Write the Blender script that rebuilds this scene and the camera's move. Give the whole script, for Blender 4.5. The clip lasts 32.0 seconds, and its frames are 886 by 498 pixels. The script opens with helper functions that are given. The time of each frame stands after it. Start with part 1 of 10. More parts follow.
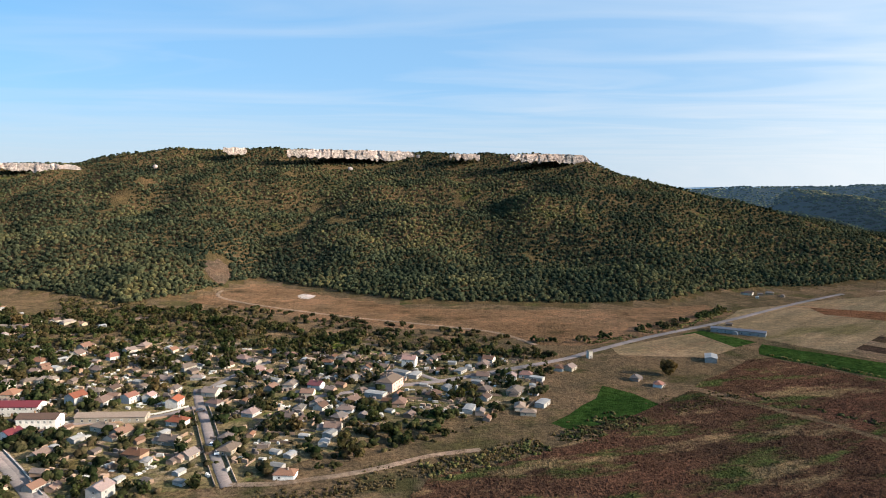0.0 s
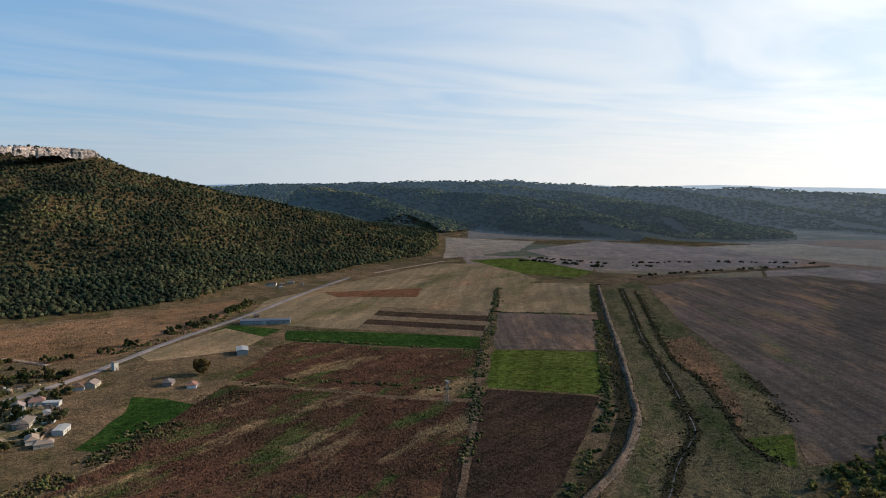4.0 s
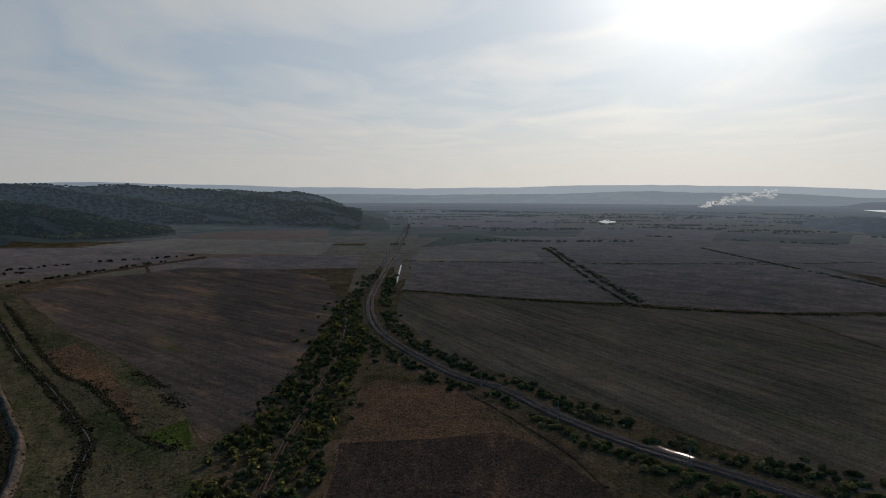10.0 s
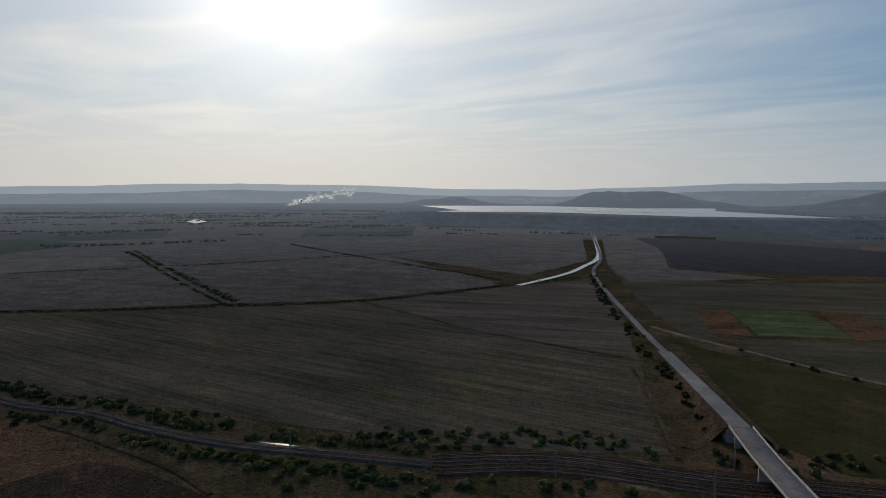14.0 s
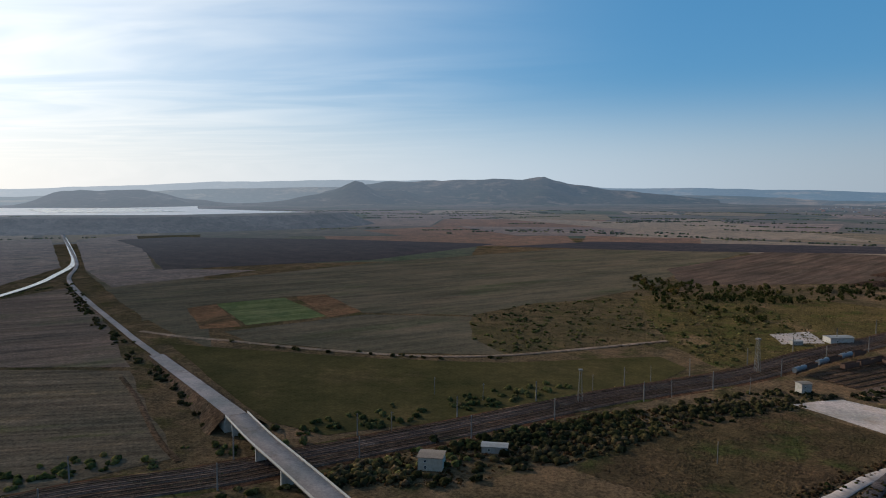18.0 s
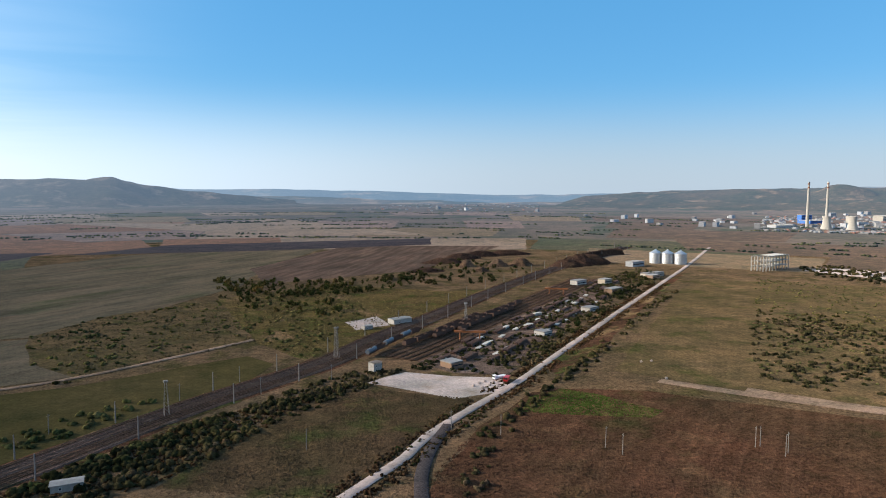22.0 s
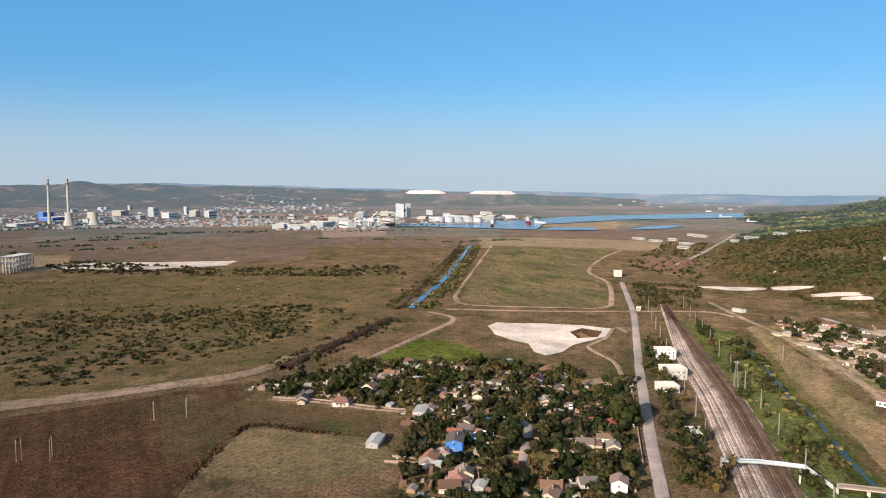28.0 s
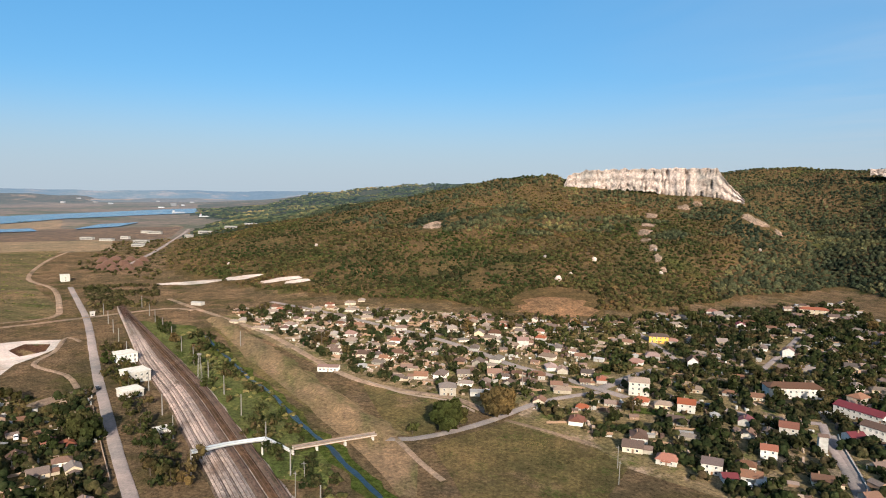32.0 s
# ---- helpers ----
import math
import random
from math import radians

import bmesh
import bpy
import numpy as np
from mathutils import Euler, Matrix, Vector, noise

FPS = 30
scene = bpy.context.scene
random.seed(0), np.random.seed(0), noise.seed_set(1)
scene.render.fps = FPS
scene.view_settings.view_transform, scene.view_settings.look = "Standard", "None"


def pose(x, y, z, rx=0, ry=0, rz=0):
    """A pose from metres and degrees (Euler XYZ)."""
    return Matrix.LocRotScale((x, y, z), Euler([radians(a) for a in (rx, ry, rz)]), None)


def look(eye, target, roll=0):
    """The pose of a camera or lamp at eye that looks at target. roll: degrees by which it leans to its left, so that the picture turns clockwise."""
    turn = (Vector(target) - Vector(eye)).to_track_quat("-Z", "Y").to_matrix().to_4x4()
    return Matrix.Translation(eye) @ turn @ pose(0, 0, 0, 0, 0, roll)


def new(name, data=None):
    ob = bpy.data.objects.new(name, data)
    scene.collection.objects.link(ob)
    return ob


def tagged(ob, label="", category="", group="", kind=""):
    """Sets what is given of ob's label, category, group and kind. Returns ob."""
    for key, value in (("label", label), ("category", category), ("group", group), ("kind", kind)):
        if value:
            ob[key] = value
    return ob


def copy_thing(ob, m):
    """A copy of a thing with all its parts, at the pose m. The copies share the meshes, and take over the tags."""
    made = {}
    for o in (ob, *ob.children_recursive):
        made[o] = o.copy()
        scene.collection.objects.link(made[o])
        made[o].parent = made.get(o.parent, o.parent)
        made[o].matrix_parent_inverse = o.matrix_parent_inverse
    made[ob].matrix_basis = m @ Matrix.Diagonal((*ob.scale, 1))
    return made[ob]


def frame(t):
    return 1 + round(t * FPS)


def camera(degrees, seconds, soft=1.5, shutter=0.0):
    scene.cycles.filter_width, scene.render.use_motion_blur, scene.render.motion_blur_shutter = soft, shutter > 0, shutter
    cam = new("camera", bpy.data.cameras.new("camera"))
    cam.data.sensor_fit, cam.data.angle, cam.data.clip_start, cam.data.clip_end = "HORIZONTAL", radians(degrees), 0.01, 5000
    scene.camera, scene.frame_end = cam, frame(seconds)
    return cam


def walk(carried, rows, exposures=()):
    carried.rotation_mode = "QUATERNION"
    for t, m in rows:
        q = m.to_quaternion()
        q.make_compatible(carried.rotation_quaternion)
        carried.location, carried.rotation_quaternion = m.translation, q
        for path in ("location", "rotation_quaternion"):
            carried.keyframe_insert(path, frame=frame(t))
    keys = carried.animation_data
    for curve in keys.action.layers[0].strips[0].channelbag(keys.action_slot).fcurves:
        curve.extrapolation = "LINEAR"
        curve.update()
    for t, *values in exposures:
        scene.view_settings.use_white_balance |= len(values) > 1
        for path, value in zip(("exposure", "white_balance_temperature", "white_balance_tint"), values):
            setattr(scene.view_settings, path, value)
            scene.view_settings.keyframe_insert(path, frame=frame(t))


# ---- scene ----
import itertools
from mathutils.geometry import tessellate_polygon

# the camera hangs still in the air and turns to the right: seconds, heading, tilt down, lean (degrees)
EYE = 100.0
PATH = [
    (0, 0.00, 5.12, 0.38), (0.5, 4.38, 5.09, 0.32), (1, 8.80, 5.13, 0.28), (1.5, 13.02, 5.14, 0.27), (2, 17.76, 5.12, 0.25),
    (2.5, 23.04, 5.13, 0.23), (3, 28.62, 5.11, 0.22), (3.5, 33.35, 5.12, 0.20), (5.5, 53.27, 5.12, 0.19), (6, 58.09, 5.11, 0.19),
    (6.5, 62.99, 5.11, 0.17), (7, 67.75, 5.11, 0.16), (7.5, 71.12, 5.13, 0.15), (8, 74.67, 5.14, 0.14), (8.5, 78.07, 5.15, 0.13),
    (9, 80.32, 5.18, 0.14), (9.5, 83.40, 5.21, 0.15), (10, 86.63, 5.22, 0.15), (10.5, 89.85, 5.24, 0.15), (11, 92.70, 5.25, 0.16),
    (11.5, 95.33, 5.25, 0.18), (12, 99.18, 5.25, 0.20), (12.5, 103.12, 5.24, 0.22), (13, 108.58, 5.24, 0.27), (13.5, 114.20, 5.23, 0.31),
    (14, 119.75, 5.20, 0.29), (14.5, 125.31, 5.18, 0.30), (16.5, 147.60, 5.21, 0.02), (17, 152.56, 5.22, 0.01), (17.5, 156.89, 5.23, 0.02),
    (18, 160.85, 5.24, 0.05), (18.5, 165.40, 5.21, 0.08), (19, 170.05, 5.19, 0.12), (19.5, 174.63, 5.16, 0.14), (20, 178.97, 5.15, 0.11),
    (20.5, 183.40, 5.14, 0.14), (21, 187.37, 5.13, 0.17), (21.5, 190.90, 5.11, 0.16), (22, 194.72, 5.10, 0.16), (22.5, 198.79, 5.11, 0.14),
    (23, 202.33, 5.13, 0.11), (23.5, 206.36, 5.13, 0.13), (24, 211.24, 5.14, 0.15), (24.5, 216.28, 5.17, 0.17), (25, 222.21, 5.16, 0.18),
    (25.5, 227.05, 5.15, 0.21), (27.5, 246.81, 5.16, 0.25), (28, 252.33, 5.15, 0.28), (28.5, 257.89, 5.14, 0.26), (29, 263.08, 5.16, 0.23),
    (29.5, 268.09, 5.18, 0.23), (30, 272.89, 5.19, 0.27), (30.5, 277.81, 5.20, 0.32), (31, 283.70, 5.19, 0.36), (31.5, 289.70, 5.18, 0.42),
    (32, 295.60, 5.17, 0.51),
]

cam = camera(65.47, 32.0, soft=1.0)
EXPOSURES = [(0, 1.1), (3, 0.86), (6, 0.2), (9, -0.36), (14, -0.46), (17, 0.03), (20, 0.72), (23, 0.95), (25, 0.95), (28, 0.8), (32, 0.75)]
walk(cam, [(t, pose(0, 0, EYE, 0, 0, -yaw) @ pose(0, 0, 0, 90 - tilt) @ pose(0, 0, 0, 0, 0, lean)) for t, yaw, tilt, lean in PATH], EXPOSURES)

# ---- sky and sun ----
SUN_AZ, SUN_EL = 107.6, 20.7


def bearing(az, r, z=0.0):
    a = radians(az)
    return Vector((r * math.sin(a), r * math.cos(a), z))


def sky_world():
    w = bpy.data.worlds.new("sky")
    scene.world = w
    w.use_nodes = True
    nt = w.node_tree
    nt.nodes.clear()
    N, L = nt.nodes.new, nt.links.new
    out, bg = N("ShaderNodeOutputWorld"), N("ShaderNodeBackground")
    sky = N("ShaderNodeTexSky")
    sky.sky_type, sky.sun_disc = "NISHITA", False
    sky.sun_elevation, sky.sun_rotation = radians(SUN_EL), radians(SUN_AZ)
    sky.altitude, sky.air_density, sky.dust_density, sky.ozone_density = 300, 1.0, 0.35, 3.5
    grade = N("ShaderNodeHueSaturation"); grade.inputs["Saturation"].default_value = 1.1
    blue = N("ShaderNodeMixRGB"); blue.inputs["Fac"].default_value = 0.56; blue.inputs[2].default_value = (1.15, 3.45, 6.3, 1)
    L(sky.outputs[0], blue.inputs[1]); L(blue.outputs[0], grade.inputs["Color"])
    co = N("ShaderNodeTexCoord")
    # thin streaks of high cloud, thicker round the sun
    sep = N("ShaderNodeSeparateXYZ")
    L(co.outputs["Generated"], sep.inputs[0])
    up = N("ShaderNodeMath"); up.operation = "MAXIMUM"; up.inputs[1].default_value = 0.03
    L(sep.outputs[2], up.inputs[0])
    flat = N("ShaderNodeVectorMath"); flat.operation = "DIVIDE"
    comb = N("ShaderNodeCombineXYZ")
    for i in range(3):
        L(up.outputs[0], comb.inputs[i])
    L(co.outputs["Generated"], flat.inputs[0]); L(comb.outputs[0], flat.inputs[1])
    mp = N("ShaderNodeMapping"); mp.inputs["Rotation"].default_value = (0, 0, radians(25)); mp.inputs["Scale"].default_value = (0.3, 0.62, 1)
    L(flat.outputs[0], mp.inputs[0])
    nz = N("ShaderNodeTexNoise"); nz.inputs["Scale"].default_value = 1.1; nz.inputs["Detail"].default_value = 4; nz.inputs["Roughness"].default_value = 0.5; nz.inputs["Distortion"].default_value = 0.9
    L(mp.outputs[0], nz.inputs["Vector"])
    ramp = N("ShaderNodeMapRange"); ramp.inputs["From Min"].default_value = 0.4; ramp.inputs["From Max"].default_value = 0.82
    L(nz.outputs["Fac"], ramp.inputs["Value"])
    near = N("ShaderNodeVectorMath"); near.operation = "DOT_PRODUCT"; near.inputs[1].default_value = bearing(SUN_AZ, math.cos(radians(SUN_EL)), math.sin(radians(SUN_EL)))
    L(co.outputs["Generated"], near.inputs[0])
    veil = N("ShaderNodeMapRange"); veil.interpolation_type = "SMOOTHSTEP"; veil.inputs["From Min"].default_value = 0.05; veil.inputs["From Max"].default_value = 0.96
    cover = N("ShaderNodeVectorMath"); cover.operation = "DOT_PRODUCT"; cover.inputs[1].default_value = bearing(90, math.cos(radians(18)), math.sin(radians(18)))
    L(co.outputs["Generated"], cover.inputs[0]); L(cover.outputs["Value"], veil.inputs["Value"])
    side = N("ShaderNodeMapRange"); side.interpolation_type = "SMOOTHSTEP"
    for k, v in (("From Min", -0.2), ("From Max", 1.0), ("To Min", 1.0), ("To Max", 2.05)):
        side.inputs[k].default_value = v
    L(near.outputs["Value"], side.inputs["Value"])
    fine = N("ShaderNodeMath"); fine.operation = "MULTIPLY_ADD"; fine.inputs[1].default_value = 0.55; fine.inputs[2].default_value = 0.42
    L(ramp.outputs[0], fine.inputs[0])
    sheet = N("ShaderNodeMath"); sheet.operation = "MULTIPLY"; sheet.use_clamp = True
    L(fine.outputs[0], sheet.inputs[0]); L(veil.outputs[0], sheet.inputs[1])
    glow = N("ShaderNodeMixRGB"); glow.inputs[1].default_value = (4.5, 5.2, 5.9, 1); glow.inputs[2].default_value = (5.75, 5.6, 5.25, 1)
    L(veil.outputs[0], glow.inputs["Fac"])
    lit = N("ShaderNodeVectorMath"); lit.operation = "SCALE"
    L(glow.outputs[0], lit.inputs[0])
    L(side.outputs[0], lit.inputs["Scale"])
    mix = N("ShaderNodeMixRGB")
    L(sheet.outputs[0], mix.inputs["Fac"]); L(grade.outputs[0], mix.inputs[1]); L(lit.outputs[0], mix.inputs[2])
    # a milky sheet of high cloud over the hills to the north
    north = N("ShaderNodeVectorMath"); north.operation = "DOT_PRODUCT"; north.inputs[1].default_value = bearing(22, 1.0)
    L(co.outputs["Generated"], north.inputs[0])
    milk = N("ShaderNodeMapRange"); milk.interpolation_type = "SMOOTHSTEP"
    for k, v in (("From Min", 0.1), ("From Max", 1.0), ("To Min", 0.0), ("To Max", 0.42)):
        milk.inputs[k].default_value = v
    L(north.outputs["Value"], milk.inputs["Value"])
    wisp = N("ShaderNodeMath"); wisp.operation = "MULTIPLY_ADD"; wisp.inputs[1].default_value = 0.9; wisp.inputs[2].default_value = 0.55; 
    L(ramp.outputs[0], wisp.inputs[0])
    mfac = N("ShaderNodeMath"); mfac.operation = "MULTIPLY"; mfac.use_clamp = True
    L(milk.outputs[0], mfac.inputs[0]); L(wisp.outputs[0], mfac.inputs[1])
    pale = N("ShaderNodeMixRGB"); pale.inputs[2].default_value = (4.9, 5.3, 5.8, 1)
    L(mfac.outputs[0], pale.inputs["Fac"]); L(mix.outputs[0], pale.inputs[1])
    mix = pale
    # pale haze above the horizon, whiter towards the sun
    band = N("ShaderNodeMapRange"); band.interpolation_type = "SMOOTHERSTEP"
    for k, v in (("From Min", -0.02), ("From Max", 0.17), ("To Min", 0.85), ("To Max", 0.0)):
        band.inputs[k].default_value = v
    L(sep.outputs[2], band.inputs["Value"])
    tone = N("ShaderNodeMixRGB"); tone.inputs[1].default_value = (3.7, 4.35, 5.0, 1); tone.inputs[2].default_value = (4.35, 4.2, 4.0, 1)
    L(veil.outputs[0], tone.inputs["Fac"])
    haze = N("ShaderNodeVectorMath"); haze.operation = "SCALE"
    L(tone.outputs[0], haze.inputs[0])
    L(side.outputs[0], haze.inputs["Scale"])
    low = N("ShaderNodeMixRGB")
    L(band.outputs[0], low.inputs["Fac"]); L(mix.outputs[0], low.inputs[1]); L(haze.outputs[0], low.inputs[2])
    # bright aureole of thin cloud round the sun
    total = low.outputs[0]
    for power, col in ((8.0, (5.2, 4.9, 4.4, 1)), (80.0, (15.0, 14.4, 13.2, 1))):
        pos_ = N("ShaderNodeMath"); pos_.operation = "MAXIMUM"; pos_.inputs[1].default_value = 0.0
        L(near.outputs["Value"], pos_.inputs[0])
        pw = N("ShaderNodeMath"); pw.operation = "POWER"; pw.inputs[1].default_value = power
        L(pos_.outputs[0], pw.inputs[0])
        ad = N("ShaderNodeMixRGB"); ad.blend_type = "ADD"; ad.inputs[2].default_value = col
        L(pw.outputs[0], ad.inputs["Fac"]); L(total, ad.inputs[1])
        total = ad.outputs[0]
    L(total, bg.inputs["Color"])
    bg.inputs["Strength"].default_value = 0.078
    L(bg.outputs[0], out.inputs["Surface"])


sky_world()
sun = new("sun", bpy.data.lights.new("sun", "SUN"))
sun.data.energy, sun.data.angle, sun.data.color = 5.0, radians(0.6), (1.0, 0.88, 0.72)
sun.matrix_world = look(bearing(SUN_AZ, 500, 500 * math.tan(radians(SUN_EL))), (0, 0, 0))

# ---- materials ----
def nodes(name, rough=0.9, metal=0.0, spec=0.3):
    m = bpy.data.materials.new(name)
    m.use_nodes = True
    nt = m.node_tree
    b = nt.nodes["Principled BSDF"]
    b.inputs["Roughness"].default_value, b.inputs["Metallic"].default_value = rough, metal
    b.inputs["Specular IOR Level"].default_value = spec
    b.inputs["Diffuse Roughness"].default_value = 0.8
    return m, nt, b


def noise_fac(nt, vec, scale, detail=4, lo=0.35, hi=0.65, rough=0.55):
    n = nt.nodes.new("ShaderNodeTexNoise")
    n.inputs["Scale"].default_value, n.inputs["Detail"].default_value, n.inputs["Roughness"].default_value = scale, detail, rough
    nt.links.new(vec, n.inputs["Vector"])
    r = nt.nodes.new("ShaderNodeMapRange")
    r.inputs["From Min"].default_value, r.inputs["From Max"].default_value = lo, hi
    nt.links.new(n.outputs["Fac"], r.inputs["Value"])
    return r.outputs[0]


def mixed(nt, fac, a, b, blend="MIX"):
    x = nt.nodes.new("ShaderNodeMixRGB")
    x.blend_type = blend
    for i, v in ((0, fac), (1, a), (2, b)):
        if isinstance(v, (int, float)):
            x.inputs[i].default_value = v
        elif isinstance(v, tuple):
            x.inputs[i].default_value = (*v, 1) if len(v) == 3 else v
        else:
            nt.links.new(v, x.inputs[i])
    return x.outputs[0]


def bumped(nt, b, height, strength, dist):
    u = nt.nodes.new("ShaderNodeBump")
    u.inputs["Strength"].default_value, u.inputs["Distance"].default_value = strength, dist
    nt.links.new(height, u.inputs["Height"])
    nt.links.new(u.outputs[0], b.inputs["Normal"])


def turned(nt, vec, heading, scale):
    """Coordinates turned so that the heading runs along y, then scaled."""
    for rot, sc in ((radians(heading), (1, 1, 1)), (0, scale)):
        mp = nt.nodes.new("ShaderNodeMapping")
        mp.inputs["Rotation"].default_value, mp.inputs["Scale"].default_value = (0, 0, rot), sc
        nt.links.new(vec, mp.inputs[0])
        vec = mp.outputs[0]
    return vec


def land(name, a, b, c=None, big=0.012, mid=0.09, fine=0.9, rows=None, row_mix=0.5, c_lo=0.55, c_hi=0.7, bump=0.6, rough=0.95, d=None, d_lo=0.57, d_hi=0.66, along=None, grain=1.0):
    """Ground: two tones in wide patches, a third in blotches, fine grain, and rows (heading, spacing) where it is tilled."""
    a, b, c, d = (v and tuple(0.8 * x * k for x, k in zip(v, (1.07, 0.96, 1.02) if v[0] >= v[1] else (1, 1, 1))) for v in (a, b, c, d))
    m, nt, p = nodes(name, rough, spec=0.0)
    pos = nt.nodes.new("ShaderNodeNewGeometry").outputs["Position"]
    col = mixed(nt, noise_fac(nt, pos, big, 5, 0.38, 0.62), a, b)
    blot = pos
    if along is not None:
        # blotches drawn out along the old furrows
        blot = turned(nt, pos, along, (1.0, 0.3, 1.0))
    if d:
        om = nt.nodes.new("ShaderNodeMapping"); om.inputs["Location"].default_value = (311, 97, 41)
        nt.links.new(blot, om.inputs[0])
        col = mixed(nt, noise_fac(nt, om.outputs[0], mid * 0.8, 7, d_lo, d_hi, 0.68), col, d)
    if c:
        col = mixed(nt, noise_fac(nt, blot, mid, 7, c_lo, c_hi, 0.66), col, c)
    if rows:
        streak = noise_fac(nt, turned(nt, pos, rows[0], (1 / rows[1], 0.01, 1)), 1.0, 3, 0.38, 0.62)
        k = nt.nodes.new("ShaderNodeMath"); k.operation = "MULTIPLY"
        nt.links.new(streak, k.inputs[0]); k.inputs[1].default_value = row_mix
        dark = mixed(nt, 1.0, col, (0.45, 0.45, 0.45), "MULTIPLY")
        col = mixed(nt, k.outputs[0], col, dark)
    g = noise_fac(nt, pos, fine * 0.7, 6, 0.33, 0.67, 0.75)
    col = mixed(nt, grain, col, mixed(nt, g, (0.38, 0.38, 0.4), (1.55, 1.53, 1.5)), "MULTIPLY")
    drift = noise_fac(nt, blot, 0.038, 6, 0.32, 0.68, 0.62)
    col = mixed(nt, 1.0, col, mixed(nt, drift, (0.7, 0.76, 0.74), (1.3, 1.2, 1.12)), "MULTIPLY")
    w = noise_fac(nt, pos, 0.16, 5, 0.35, 0.65, 0.7)
    col = mixed(nt, grain, col, mixed(nt, w, (0.7, 0.73, 0.76), (1.28, 1.25, 1.22)), "MULTIPLY")
    nt.links.new(col, p.inputs["Base Color"])
    if bump:
        bumped(nt, p, g, bump, 0.9)
    return m


def plain(name, a, b=None, scale=1.5, rough=0.8, metal=0.0, spec=0.3, rnd=0.0, bump=0.15, world=False):
    """Painted, built or rolled surfaces: a tone, a worn second tone, and a spread of tone from object to object."""
    m, nt, p = nodes(name, rough, metal, spec)
    vec = nt.nodes.new("ShaderNodeNewGeometry").outputs["Position"] if world else nt.nodes.new("ShaderNodeTexCoord").outputs["Object"]
    f = noise_fac(nt, vec, scale, 6, 0.35, 0.75, 0.6)
    col = mixed(nt, f, a, b or tuple(v * 0.75 for v in a))
    if rnd:
        oi = nt.nodes.new("ShaderNodeObjectInfo").outputs["Random"]
        hs = nt.nodes.new("ShaderNodeHueSaturation")
        r1 = nt.nodes.new("ShaderNodeMapRange"); r1.inputs["To Min"].default_value, r1.inputs["To Max"].default_value = 1 - rnd, 1 + rnd
        nt.links.new(oi, r1.inputs[0]); nt.links.new(r1.outputs[0], hs.inputs["Value"])
        m7 = nt.nodes.new("ShaderNodeMath"); m7.operation = "MULTIPLY"; m7.inputs[1].default_value = 7.31; nt.links.new(oi, m7.inputs[0])
        fr = nt.nodes.new("ShaderNodeMath"); fr.operation = "FRACT"; nt.links.new(m7.outputs[0], fr.inputs[0])
        r2 = nt.nodes.new("ShaderNodeMapRange"); r2.inputs["To Min"].default_value, r2.inputs["To Max"].default_value = 1 - 1.2 * rnd, 1 + 0.6 * rnd
        nt.links.new(fr.outputs[0], r2.inputs[0]); nt.links.new(r2.outputs[0], hs.inputs["Saturation"])
        nt.links.new(col, hs.inputs["Color"]); col = hs.outputs[0]
    nt.links.new(col, p.inputs["Base Color"])
    if bump:
        bumped(nt, p, f, bump, 0.05)
    return m


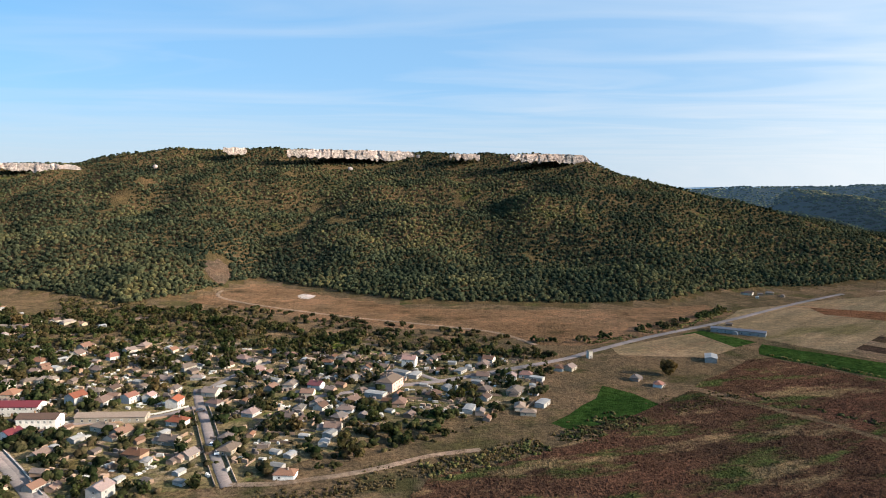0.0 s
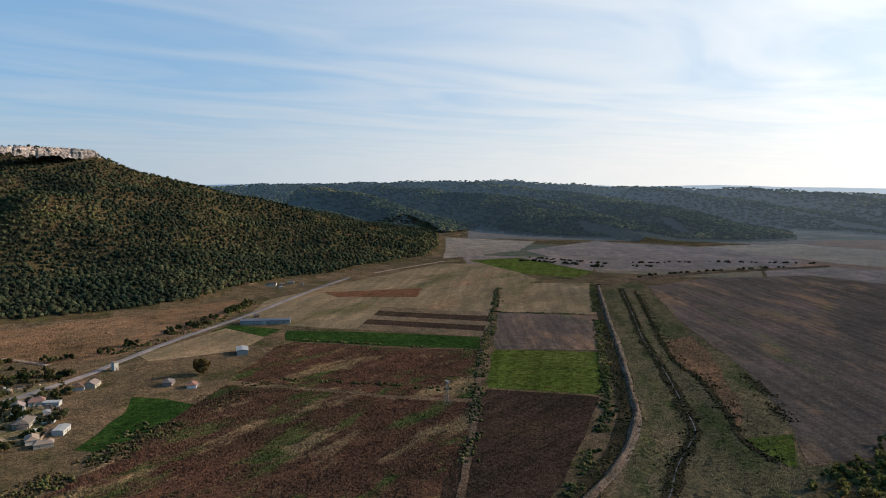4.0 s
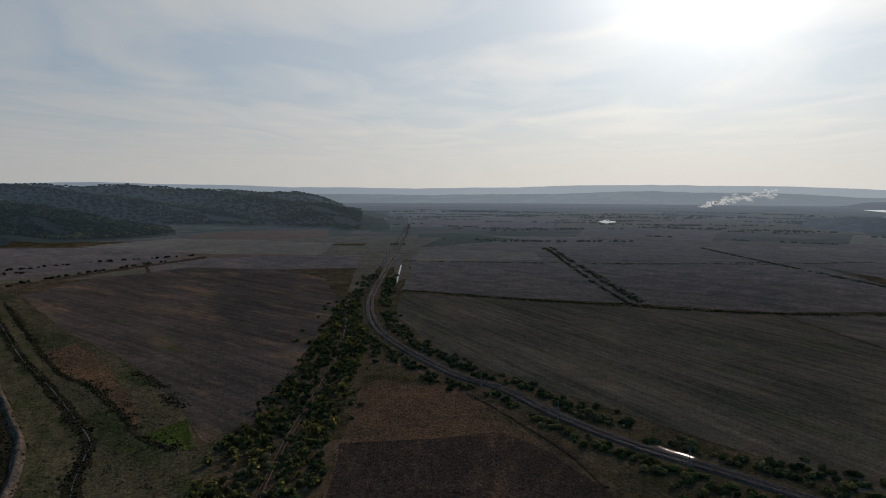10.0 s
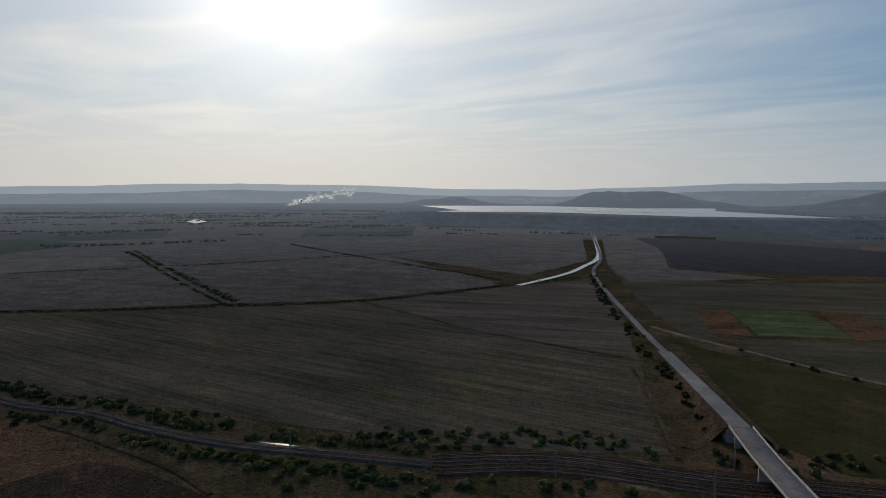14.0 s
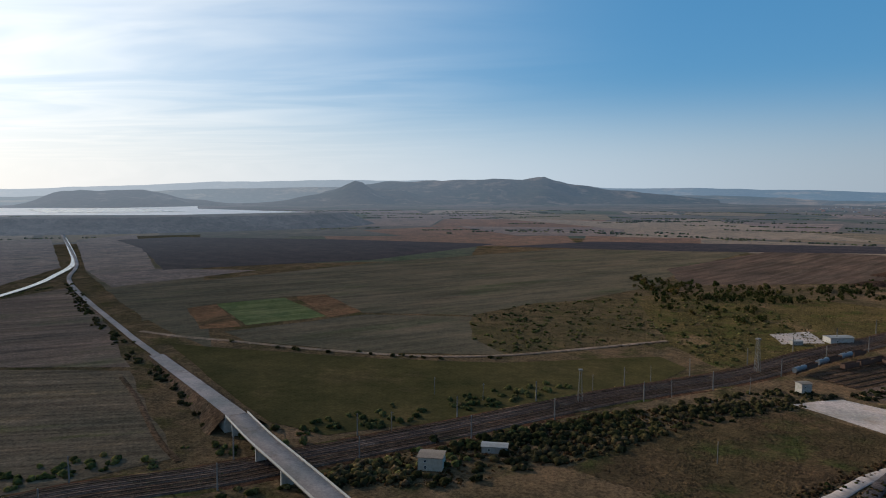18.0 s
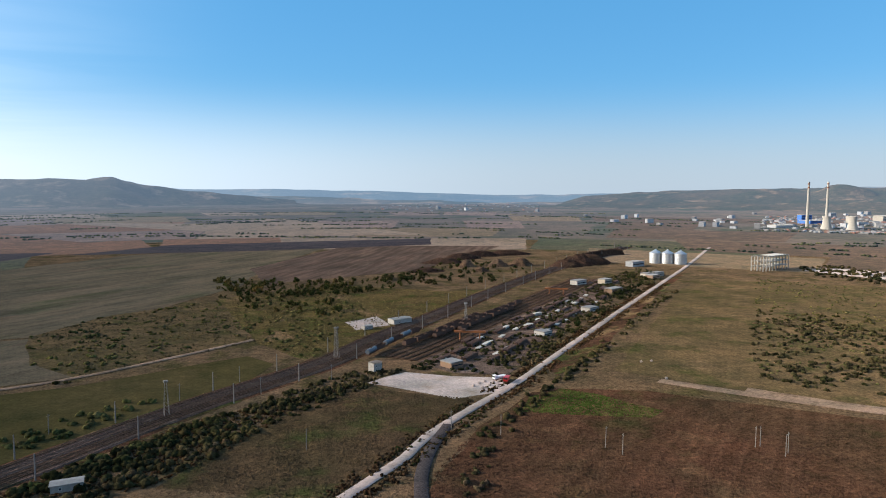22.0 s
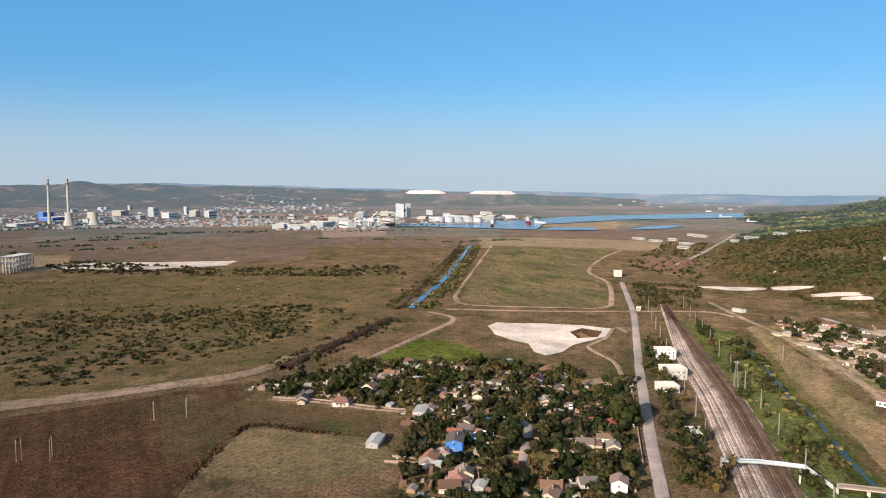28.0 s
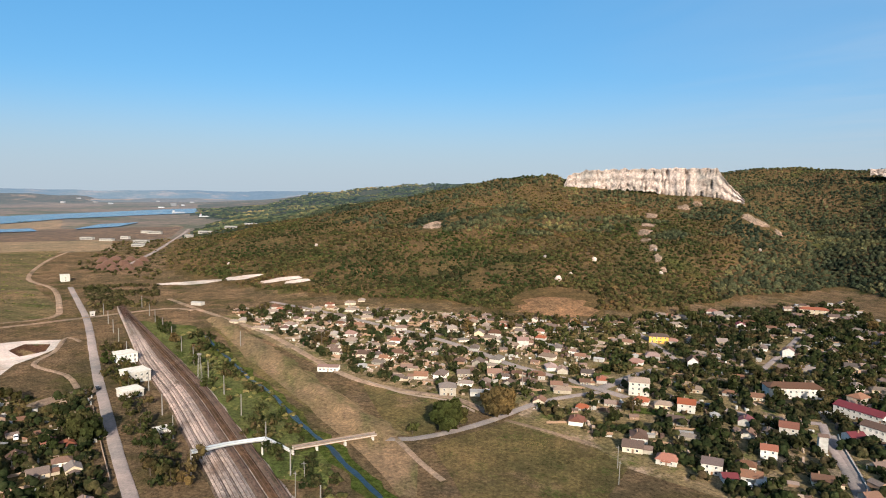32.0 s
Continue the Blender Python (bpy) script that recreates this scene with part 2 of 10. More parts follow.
def leaves(name, tones, patch=0.012, rnd_from="island", rough=0.8, gain=1.3):
    """Foliage: each clump or tree takes its own tone out of four; wide patches turn more autumnal."""
    tones = [(a, b, c * 1.15) for a, b, c in tones]
    m, nt, p = nodes(name, rough, spec=0.0)
    if rnd_from == "island":
        r = nt.nodes.new("ShaderNodeNewGeometry").outputs["Random Per Island"]
    else:
        r = nt.nodes.new("ShaderNodeObjectInfo").outputs["Random"]
    cr = nt.nodes.new("ShaderNodeValToRGB")
    e = cr.color_ramp.elements
    tones = [tuple(gain * x for x in t) for t in tones]
    e[0].position, e[0].color = 0.0, (*tones[0], 1)
    e[1].position, e[1].color = 1.0, (*tones[3], 1)
    for q, c in ((0.4, tones[1]), (0.75, tones[2])):
        x = e.new(q); x.color = (*c, 1)
    pos = nt.nodes.new("ShaderNodeNewGeometry").outputs["Position"]
    big = noise_fac(nt, pos, patch, 4, 0.3, 0.7)
    ad = nt.nodes.new("ShaderNodeMath"); ad.operation = "MULTIPLY_ADD"; ad.use_clamp = True
    nt.links.new(big, ad.inputs[0]); ad.inputs[1].default_value = 0.75
    sb = nt.nodes.new("ShaderNodeMath"); sb.operation = "MULTIPLY_ADD"
    nt.links.new(r, sb.inputs[0]); sb.inputs[1].default_value = 0.55; sb.inputs[2].default_value = -0.15
    nt.links.new(sb.outputs[0], ad.inputs[2]); nt.links.new(ad.outputs[0], cr.inputs[0])
    g = noise_fac(nt, pos, 0.9, 5, 0.3, 0.7)
    shade = mixed(nt, g, (0.35, 0.38, 0.4), (1.6, 1.55, 1.45))
    isl = nt.nodes.new("ShaderNodeNewGeometry").outputs["Random Per Island"]
    m5 = nt.nodes.new("ShaderNodeMath"); m5.operation = "MULTIPLY"; m5.inputs[1].default_value = 5.37; nt.links.new(isl, m5.inputs[0])
    fr = nt.nodes.new("ShaderNodeMath"); fr.operation = "FRACT"; nt.links.new(m5.outputs[0], fr.inputs[0])
    col = mixed(nt, 0.8, cr.outputs[0], shade, "MULTIPLY")
    col = mixed(nt, 1.0, col, mixed(nt, fr.outputs[0], (0.5, 0.5, 0.52), (1.45, 1.42, 1.35)), "MULTIPLY")
    wide = noise_fac(nt, pos, 0.006, 5, 0.36, 0.64, 0.6)
    col = mixed(nt, 1.0, col, mixed(nt, wide, (0.66, 0.72, 0.8), (1.32, 1.24, 1.1)), "MULTIPLY")
    nt.links.new(col, p.inputs["Base Color"])
    bumped(nt, p, g, 0.7, 0.8)
    # some light comes through the leaves
    tl, mx = nt.nodes.new("ShaderNodeBsdfTranslucent"), nt.nodes.new("ShaderNodeMixShader")
    nt.links.new(mixed(nt, 1.0, col, (1.35, 1.4, 0.9), "MULTIPLY"), tl.inputs["Color"])
    mx.inputs[0].default_value = 0.36
    nt.links.new(p.outputs[0], mx.inputs[1]); nt.links.new(tl.outputs[0], mx.inputs[2])
    nt.links.new(mx.outputs[0], nt.nodes["Material Output"].inputs["Surface"])
    return m


M = {}
M["meadow"] = land("dry_meadow", (0.118, 0.093, 0.05), (0.092, 0.079, 0.04), (0.062, 0.063, 0.026), mid=0.03, c_lo=0.52, c_hi=0.64, d=(0.145, 0.112, 0.063), bump=0.4, grain=0.8)
M["valley"] = land("valley_floor", (0.135, 0.102, 0.061), (0.098, 0.081, 0.046), (0.07, 0.068, 0.031), big=0.006, mid=0.03, c_lo=0.52, c_hi=0.62, d=(0.175, 0.13, 0.08), d_lo=0.54, d_hi=0.64)
M["slope"] = land("hill_soil", (0.082, 0.07, 0.033), (0.098, 0.073, 0.037), (0.13, 0.1, 0.058), mid=0.02, c_lo=0.6, c_hi=0.72, d=(0.064, 0.07, 0.025))
M["pasture"] = land("hill_pasture", (0.2, 0.135, 0.078), (0.15, 0.1, 0.055), (0.075, 0.058, 0.03), mid=0.03, c_lo=0.52, c_hi=0.68)
M["grass"] = land("winter_wheat", (0.024, 0.05, 0.013), (0.032, 0.06, 0.016), fine=0.5, rows=(20, 3.0), row_mix=0.25)
M["lucerne"] = land("lucerne_green", (0.08, 0.108, 0.022), (0.095, 0.112, 0.028), (0.105, 0.1, 0.038), fine=0.5, rows=(50, 6.0), row_mix=0.45)
M["vegetable"] = land("vegetable_rows", (0.125, 0.15, 0.065), (0.16, 0.17, 0.085), (0.1, 0.12, 0.05), mid=0.03, rows=(40, 9.0), row_mix=0.6, bump=0.2, grain=0.6)
M["greenish"] = land("rough_grass", (0.115, 0.103, 0.055), (0.145, 0.118, 0.067), (0.08, 0.086, 0.037), mid=0.03, d=(0.195, 0.15, 0.088), bump=0.4, grain=0.8)
M["olive"] = land("dark_olive_grass", (0.06, 0.058, 0.024), (0.075, 0.068, 0.03), (0.092, 0.075, 0.037), mid=0.02, bump=0.2, grain=0.5)
M["russet"] = land("russet_weeds", (0.1, 0.056, 0.036), (0.08, 0.05, 0.031), (0.22, 0.165, 0.084), mid=0.05, c_lo=0.53, c_hi=0.62, d=(0.068, 0.085, 0.028), d_lo=0.53, d_hi=0.6, along=69)
M["mixed"] = land("weedy_fallow", (0.095, 0.054, 0.034), (0.074, 0.048, 0.031), (0.2, 0.15, 0.08), mid=0.06, c_lo=0.55, c_hi=0.64, d=(0.066, 0.08, 0.028), d_lo=0.52, d_hi=0.6, along=69)
M["reddish"] = land("red_brown_stubble", (0.094, 0.054, 0.033), (0.082, 0.056, 0.033), (0.06, 0.057, 0.026), mid=0.022, d=(0.14, 0.095, 0.053), d_lo=0.55, d_hi=0.67, rows=(46, 4.0), row_mix=0.4, bump=0.45, grain=0.85)
M["tilthweed"] = land("olive_brown_weeds", (0.088, 0.065, 0.038), (0.076, 0.063, 0.033), (0.058, 0.064, 0.025), mid=0.03, c_lo=0.52, c_hi=0.64, d=(0.12, 0.085, 0.05), bump=0.4, grain=0.8)
M["plough"] = land("ploughed_earth", (0.175, 0.14, 0.108), (0.205, 0.163, 0.122), (0.15, 0.15, 0.085), mid=0.02, c_lo=0.54, c_hi=0.66, d=(0.26, 0.19, 0.13), d_lo=0.6, d_hi=0.7, rows=(46, 6.0), row_mix=0.6, along=46, bump=0.25, grain=0.6)
M["stubble"] = land("pale_stubble", (0.2, 0.155, 0.1), (0.165, 0.128, 0.08), (0.11, 0.095, 0.05), mid=0.04, rows=(9, 4.0), row_mix=0.35)
M["tan"] = land("tan_stubble", (0.25, 0.195, 0.115), (0.2, 0.158, 0.09), (0.14, 0.125, 0.06), mid=0.03, c_lo=0.52, c_hi=0.64, rows=(45, 6.0), row_mix=0.35, d=(0.27, 0.175, 0.1), along=60, bump=0.35, grain=0.8)
M["rowgrey"] = land("sprouting_rows", (0.18, 0.148, 0.1), (0.145, 0.124, 0.084), (0.22, 0.17, 0.1), mid=0.03, rows=(62, 3.5), row_mix=0.65, d=(0.125, 0.125, 0.062), along=62, bump=0.25, grain=0.7)
M["orangeweed"] = land("orange_weeds", (0.2, 0.125, 0.07), (0.15, 0.1, 0.06), (0.09, 0.08, 0.046), mid=0.04, c_lo=0.52, c_hi=0.66, along=30)
M["orange"] = land("orange_stubble", (0.16, 0.085, 0.045), (0.13, 0.075, 0.04), rows=(70, 8.0), row_mix=0.3)
M["chalk"] = land("white_gravel", (0.43, 0.415, 0.38), (0.37, 0.352, 0.32), (0.25, 0.22, 0.175), mid=0.04, c_lo=0.54, c_hi=0.68, bump=0.25, grain=0.45)
M["dirt"] = land("pale_dirt_track", (0.3, 0.245, 0.18), (0.22, 0.175, 0.125), (0.1, 0.08, 0.05), mid=0.1, c_lo=0.52, c_hi=0.72, grain=0.6)
M["bank"] = land("earth_bank", (0.13, 0.1, 0.07), (0.095, 0.07, 0.045), (0.16, 0.13, 0.09), mid=0.06)
M["greyfield"] = land("grey_green_sown_field", (0.115, 0.106, 0.072), (0.138, 0.123, 0.084), (0.085, 0.09, 0.052), mid=0.02, d=(0.14, 0.11, 0.075), d_lo=0.6, d_hi=0.7, rows=(40, 7.0), row_mix=0.4, along=40, bump=0.2, grain=0.55)
M["brownrow"] = land("brown_tilled_rows", (0.125, 0.096, 0.074), (0.105, 0.084, 0.066), (0.15, 0.116, 0.085), mid=0.02, rows=(26, 7.0), row_mix=0.6, along=26, bump=0.2, grain=0.5)
M["brookgrass"] = land("damp_brookside_grass", (0.105, 0.096, 0.052), (0.125, 0.108, 0.06), (0.068, 0.075, 0.032), mid=0.05, c_lo=0.5, c_hi=0.62, d=(0.17, 0.13, 0.075), d_lo=0.55, d_hi=0.65, along=48, bump=0.5)
M["floodbank"] = land("trodden_red_earth", (0.19, 0.145, 0.09), (0.155, 0.125, 0.07), (0.1, 0.1, 0.046), mid=0.05, c_lo=0.48, c_hi=0.62, d=(0.24, 0.175, 0.125), along=102, bump=0.4, grain=0.8)
M["common"] = land("dry_common_grass", (0.128, 0.108, 0.052), (0.105, 0.094, 0.042), (0.068, 0.075, 0.028), mid=0.05, c_lo=0.52, c_hi=0.63, d=(0.15, 0.115, 0.068), bump=0.5, grain=0.85)
M["burnt"] = land("dark_stubble", (0.09, 0.066, 0.05), (0.065, 0.052, 0.04), (0.16, 0.105, 0.06), mid=0.04, c_lo=0.54, c_hi=0.66, along=100)
M["darkreed"] = land("dark_ditch_reeds", (0.034, 0.032, 0.02), (0.05, 0.044, 0.026), (0.075, 0.06, 0.034), mid=0.1)
M["paleroad"] = land("pale_concrete_road", (0.36, 0.345, 0.32), (0.3, 0.285, 0.26), (0.22, 0.2, 0.175), mid=0.1, c_lo=0.56, c_hi=0.7, fine=1.5, bump=0.1, grain=0.35)
M["linebed"] = land("grey_track_ballast", (0.15, 0.135, 0.118), (0.12, 0.105, 0.09), (0.085, 0.07, 0.055), mid=0.07, fine=1.6, c_lo=0.56, c_hi=0.7, grain=0.8)
M["graybank"] = land("stony_dyke_earth", (0.2, 0.163, 0.125), (0.14, 0.115, 0.085), (0.075, 0.068, 0.042), mid=0.18, c_lo=0.5, c_hi=0.62)
M["slag"] = land("dark_slag", (0.045, 0.032, 0.026), (0.07, 0.048, 0.034), (0.1, 0.075, 0.045), mid=0.1)
M["asphalt"] = land("worn_asphalt", (0.215, 0.205, 0.195), (0.18, 0.172, 0.165), (0.26, 0.24, 0.22), mid=0.1, fine=1.5, bump=0.1, rough=0.9, grain=0.35)
M["newasphalt"] = land("dark_asphalt", (0.06, 0.06, 0.062), (0.05, 0.05, 0.052), fine=2.0, bump=0.1, rough=0.8)
M["ballast"] = land("railway_ballast", (0.43, 0.4, 0.36), (0.35, 0.32, 0.28), (0.19, 0.155, 0.125), mid=0.09, fine=1.6, c_lo=0.52, c_hi=0.66, along=96, d=(0.12, 0.1, 0.075), d_lo=0.59, d_hi=0.67)
M["darkballast"] = land("dirty_ballast", (0.11, 0.076, 0.048), (0.075, 0.055, 0.036), (0.16, 0.115, 0.075), mid=0.08, fine=1.6)
M["tailings"] = land("white_tailings", (0.62, 0.6, 0.58), (0.5, 0.48, 0.45), big=0.004, bump=0, rough=0.3, grain=0.3)
M["tailings"].node_tree.nodes["Principled BSDF"].inputs["Specular IOR Level"].default_value = 0.5
M["dam"] = land("dam_slope", (0.17, 0.165, 0.15), (0.12, 0.12, 0.11), big=0.01, bump=0)
M["rock"] = land("limestone_cliff", (0.52, 0.5, 0.45), (0.43, 0.41, 0.365), (0.2, 0.18, 0.15), big=0.03, mid=0.08, fine=0.5, bump=0.8, c_lo=0.58, c_hi=0.72, grain=0.8)
M["forest"] = leaves("autumn_forest", ((0.02, 0.027, 0.015), (0.029, 0.035, 0.019), (0.043, 0.046, 0.023), (0.07, 0.063, 0.028)), gain=1.7)
M["farforest"] = leaves("far_forest", ((0.014, 0.021, 0.01), (0.021, 0.028, 0.013), (0.036, 0.038, 0.016), (0.068, 0.056, 0.024)), patch=0.006, gain=2.5)
M["scrub"] = leaves("dry_scrub", ((0.018, 0.021, 0.008), (0.03, 0.029, 0.012), (0.05, 0.04, 0.019), (0.085, 0.06, 0.036)), patch=0.03, gain=1.65)
M["thicket"] = leaves("thicket_leaves", ((0.022, 0.028, 0.01), (0.036, 0.038, 0.014), (0.056, 0.05, 0.02), (0.09, 0.068, 0.034)), patch=0.03, gain=2.5)
M["crown"] = leaves("tree_leaves", ((0.018, 0.028, 0.009), (0.034, 0.038, 0.013), (0.066, 0.05, 0.022), (0.1, 0.066, 0.025)), patch=0.02, rnd_from="object", gain=1.4)
M["grove"] = leaves("garden_tree_leaves", ((0.016, 0.025, 0.009), (0.029, 0.036, 0.014), (0.05, 0.044, 0.019), (0.08, 0.056, 0.03)), patch=0.05, gain=1.3)
M["bluff"] = leaves("hillside_scrub_leaves", ((0.018, 0.028, 0.01), (0.034, 0.038, 0.014), (0.055, 0.046, 0.019), (0.075, 0.047, 0.022)), patch=0.01, gain=1.45)
M["weeds"] = leaves("russet_weed_tufts", ((0.03, 0.04, 0.012), (0.055, 0.032, 0.016), (0.065, 0.036, 0.018), (0.14, 0.1, 0.05)), patch=0.03)
M["drygrass"] = leaves("dry_grass_tufts", ((0.035, 0.036, 0.013), (0.06, 0.048, 0.022), (0.085, 0.062, 0.03), (0.11, 0.08, 0.042)), patch=0.03)
M["bark"] = plain("bark", (0.09, 0.065, 0.045), (0.05, 0.038, 0.028), 6, 0.95)


def water_mat(name, col, rough, spec=0.5):
    m, nt, p = nodes(name, rough, spec=spec)
    p.inputs["Base Color"].default_value = (*col, 1)
    pos = nt.nodes.new("ShaderNodeNewGeometry").outputs["Position"]
    bumped(nt, p, noise_fac(nt, pos, 0.35, 4, 0.2, 0.8), 0.35, 0.4)
    return m


M["water"] = water_mat("water", (0.016, 0.036, 0.06), 0.14)
M["yardland"] = land("garden_ground", (0.165, 0.138, 0.08), (0.122, 0.112, 0.054), (0.08, 0.09, 0.032), mid=0.06, c_lo=0.53, c_hi=0.63, d=(0.27, 0.222, 0.16), d_lo=0.55, d_hi=0.64, bump=0.4)
M["lawn"] = land("tawny_grass", (0.125, 0.1, 0.045), (0.092, 0.082, 0.032), (0.075, 0.08, 0.026), mid=0.04, c_lo=0.52, c_hi=0.64, d=(0.19, 0.14, 0.075), d_lo=0.55, d_hi=0.65)
M["lushgrass"] = land("lush_brook_grass", (0.082, 0.1, 0.034), (0.105, 0.108, 0.045), (0.06, 0.08, 0.024), mid=0.05, c_lo=0.52, c_hi=0.64, d=(0.135, 0.11, 0.058), bump=0.5)
M["reeds"] = land("green_reeds", (0.05, 0.075, 0.018), (0.075, 0.08, 0.025), (0.1, 0.085, 0.035), mid=0.08, c_lo=0.54, c_hi=0.66)
M["farland"] = land("distant_land", (0.125, 0.108, 0.085), (0.08, 0.08, 0.06), (0.175, 0.145, 0.1), big=0.0022, mid=0.006, bump=0, grain=0.6, d=(0.06, 0.068, 0.045), d_lo=0.52, d_hi=0.6)
M["farhill"] = land("distant_wooded_hills", (0.05, 0.054, 0.038), (0.075, 0.07, 0.047), (0.18, 0.145, 0.098), big=0.004, mid=0.006, c_lo=0.55, c_hi=0.66, bump=0, grain=0.8)
# dark base colour takes in the shade between the crowns
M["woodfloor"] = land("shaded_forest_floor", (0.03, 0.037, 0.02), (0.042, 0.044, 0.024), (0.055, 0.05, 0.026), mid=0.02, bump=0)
M["farplough"] = land("distant_ploughland", (0.175, 0.14, 0.115), (0.21, 0.165, 0.13), (0.13, 0.115, 0.082), mid=0.012, big=0.005, rows=(46, 14.0), row_mix=0.35, bump=0)
M["fargreen"] = land("distant_sown_field", (0.07, 0.078, 0.042), (0.09, 0.088, 0.05), (0.06, 0.072, 0.03), mid=0.012, big=0.005, rows=(80, 12.0), row_mix=0.25, bump=0)
M["fartan"] = land("distant_pale_stubble", (0.25, 0.205, 0.145), (0.205, 0.168, 0.118), (0.16, 0.14, 0.09), mid=0.012, big=0.005, rows=(30, 14.0), row_mix=0.2, bump=0)
M["farorange"] = land("distant_orange_stubble", (0.2, 0.118, 0.068), (0.165, 0.1, 0.06), (0.13, 0.09, 0.05), mid=0.012, big=0.005, rows=(70, 14.0), row_mix=0.2, bump=0)
M["farolive"] = land("distant_olive_grass", (0.15, 0.125, 0.075), (0.175, 0.138, 0.085), (0.1, 0.095, 0.05), mid=0.03, big=0.006, bump=0)
M["fardark"] = land("distant_black_earth", (0.045, 0.036, 0.034), (0.055, 0.045, 0.04), (0.036, 0.03, 0.03), mid=0.01, big=0.004, rows=(120, 16.0), row_mix=0.3, bump=0)
M["farmoor"] = land("distant_brown_moor", (0.088, 0.07, 0.047), (0.108, 0.082, 0.054), (0.064, 0.062, 0.034), mid=0.02, big=0.006, d=(0.13, 0.095, 0.065), bump=0)
M["scree"] = land("pale_scree", (0.27, 0.22, 0.17), (0.19, 0.155, 0.115), (0.09, 0.075, 0.045), mid=0.06, c_lo=0.52, c_hi=0.62)
M["stationbed"] = land("oily_station_gravel", (0.148, 0.12, 0.098), (0.1, 0.078, 0.062), (0.22, 0.185, 0.15), mid=0.08, fine=1.6, d=(0.07, 0.066, 0.038), d_lo=0.57, d_hi=0.65, along=96)
M["reedwater"] = water_mat("reedy_water", (0.01, 0.02, 0.03), 0.35, 0.3)
M["weedplough"] = land("dark_weedy_plough", (0.142, 0.112, 0.09), (0.115, 0.096, 0.074), (0.25, 0.165, 0.1), mid=0.035, c_lo=0.53, c_hi=0.64, d=(0.135, 0.135, 0.062), d_lo=0.57, d_hi=0.66, rows=(38, 4.0), row_mix=0.5, along=38, bump=0.3, grain=0.75)
M["darkbrown"] = land("dark_brown_tilth", (0.06, 0.043, 0.031), (0.046, 0.036, 0.027), (0.09, 0.066, 0.036), mid=0.03, c_lo=0.58, c_hi=0.7, rows=(75, 3.0), row_mix=0.4, along=75)
M["rail"] = plain("rail_steel", (0.17, 0.13, 0.11), (0.1, 0.075, 0.06), 0.5, 0.3, 0.7, bump=0)
M["concrete"] = plain("concrete", (0.42, 0.4, 0.37), (0.3, 0.28, 0.25), 0.6)
# far white greyed and blued for haze; hazy() adds emission to all three
M["farwhite"] = plain("hazed_works_paint", (0.36, 0.365, 0.38), (0.25, 0.255, 0.27), 0.2, 0.9, rnd=0.35)
M["fargrey"] = plain("grey_town_walls", (0.22, 0.21, 0.2), (0.15, 0.145, 0.14), 0.2, 0.9, rnd=0.35)
M["farroof"] = plain("hazed_town_tiles", (0.2, 0.105, 0.075), (0.14, 0.085, 0.065), 0.2, 0.9, rnd=0.35)
M["mast"] = plain("mast_concrete", (0.2, 0.185, 0.17), (0.13, 0.12, 0.115), 1.0)
M["steel"] = plain("galvanised_steel", (0.5, 0.52, 0.54), (0.4, 0.41, 0.42), 0.8, 0.45, 0.7)
M["darksteel"] = plain("rusty_steel", (0.11, 0.055, 0.035), (0.06, 0.036, 0.028), 0.8, 0.85)
M["orangepaint"] = plain("orange_paint", (0.32, 0.11, 0.03), (0.2, 0.08, 0.03), 0.6, 0.6)
M["bluepaint"] = plain("blue_paint", (0.05, 0.17, 0.5), (0.04, 0.13, 0.36), 0.6, 0.6)
M["tank"] = plain("grey_tank_paint", (0.13, 0.15, 0.175), (0.09, 0.1, 0.11), 0.6, 0.45, rnd=0.2)
M["whitewash"] = plain("white_render", (0.5, 0.475, 0.44), (0.32, 0.295, 0.26), 0.6, 0.9, rnd=0.35)
M["cream"] = plain("cream_render", (0.42, 0.36, 0.28), (0.3, 0.25, 0.19), 0.6, 0.9, rnd=0.4)
M["brownwall"] = plain("bare_brick_wall", (0.27, 0.175, 0.12), (0.2, 0.145, 0.11), 0.7, 0.95, rnd=0.25)
M["pinkwall"] = plain("pink_render", (0.62, 0.4, 0.33), (0.5, 0.33, 0.27), 0.5, 0.9)
M["yellowwall"] = plain("yellow_render", (0.72, 0.42, 0.08), (0.6, 0.36, 0.08), 0.5, 0.9)
M["greywall"] = plain("grey_block_wall", (0.36, 0.34, 0.31), (0.26, 0.24, 0.22), 0.6, 0.95, rnd=0.2)
M["tiles"] = plain("old_clay_tiles", (0.15, 0.082, 0.058), (0.09, 0.062, 0.048), 1.6, 0.9, rnd=0.5)
M["redtiles"] = plain("new_red_tiles", (0.21, 0.082, 0.055), (0.14, 0.068, 0.05), 1.4, 0.85, rnd=0.45)
M["crimson"] = plain("dark_red_sheet_roof", (0.12, 0.024, 0.028), (0.1, 0.026, 0.028), 0.6, 0.6, rnd=0.15)
M["paleroof"] = plain("weathered_pale_tiles", (0.2, 0.15, 0.12), (0.12, 0.095, 0.078), 1.5, 0.95, rnd=0.4)
M["sheetroof"] = plain("grey_sheet_roof", (0.22, 0.215, 0.21), (0.15, 0.135, 0.125), 0.5, 0.7, 0.1, rnd=0.35)
M["glass"] = plain("dark_window_glass", (0.03, 0.035, 0.045), (0.02, 0.022, 0.03), 2, 0.12, spec=0.5, bump=0)
M["darksheet"] = plain("dark_blue_sheet_roof", (0.09, 0.1, 0.13), (0.06, 0.065, 0.085), 0.5, 0.6, 0.1)
M["frame"] = plain("window_frame_paint", (0.6, 0.58, 0.54), None, 2, 0.7)
M["door"] = plain("brown_door_paint", (0.16, 0.09, 0.05), None, 2, 0.7, rnd=0.3)

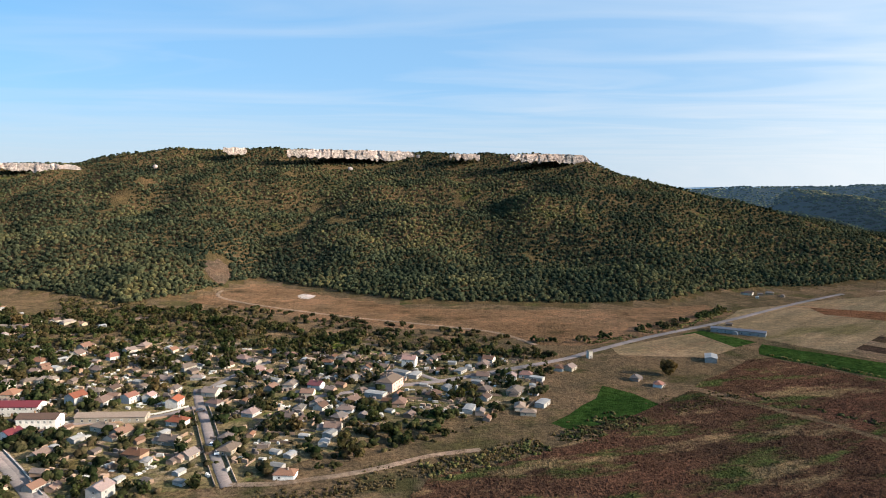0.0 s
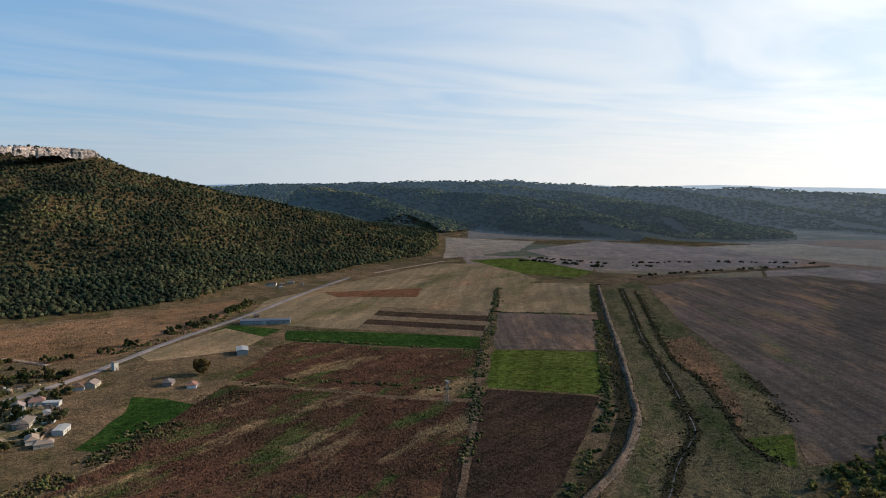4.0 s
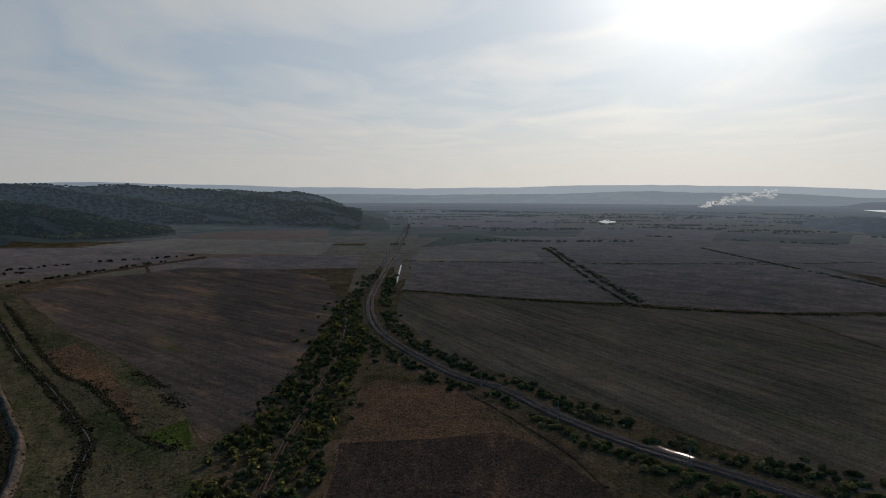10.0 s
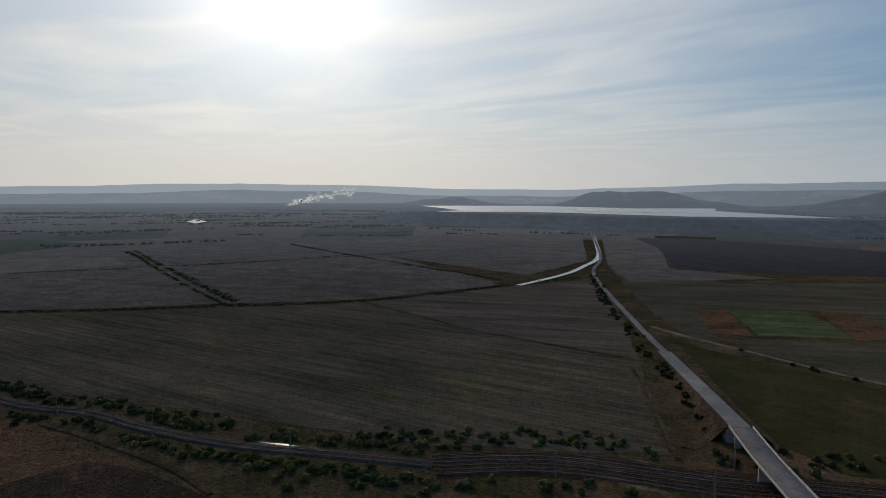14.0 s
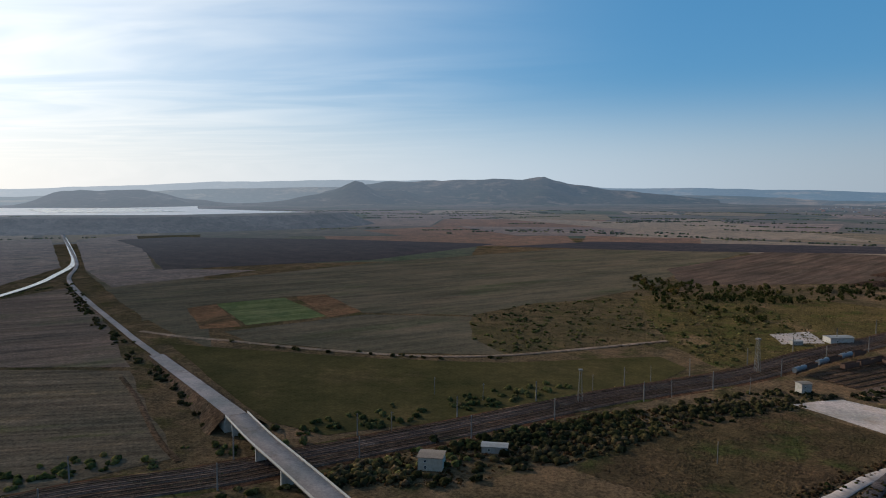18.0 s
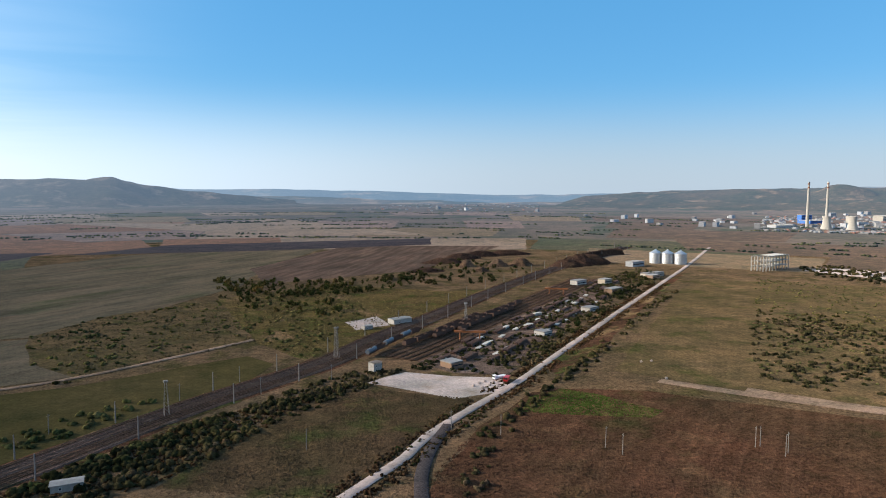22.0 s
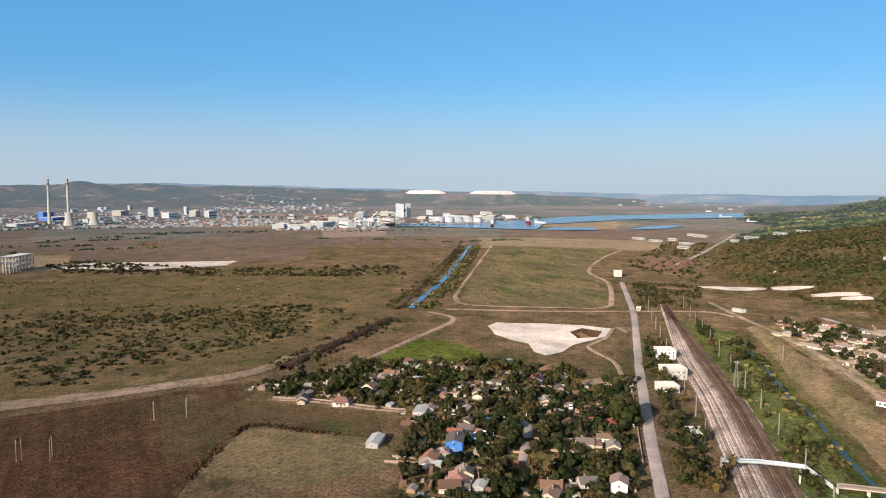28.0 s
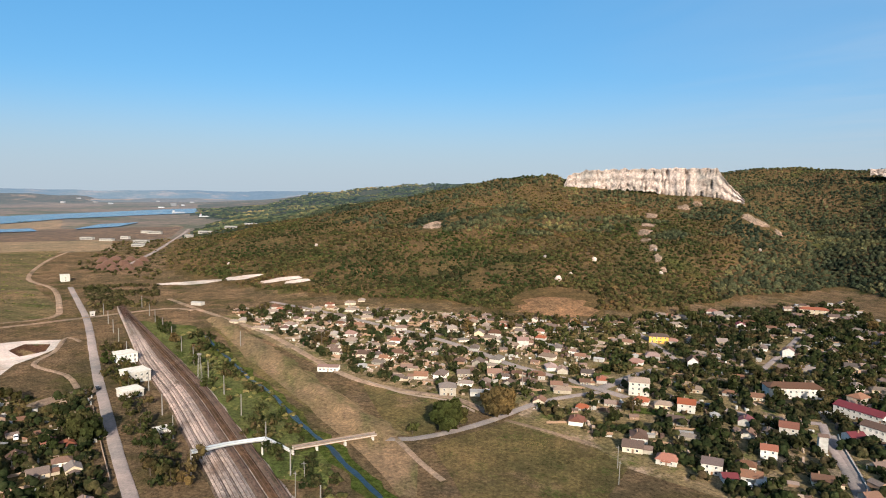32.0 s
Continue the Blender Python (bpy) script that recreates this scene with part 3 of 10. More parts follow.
# ---- shape of the land ----
def mesh_np(name, verts, faces, material, smooth=False):
    """A mesh from arrays of corners and of triangles or quads."""
    me = bpy.data.meshes.new(name)
    v, f = np.asarray(verts, np.float32), np.asarray(faces, np.int32)
    me.vertices.add(len(v)); me.vertices.foreach_set("co", v.ravel())
    k = f.shape[1]
    me.loops.add(f.size); me.loops.foreach_set("vertex_index", f.ravel())
    me.polygons.add(len(f)); me.polygons.foreach_set("loop_start", np.arange(0, f.size, k, dtype=np.int32))
    if smooth:
        me.polygons.foreach_set("use_smooth", np.ones(len(f), bool))
    me.materials.append(material)
    me.update(calc_edges=True)
    return me


# ridges: heading, distance of the foot, distance of the crest, height angle of the crest from the eye
RIDGES = {
    "bluff": [(272, 765, 840, -6.8), (274, 753, 880, -6.25), (280, 650, 1000, -4.17), (287, 580, 1100, -2.12), (295, 545, 1120, -0.5), (300, 530, 1120, 0.77), (304.5, 535, 1100, 0.75), (306.5, 540, 1050, -0.1),
              (311, 552, 1030, -0.35), (317.5, 620, 1030, -0.6), (319.5, 660, 1040, -0.9), (322.4, 700, 1030, -2.67), (326, 760, 960, -5.0), (329, 800, 900, -6.5)],
    "long hill": [(308, 1150, 1550, 0.2), (318, 950, 1550, 1.25), (322.6, 850, 1550, 1.45), (328, 735, 1500, 1.4), (332.7, 655, 1450, 1.65), (335, 610, 1400, 2.3), (339, 640, 1380, 2.85), (345, 735, 1350, 2.95),
                  (351, 630, 1320, 2.85), (357, 575, 1300, 2.75), (363.5, 570, 1280, 2.75), (370, 580, 1220, 2.55), (371.5, 582, 1200, 2.2), (374.4, 592, 1160, 0.9), (378.3, 620, 1150, 0.1),
                  (380.8, 680, 1150, -0.5), (384.8, 741, 1150, -1.5), (388.6, 770, 1150, -2.5), (392.5, 830, 1150, -3.75), (396.6, 930, 1150, -4.3), (398.5, 1000, 1150, -5.0)],
    "valley side": [(374, 2200, 2600, -0.2), (387, 2300, 2700, 0.12), (398, 2380, 2700, 0.5), (404.5, 2400, 2700, 0.42), (410, 2400, 2700, 0.12), (418, 2380, 2650, -0.1),
                    (424.4, 2280, 2500, -0.1), (428, 2220, 2400, -0.75), (432, 2100, 2300, -0.7), (435, 2020, 2250, -0.8), (436.6, 1900, 2180, -2.2), (439, 1950, 2100, -3.2)],
    "table hill": [(128.6, 3700, 3900, -1.4), (130.2, 3600, 3900, -0.95), (131.7, 3550, 3900, -0.42), (133, 3500, 3900, -0.34), (135.3, 3500, 3900, -0.3), (137.7, 3500, 3900, -0.34), (139, 3550, 3900, -0.7), (140.4, 3650, 3900, -1.0), (144, 3750, 3900, -1.35)],
    "south ridge": [(149, 3900, 4300, -0.8), (151.5, 3850, 4300, -0.35), (153.2, 3800, 4300, 0.0), (156, 3750, 4300, 0.36), (159.7, 3700, 4300, 0.42), (163, 3700, 4300, 0.52), (164.9, 3650, 4300, 0.62), (167.2, 3700, 4300, 0.5), (169.2, 3650, 4300, 0.72), (170.8, 3750, 4300, 0.32), (173.1, 3850, 4300, -0.12), (176.2, 3950, 4300, -0.42), (181, 4000, 4300, -0.95), (185, 4100, 4300, -1.3)],
    "far shore": [(204, 3500, 4400, -0.9), (210, 3400, 4400, -0.35), (218, 3350, 4400, -0.05), (226, 3300, 4400, 0.1), (236, 3450, 4400, -0.05), (246, 3600, 4400, -0.3), (256, 3700, 4400, -0.5), (263, 4000, 4500, -0.7), (270, 4100, 4500, -1.0)],
    "lake side": [(274, 2050, 2350, -2.5), (281, 1700, 2600, -1.8), (285, 1500, 2700, -0.8), (288, 1400, 2800, -0.4), (294, 1300, 2800, 0.15), (300, 1250, 2800, 0.22), (310, 1250, 2800, 0.0)],
}
# single hills: heading, distance, height, half-width across and along
HILLS = [(120.8, 4050, 42, 130, 160), (119.2, 4080, 30, 120, 160), (152.4, 3900, 70, 280, 230), (153.5, 3850, 128, 145, 230), (156, 3950, 85, 260, 240),
         (224.8, 4200, 122, 210, 300), (220, 4150, 92, 270, 300), (229.5, 4300, 108, 330, 260), (236, 4350, 92, 450, 260), (243, 4000, 50, 150, 150)]


# wooded spurs that come down from the valley side: half-width, then heading, distance and height along the crest
SPURS = [
    (120, [(27, 2100, 95), (31, 1850, 75), (34.5, 1650, 35), (35.6, 1600, 4)]),
    (200, [(33, 2300, 100), (37.7, 2000, 80), (42.8, 1800, 73), (47.7, 1560, 33), (50, 1470, 4)]),
    (175, [(40.7, 2500, 112), (47.7, 2200, 80), (52.3, 1850, 57), (54.8, 1650, 40), (55.3, 1560, 4)]),
    (170, [(54, 2500, 98), (58.8, 2250, 72), (63.5, 2050, 46), (66.3, 1950, 25), (67.4, 1890, 4)]),
    (170, [(61.6, 2500, 94), (68.1, 2200, 78), (72.6, 1950, 55), (74.8, 1850, 46), (76.3, 1770, 26), (76.7, 1720, 4)]),
    (150, [(67.2, 2600, 82), (73.9, 2400, 74), (76.3, 2300, 32)]),
]
SPURS = [(w, [bearing(a, r, z) for a, r, z in line]) for w, line in SPURS]


def spur_height(x, y):
    best = 0.0
    for w, line in SPURS:
        for p, q in zip(line, line[1:]):
            if min(p.x, q.x) - 330 > x or max(p.x, q.x) + 330 < x:
                continue
            dx, dy = q.x - p.x, q.y - p.y
            v = min(1.0, max(0.0, ((x - p.x) * dx + (y - p.y) * dy) / (dx * dx + dy * dy)))
            # long slopes face the morning sun, steep ones the evening
            flank = 1.55 if dx * (y - p.y) - dy * (x - p.x) > 0 else 0.6
            e = math.hypot(x - p.x - dx * v, y - p.y - dy * v) / (w * flank * (1 + 0.25 * wobble(x, y, 180, 5)))
            if e < 1:
                best = max(best, (p.z + (q.z - p.z) * v) * (1 - e * e) ** 0.85)
    return best


def wobble(x, y, s, seed=0.0):
    return noise.noise(Vector((x / s, y / s, seed)))


def ridge_height(ctrl, az, r, spur):
    az = az % 360
    for a in (az, az + 360):
        if ctrl[0][0] <= a <= ctrl[-1][0]:
            break
    else:
        return 0.0
    hs = [c[0] for c in ctrl]
    i = max(k for k in range(len(hs) - 1) if hs[k] <= a)
    u = (a - hs[i]) / (hs[i + 1] - hs[i])
    foot, crest, el = (ctrl[i][k] * (1 - u) + ctrl[i + 1][k] * u for k in (1, 2, 3))
    top = max(0.0, EYE + crest * math.tan(radians(el)))
    # ends fade into the plain
    end = min(1.0, (a - hs[0]) / 2.0, (hs[-1] - a) / 2.0)
    top *= max(0.0, end)
    foot += spur * max(0.0, min(0.8, 0.2 + 1.4 * noise.noise(Vector((a * 0.17, spur * 0.01, 0)))))
    s = (r - foot) / max(crest - foot, 30)
    if s <= 0:
        return 0.0
    if s >= 1:
        return top * max(0.0, 1 - 0.25 * (s - 1))
    # ribs and gullies on the open slope
    p = bearing(a, r)
    rib = (0.16 if not spur else 0.08) * noise.noise(Vector((p.x / 210, p.y / 210, 3))) + 0.07 * noise.noise(Vector((p.x / 80, p.y / 80, 6)))
    return top * ((s ** 1.12) * (1 - 0.12 * math.sin(math.pi * s)) + rib * 4 * s * (1 - s) * 1.3)


def height(x, y):
    r = math.hypot(x, y)
    if r < 480:
        return 0.0
    az = math.degrees(math.atan2(x, y)) % 360
    h = max(ridge_height(RIDGES["bluff"], az, r, 0), ridge_height(RIDGES["long hill"], az, r, 0))
    if r > 1250:
        if 20 < az < 82 and r < 2800:
            h = max(h, spur_height(x, y))
        h = max(h, ridge_height(RIDGES["valley side"], az, r, 60), ridge_height(RIDGES["lake side"], az, r, 120))
    if r > 3000:
        h = max(h, ridge_height(RIDGES["far shore"], az, r, 90), ridge_height(RIDGES["table hill"], az, r, 0), ridge_height(RIDGES["south ridge"], az, r, 110))
        for a, d, z, w, l in HILLS:
            da = (az - a + 180) % 360 - 180
            t, f = math.radians(da) * d / w, (r - d) / l
            q = t * t + f * f
            if q < 8:
                h = max(h, z * math.exp(-q) * (1 + 0.12 * wobble(x, y, 90)))
        h = min(h, 175)
    if h > 2:
        k = min(1.0, h / 25)
        h += k * (9 * wobble(x, y, 120) + 3.5 * wobble(x, y, 45, 3))
    return max(0.0, h)


def ground():
    azs = np.arange(0, 360, 0.6)
    rs = np.r_[0.1, np.arange(60, 480, 60), np.arange(480, 1700, 20), np.arange(1700, 2900, 40), np.arange(2900, 4700, 80), 4700]
    verts = [(r * math.sin(radians(a)), r * math.cos(radians(a)), height(r * math.sin(radians(a)), r * math.cos(radians(a)))) for r in rs for a in azs]
    n, k = len(azs), len(rs)
    i, j = np.meshgrid(np.arange(k - 1), np.arange(n), indexing="ij")
    q = np.stack([i * n + j, i * n + (j + 1) % n, (i + 1) * n + (j + 1) % n, (i + 1) * n + j], -1).reshape(-1, 4)[:, ::-1]
    at = np.array(verts)[q[:, 0], :2]
    off, heading = np.hypot(*at.T), np.degrees(np.arctan2(at[:, 0], at[:, 1])) % 360
    far = (off > 1650) | ((off > 1340) & (heading > 40) & (heading < 290))
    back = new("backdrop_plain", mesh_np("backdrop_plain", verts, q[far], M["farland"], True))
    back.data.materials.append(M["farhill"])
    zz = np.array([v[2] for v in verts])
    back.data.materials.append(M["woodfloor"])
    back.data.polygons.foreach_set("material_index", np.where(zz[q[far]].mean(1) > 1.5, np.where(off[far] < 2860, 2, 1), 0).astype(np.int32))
    tagged(back, "hazy far plain with low hills", "plain", kind="structure")
    q = q[~far]
    ob = new("ground", mesh_np("ground", verts, q, M["valley"], True))
    ob.data.materials.append(M["slope"])
    # hillsides have another soil
    z = np.array([v[2] for v in verts])
    ob.data.polygons.foreach_set("material_index", (z[q].mean(1) > 1.5).astype(np.int32))
    return tagged(ob, "wide dry valley floor rising into wooded hills", "ground", kind="structure")


ground()


def rim():
    """The hills on the horizon, their blue haze put into base colour and emission."""
    el = [(0, 0.1), (45, 0.2), (60, 0.17), (76, -0.1), (86, -0.2), (95, -0.05), (103.5, 0.2), (107, 0.08), (113, 0.05), (119, -0.22), (129, -0.25), (136, 0.0), (141, 0.27), (150, 0.45), (160, 0.42), (175, -0.14),
          (182, -0.2), (189, -0.32), (199, -0.6), (208, -0.45), (215, -0.27), (225, 0.15), (230, 0.2), (236, 0.06), (244, -0.13), (253, -0.28), (262, -0.37), (271, -0.49), (279, -0.54), (285, -0.48), (300, -0.3), (330, 0), (360, 0.1)]
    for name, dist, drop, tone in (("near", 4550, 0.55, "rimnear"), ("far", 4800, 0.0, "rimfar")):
        verts, n = [], 1440
        for a in np.arange(n) * 0.25:
            e = np.interp(a, [p[0] for p in el], [p[1] for p in el]) - drop + 0.13 * noise.noise(Vector((a * 0.14, dist, 0))) + 0.05 * noise.noise(Vector((a * 0.6, dist, 5)))
            for f, back in ((0.0, -500), (0.55, -180), (1.0, 0), (0.9, 90)):
                z = f * (EYE + dist * math.tan(radians(e))) - (4 if f == 0 else 0)
                verts.append(bearing(a, dist + back, z))
        i, j = np.meshgrid(np.arange(n), np.arange(3), indexing="ij")
        q = np.stack([i * 4 + j, i * 4 + j + 1, ((i + 1) % n) * 4 + j + 1, ((i + 1) % n) * 4 + j], -1).reshape(-1, 4)
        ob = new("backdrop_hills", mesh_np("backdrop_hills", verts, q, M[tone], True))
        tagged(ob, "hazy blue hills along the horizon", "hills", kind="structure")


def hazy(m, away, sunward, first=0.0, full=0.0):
    """Paints the haze of the air in front of the distance as surface emission, stronger towards the sun and, from first
    to full metres, the farther off.
    """
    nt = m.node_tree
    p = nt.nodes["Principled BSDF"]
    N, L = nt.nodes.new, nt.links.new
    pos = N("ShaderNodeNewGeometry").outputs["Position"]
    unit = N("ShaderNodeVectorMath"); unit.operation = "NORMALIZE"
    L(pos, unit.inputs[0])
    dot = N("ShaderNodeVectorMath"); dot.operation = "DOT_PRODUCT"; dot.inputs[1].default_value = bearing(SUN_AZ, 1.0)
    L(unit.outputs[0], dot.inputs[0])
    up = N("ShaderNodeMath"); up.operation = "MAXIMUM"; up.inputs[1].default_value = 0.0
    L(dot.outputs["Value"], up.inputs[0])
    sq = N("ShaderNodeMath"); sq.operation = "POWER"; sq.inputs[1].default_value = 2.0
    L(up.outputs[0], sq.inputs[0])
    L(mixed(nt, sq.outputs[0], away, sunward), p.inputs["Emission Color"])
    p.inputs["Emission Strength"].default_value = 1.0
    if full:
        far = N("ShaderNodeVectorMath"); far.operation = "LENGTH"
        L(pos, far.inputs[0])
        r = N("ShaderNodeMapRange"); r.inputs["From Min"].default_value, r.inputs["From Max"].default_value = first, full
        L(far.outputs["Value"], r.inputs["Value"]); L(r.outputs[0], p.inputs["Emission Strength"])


# horizon haze: bluish base colours, brightened by emission from hazy()
M["rimnear"] = land("haze_blue_far_land", (0.06, 0.07, 0.075), (0.1, 0.095, 0.085), (0.2, 0.165, 0.125), big=0.002, mid=0.004, c_lo=0.52, c_hi=0.62, bump=0, grain=0.6)
M["rimfar"] = land("haze_blue_farthest_land", (0.05, 0.065, 0.085), (0.075, 0.085, 0.09), (0.15, 0.135, 0.115), big=0.002, mid=0.004, c_lo=0.54, c_hi=0.66, bump=0, grain=0.4)
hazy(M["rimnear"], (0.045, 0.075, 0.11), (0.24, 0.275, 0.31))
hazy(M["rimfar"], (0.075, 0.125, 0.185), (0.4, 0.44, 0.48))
# haze painted as emission on far surfaces: colour away from and towards the sun
HAZE_GLOW = (0.03, 0.055, 0.092), (0.19, 0.22, 0.265)
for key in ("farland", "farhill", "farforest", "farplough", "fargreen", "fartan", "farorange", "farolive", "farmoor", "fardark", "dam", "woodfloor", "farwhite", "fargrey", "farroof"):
    hazy(M[key], *HAZE_GLOW, 600, 4500)
rim()


# ---- fields, tracks, water ----
LAYER = [0]


def curve_pts(pts, step=8.0, closed=False):
    """A smooth line through the given corners."""
    p = [Vector((*q, 0) if len(q) == 2 else q) for q in pts]
    out, n = [], len(p)
    for i in range(n if closed else n - 1):
        a, b, c, d = p[(i - 1) % n] if closed or i else p[0], p[i % n], p[(i + 1) % n], p[(i + 2) % n] if closed or i + 2 < n else p[-1]
        k = max(1, min(60, int((c - b).length / step)))
        for j in range(k):
            t = j / k
            out.append(0.5 * ((2 * b) + (c - a) * t + (2 * a - 5 * b + 4 * c - d) * t * t + (3 * b - a - 3 * c + d) * t ** 3))
    if not closed:
        out.append(p[-1])
    return out


def beside(pts, off, step=8.0):
    """The smooth line moved sideways."""
    line = curve_pts(pts, step)
    out = []
    for i, c in enumerate(line):
        d = (line[min(i + 1, len(line) - 1)] - line[max(i - 1, 0)]).normalized()
        out.append((c.x + d.y * off, c.y - d.x * off))
    return out


def field(name, pts, material, label, category="field", rough=1.0, z=None):
    """A sheet of crop, grass or gravel with an uneven edge, a little proud of the soil."""
    LAYER[0] += 1
    p, edge = [Vector((*q[:2], 0)) for q in pts], []
    for i, v in enumerate(p):
        w = p[(i + 1) % len(p)]
        k = max(1, min(40, int((w - v).length / 14)))
        for j in range(k):
            e = v.lerp(w, j / k)
            e += rough * Vector((wobble(e.x, e.y, 23, 1), wobble(e.x, e.y, 23, 7), 0)) * 2.5
            edge.append(e)
    zz = z if z is not None else 0.03 + 0.0009 * LAYER[0]
    verts = [(e.x, e.y, zz) for e in edge]
    tris = tessellate_polygon([edge])
    tris = [t if (edge[t[1]] - edge[t[0]]).cross(edge[t[2]] - edge[t[0]]).z > 0 else (t[0], t[2], t[1]) for t in tris]
    ob = new(name, mesh_np(name, verts, tris, M[material]))
    return tagged(ob, label, category, kind="structure")


def strip(name, pts, profile, material, label="", category="", kind="structure", z=0.0, parent=None, step=8.0, jag=0.0):
    """A band along a smooth line; profile: (sideways, height) corners from its left to its right."""
    line = curve_pts(pts, step)
    verts, m = [], len(profile)
    for i, c in enumerate(line):
        d = (line[min(i + 1, len(line) - 1)] - line[max(i - 1, 0)]).normalized()
        side = Vector((d.y, -d.x, 0))
        for s, h in profile:
            w = s * (1 + jag * (wobble(c.x + s * 9, c.y, 15, 2) + 0.6 * wobble(c.x, c.y + s * 9, 5, 3)))
            h = h * (1 + 0.8 * jag * wobble(c.x + s * 5, c.y, 7, 8))
            verts.append(c + side * w + Vector((0, 0, z + h)))
    i, j = np.meshgrid(np.arange(len(line) - 1), np.arange(m - 1), indexing="ij")
    q = np.stack([i * m + j, (i + 1) * m + j, (i + 1) * m + j + 1, i * m + j + 1], -1).reshape(-1, 4)[:, ::-1]
    ob = new(name, mesh_np(name, verts, q, M[material]))
    if parent:
        ob.parent = parent
    if label:
        tagged(ob, label, category, kind=kind)
    return ob


def road(name, pts, width, material, label, z=0.4, jag=0.12):
    w = width * 0.4
    return strip(name, pts, [(-w - 0.3, -0.2), (-w, 0.0), (0, 0.06), (w, 0.0), (w + 0.3, -0.2)], material, label, "road", z=z, jag=jag)


# patchwork of far fields on the plain
def patchwork(a0, a1, edges, kinds, seed):
    r = random.Random(seed)
    for d0, d1 in zip(edges, edges[1:]):
        a = a0 + r.uniform(0, 2)
        while a < a1:
            w = math.degrees(r.uniform(120, 420) / d0)
            if r.random() < 0.72:
                tilt, pts = r.uniform(-1.2, 1.2), []
                for da, d in ((0, d0), (w, d0), (w, d1), (0, d1)):
                    p = bearing(a + da + (tilt if d == d1 else 0), d + r.uniform(-30, 30))
                    pts.append((p.x, p.y))
                if all(height(*p) < 1 for p in pts):
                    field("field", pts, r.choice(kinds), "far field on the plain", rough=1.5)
            a += w + 0.15


patchwork(82, 152, (900, 1120, 1380, 1700, 2100, 2600, 2840), ("farplough", "farplough", "farolive", "fargreen", "fartan", "farolive"), 1)
patchwork(150, 206, (1150, 1400, 1700, 2100, 2500, 2840), ("farplough", "fargreen", "fartan", "farolive", "farorange", "fartan", "farplough"), 2)
patchwork(206, 262, (950, 1150, 1400, 1750, 2150, 2500), ("farmoor", "farmoor", "farolive", "farmoor", "farplough", "farmoor"), 3)
patchwork(40, 80, (850, 1020, 1200, 1400), ("farplough", "fartan", "farolive", "farorange", "fargreen"), 4)
# first quarter: hill foot, village side, bottom land
field("pasture", [(-220.6, 586.9), (-219.0, 690.2), (-179.0, 712.9), (-128.4, 694.4), (-73.0, 614.3), (3.1, 559.5), (106.0, 563.4), (162.7, 565.5), (228.4, 590.2), (231.4, 550.0), (155.9, 471.9), (92.7, 432.3), (63.7, 431.5), (40.8, 457.4), (-1.2, 476.4), (-75.2, 493.8), (-157.7, 553.5)], "pasture", "dry brown pasture at the foot of the hill")
field("field", [(-197.9, 727.0), (-152.3, 732.1), (-98.5, 633.9), (-3.3, 572.9), (98.0, 553.8), (189.4, 580.7), (225.8, 576.7), (237.0, 551.0), (181.1, 498.3), (94.7, 431.6), (56.2, 443.1), (0.5, 486.8), (-54.5, 503.2), (-114.8, 547.1), (-157.4, 574.9)], "pasture", "dry brown pasture at the foot of the hill")
field("field", [(198.0, 493.3), (245.5, 564.4), (321.6, 607.0), (552.3, 707.4), (610.2, 667.6), (537.7, 514.2), (460.2, 501.9), (311.2, 342.3), (299.8, 348.8), (213.5, 454.1)], "tan", "pale tan stubble field beside the road")
field("field", [(312.9, 579.2), (402.1, 546.2), (365.7, 504.2), (306.8, 546.6)], "orange", "reddish strip of stubble")
for k, (a, b) in enumerate(((0.0, 0.2), (0.2, 0.42), (0.42, 0.6), (0.6, 0.8), (0.8, 1.0))):
    p, q, s, t = (Vector(v) for v in [(313.0, 478.4), (368.0, 406.4), (302.3, 342.2), (247.6, 415.3)])
    field("field_strip", [tuple(p.lerp(t, a)), tuple(q.lerp(s, a)), tuple(q.lerp(s, b)), tuple(p.lerp(t, b))], ("stubble", "darkbrown", "stubble", "darkbrown", "stubble")[k], "narrow tilled strip, pale and dark by turns", rough=0.4)
field("field", [(81.2, 343.4), (93.1, 331.1), (103.6, 310.7), (82.2, 292.3), (53.6, 277.9), (47.6, 284.8), (73.3, 321.9)], "grass", "bright green winter wheat plot")
field("field", [(206.6, 439.3), (258.4, 391.4), (301.0, 342.2), (278.5, 316.3), (236.1, 357.2), (191.5, 411.4)], "grass", "bright green winter wheat field")
field("field", [(165.9, 468.2), (183.9, 480.8), (205.2, 445.9), (184.5, 428.2)], "grass", "small green field by the barn")
field("field", [(176.0, 471.8), (186.4, 427.7), (154.0, 402.1), (107.0, 406.6), (105.2, 428.5)], "tan", "dry grass plot beside the road")
field("field", [(190.1, 408.3), (233.6, 353.5), (274.0, 313.8), (207.8, 241.8), (182.4, 270.2), (160.3, 300.4), (128.2, 342.9)], "russet", "russet weeds with pale dry patches")
field("field", [(123.6, 335.0), (158.0, 296.1), (179.1, 265.2), (203.3, 237.1), (170.3, 201.5), (147.3, 178.8), (113.6, 147.9), (-15.5, 188.1), (-4.5, 231.0), (30.8, 247.2), (68.8, 280.5)], "mixed", "fallow field of russet weeds and dry grass")
field("field", [(371.5, 400.9), (426.9, 346.8), (334.7, 268.4), (284.5, 311.1)], "weedplough", "dark tilled plot with rows")
field("field", [(492.7, 526.6), (566.2, 468.9), (428.3, 349.1), (374.8, 404.5)], "tan", "dry stubble plot")
field("field", [(283.2, 310.6), (332.0, 264.1), (294.0, 229.6), (262.2, 210.5), (225.6, 250.4)], "lucerne", "bright green lucerne plot")
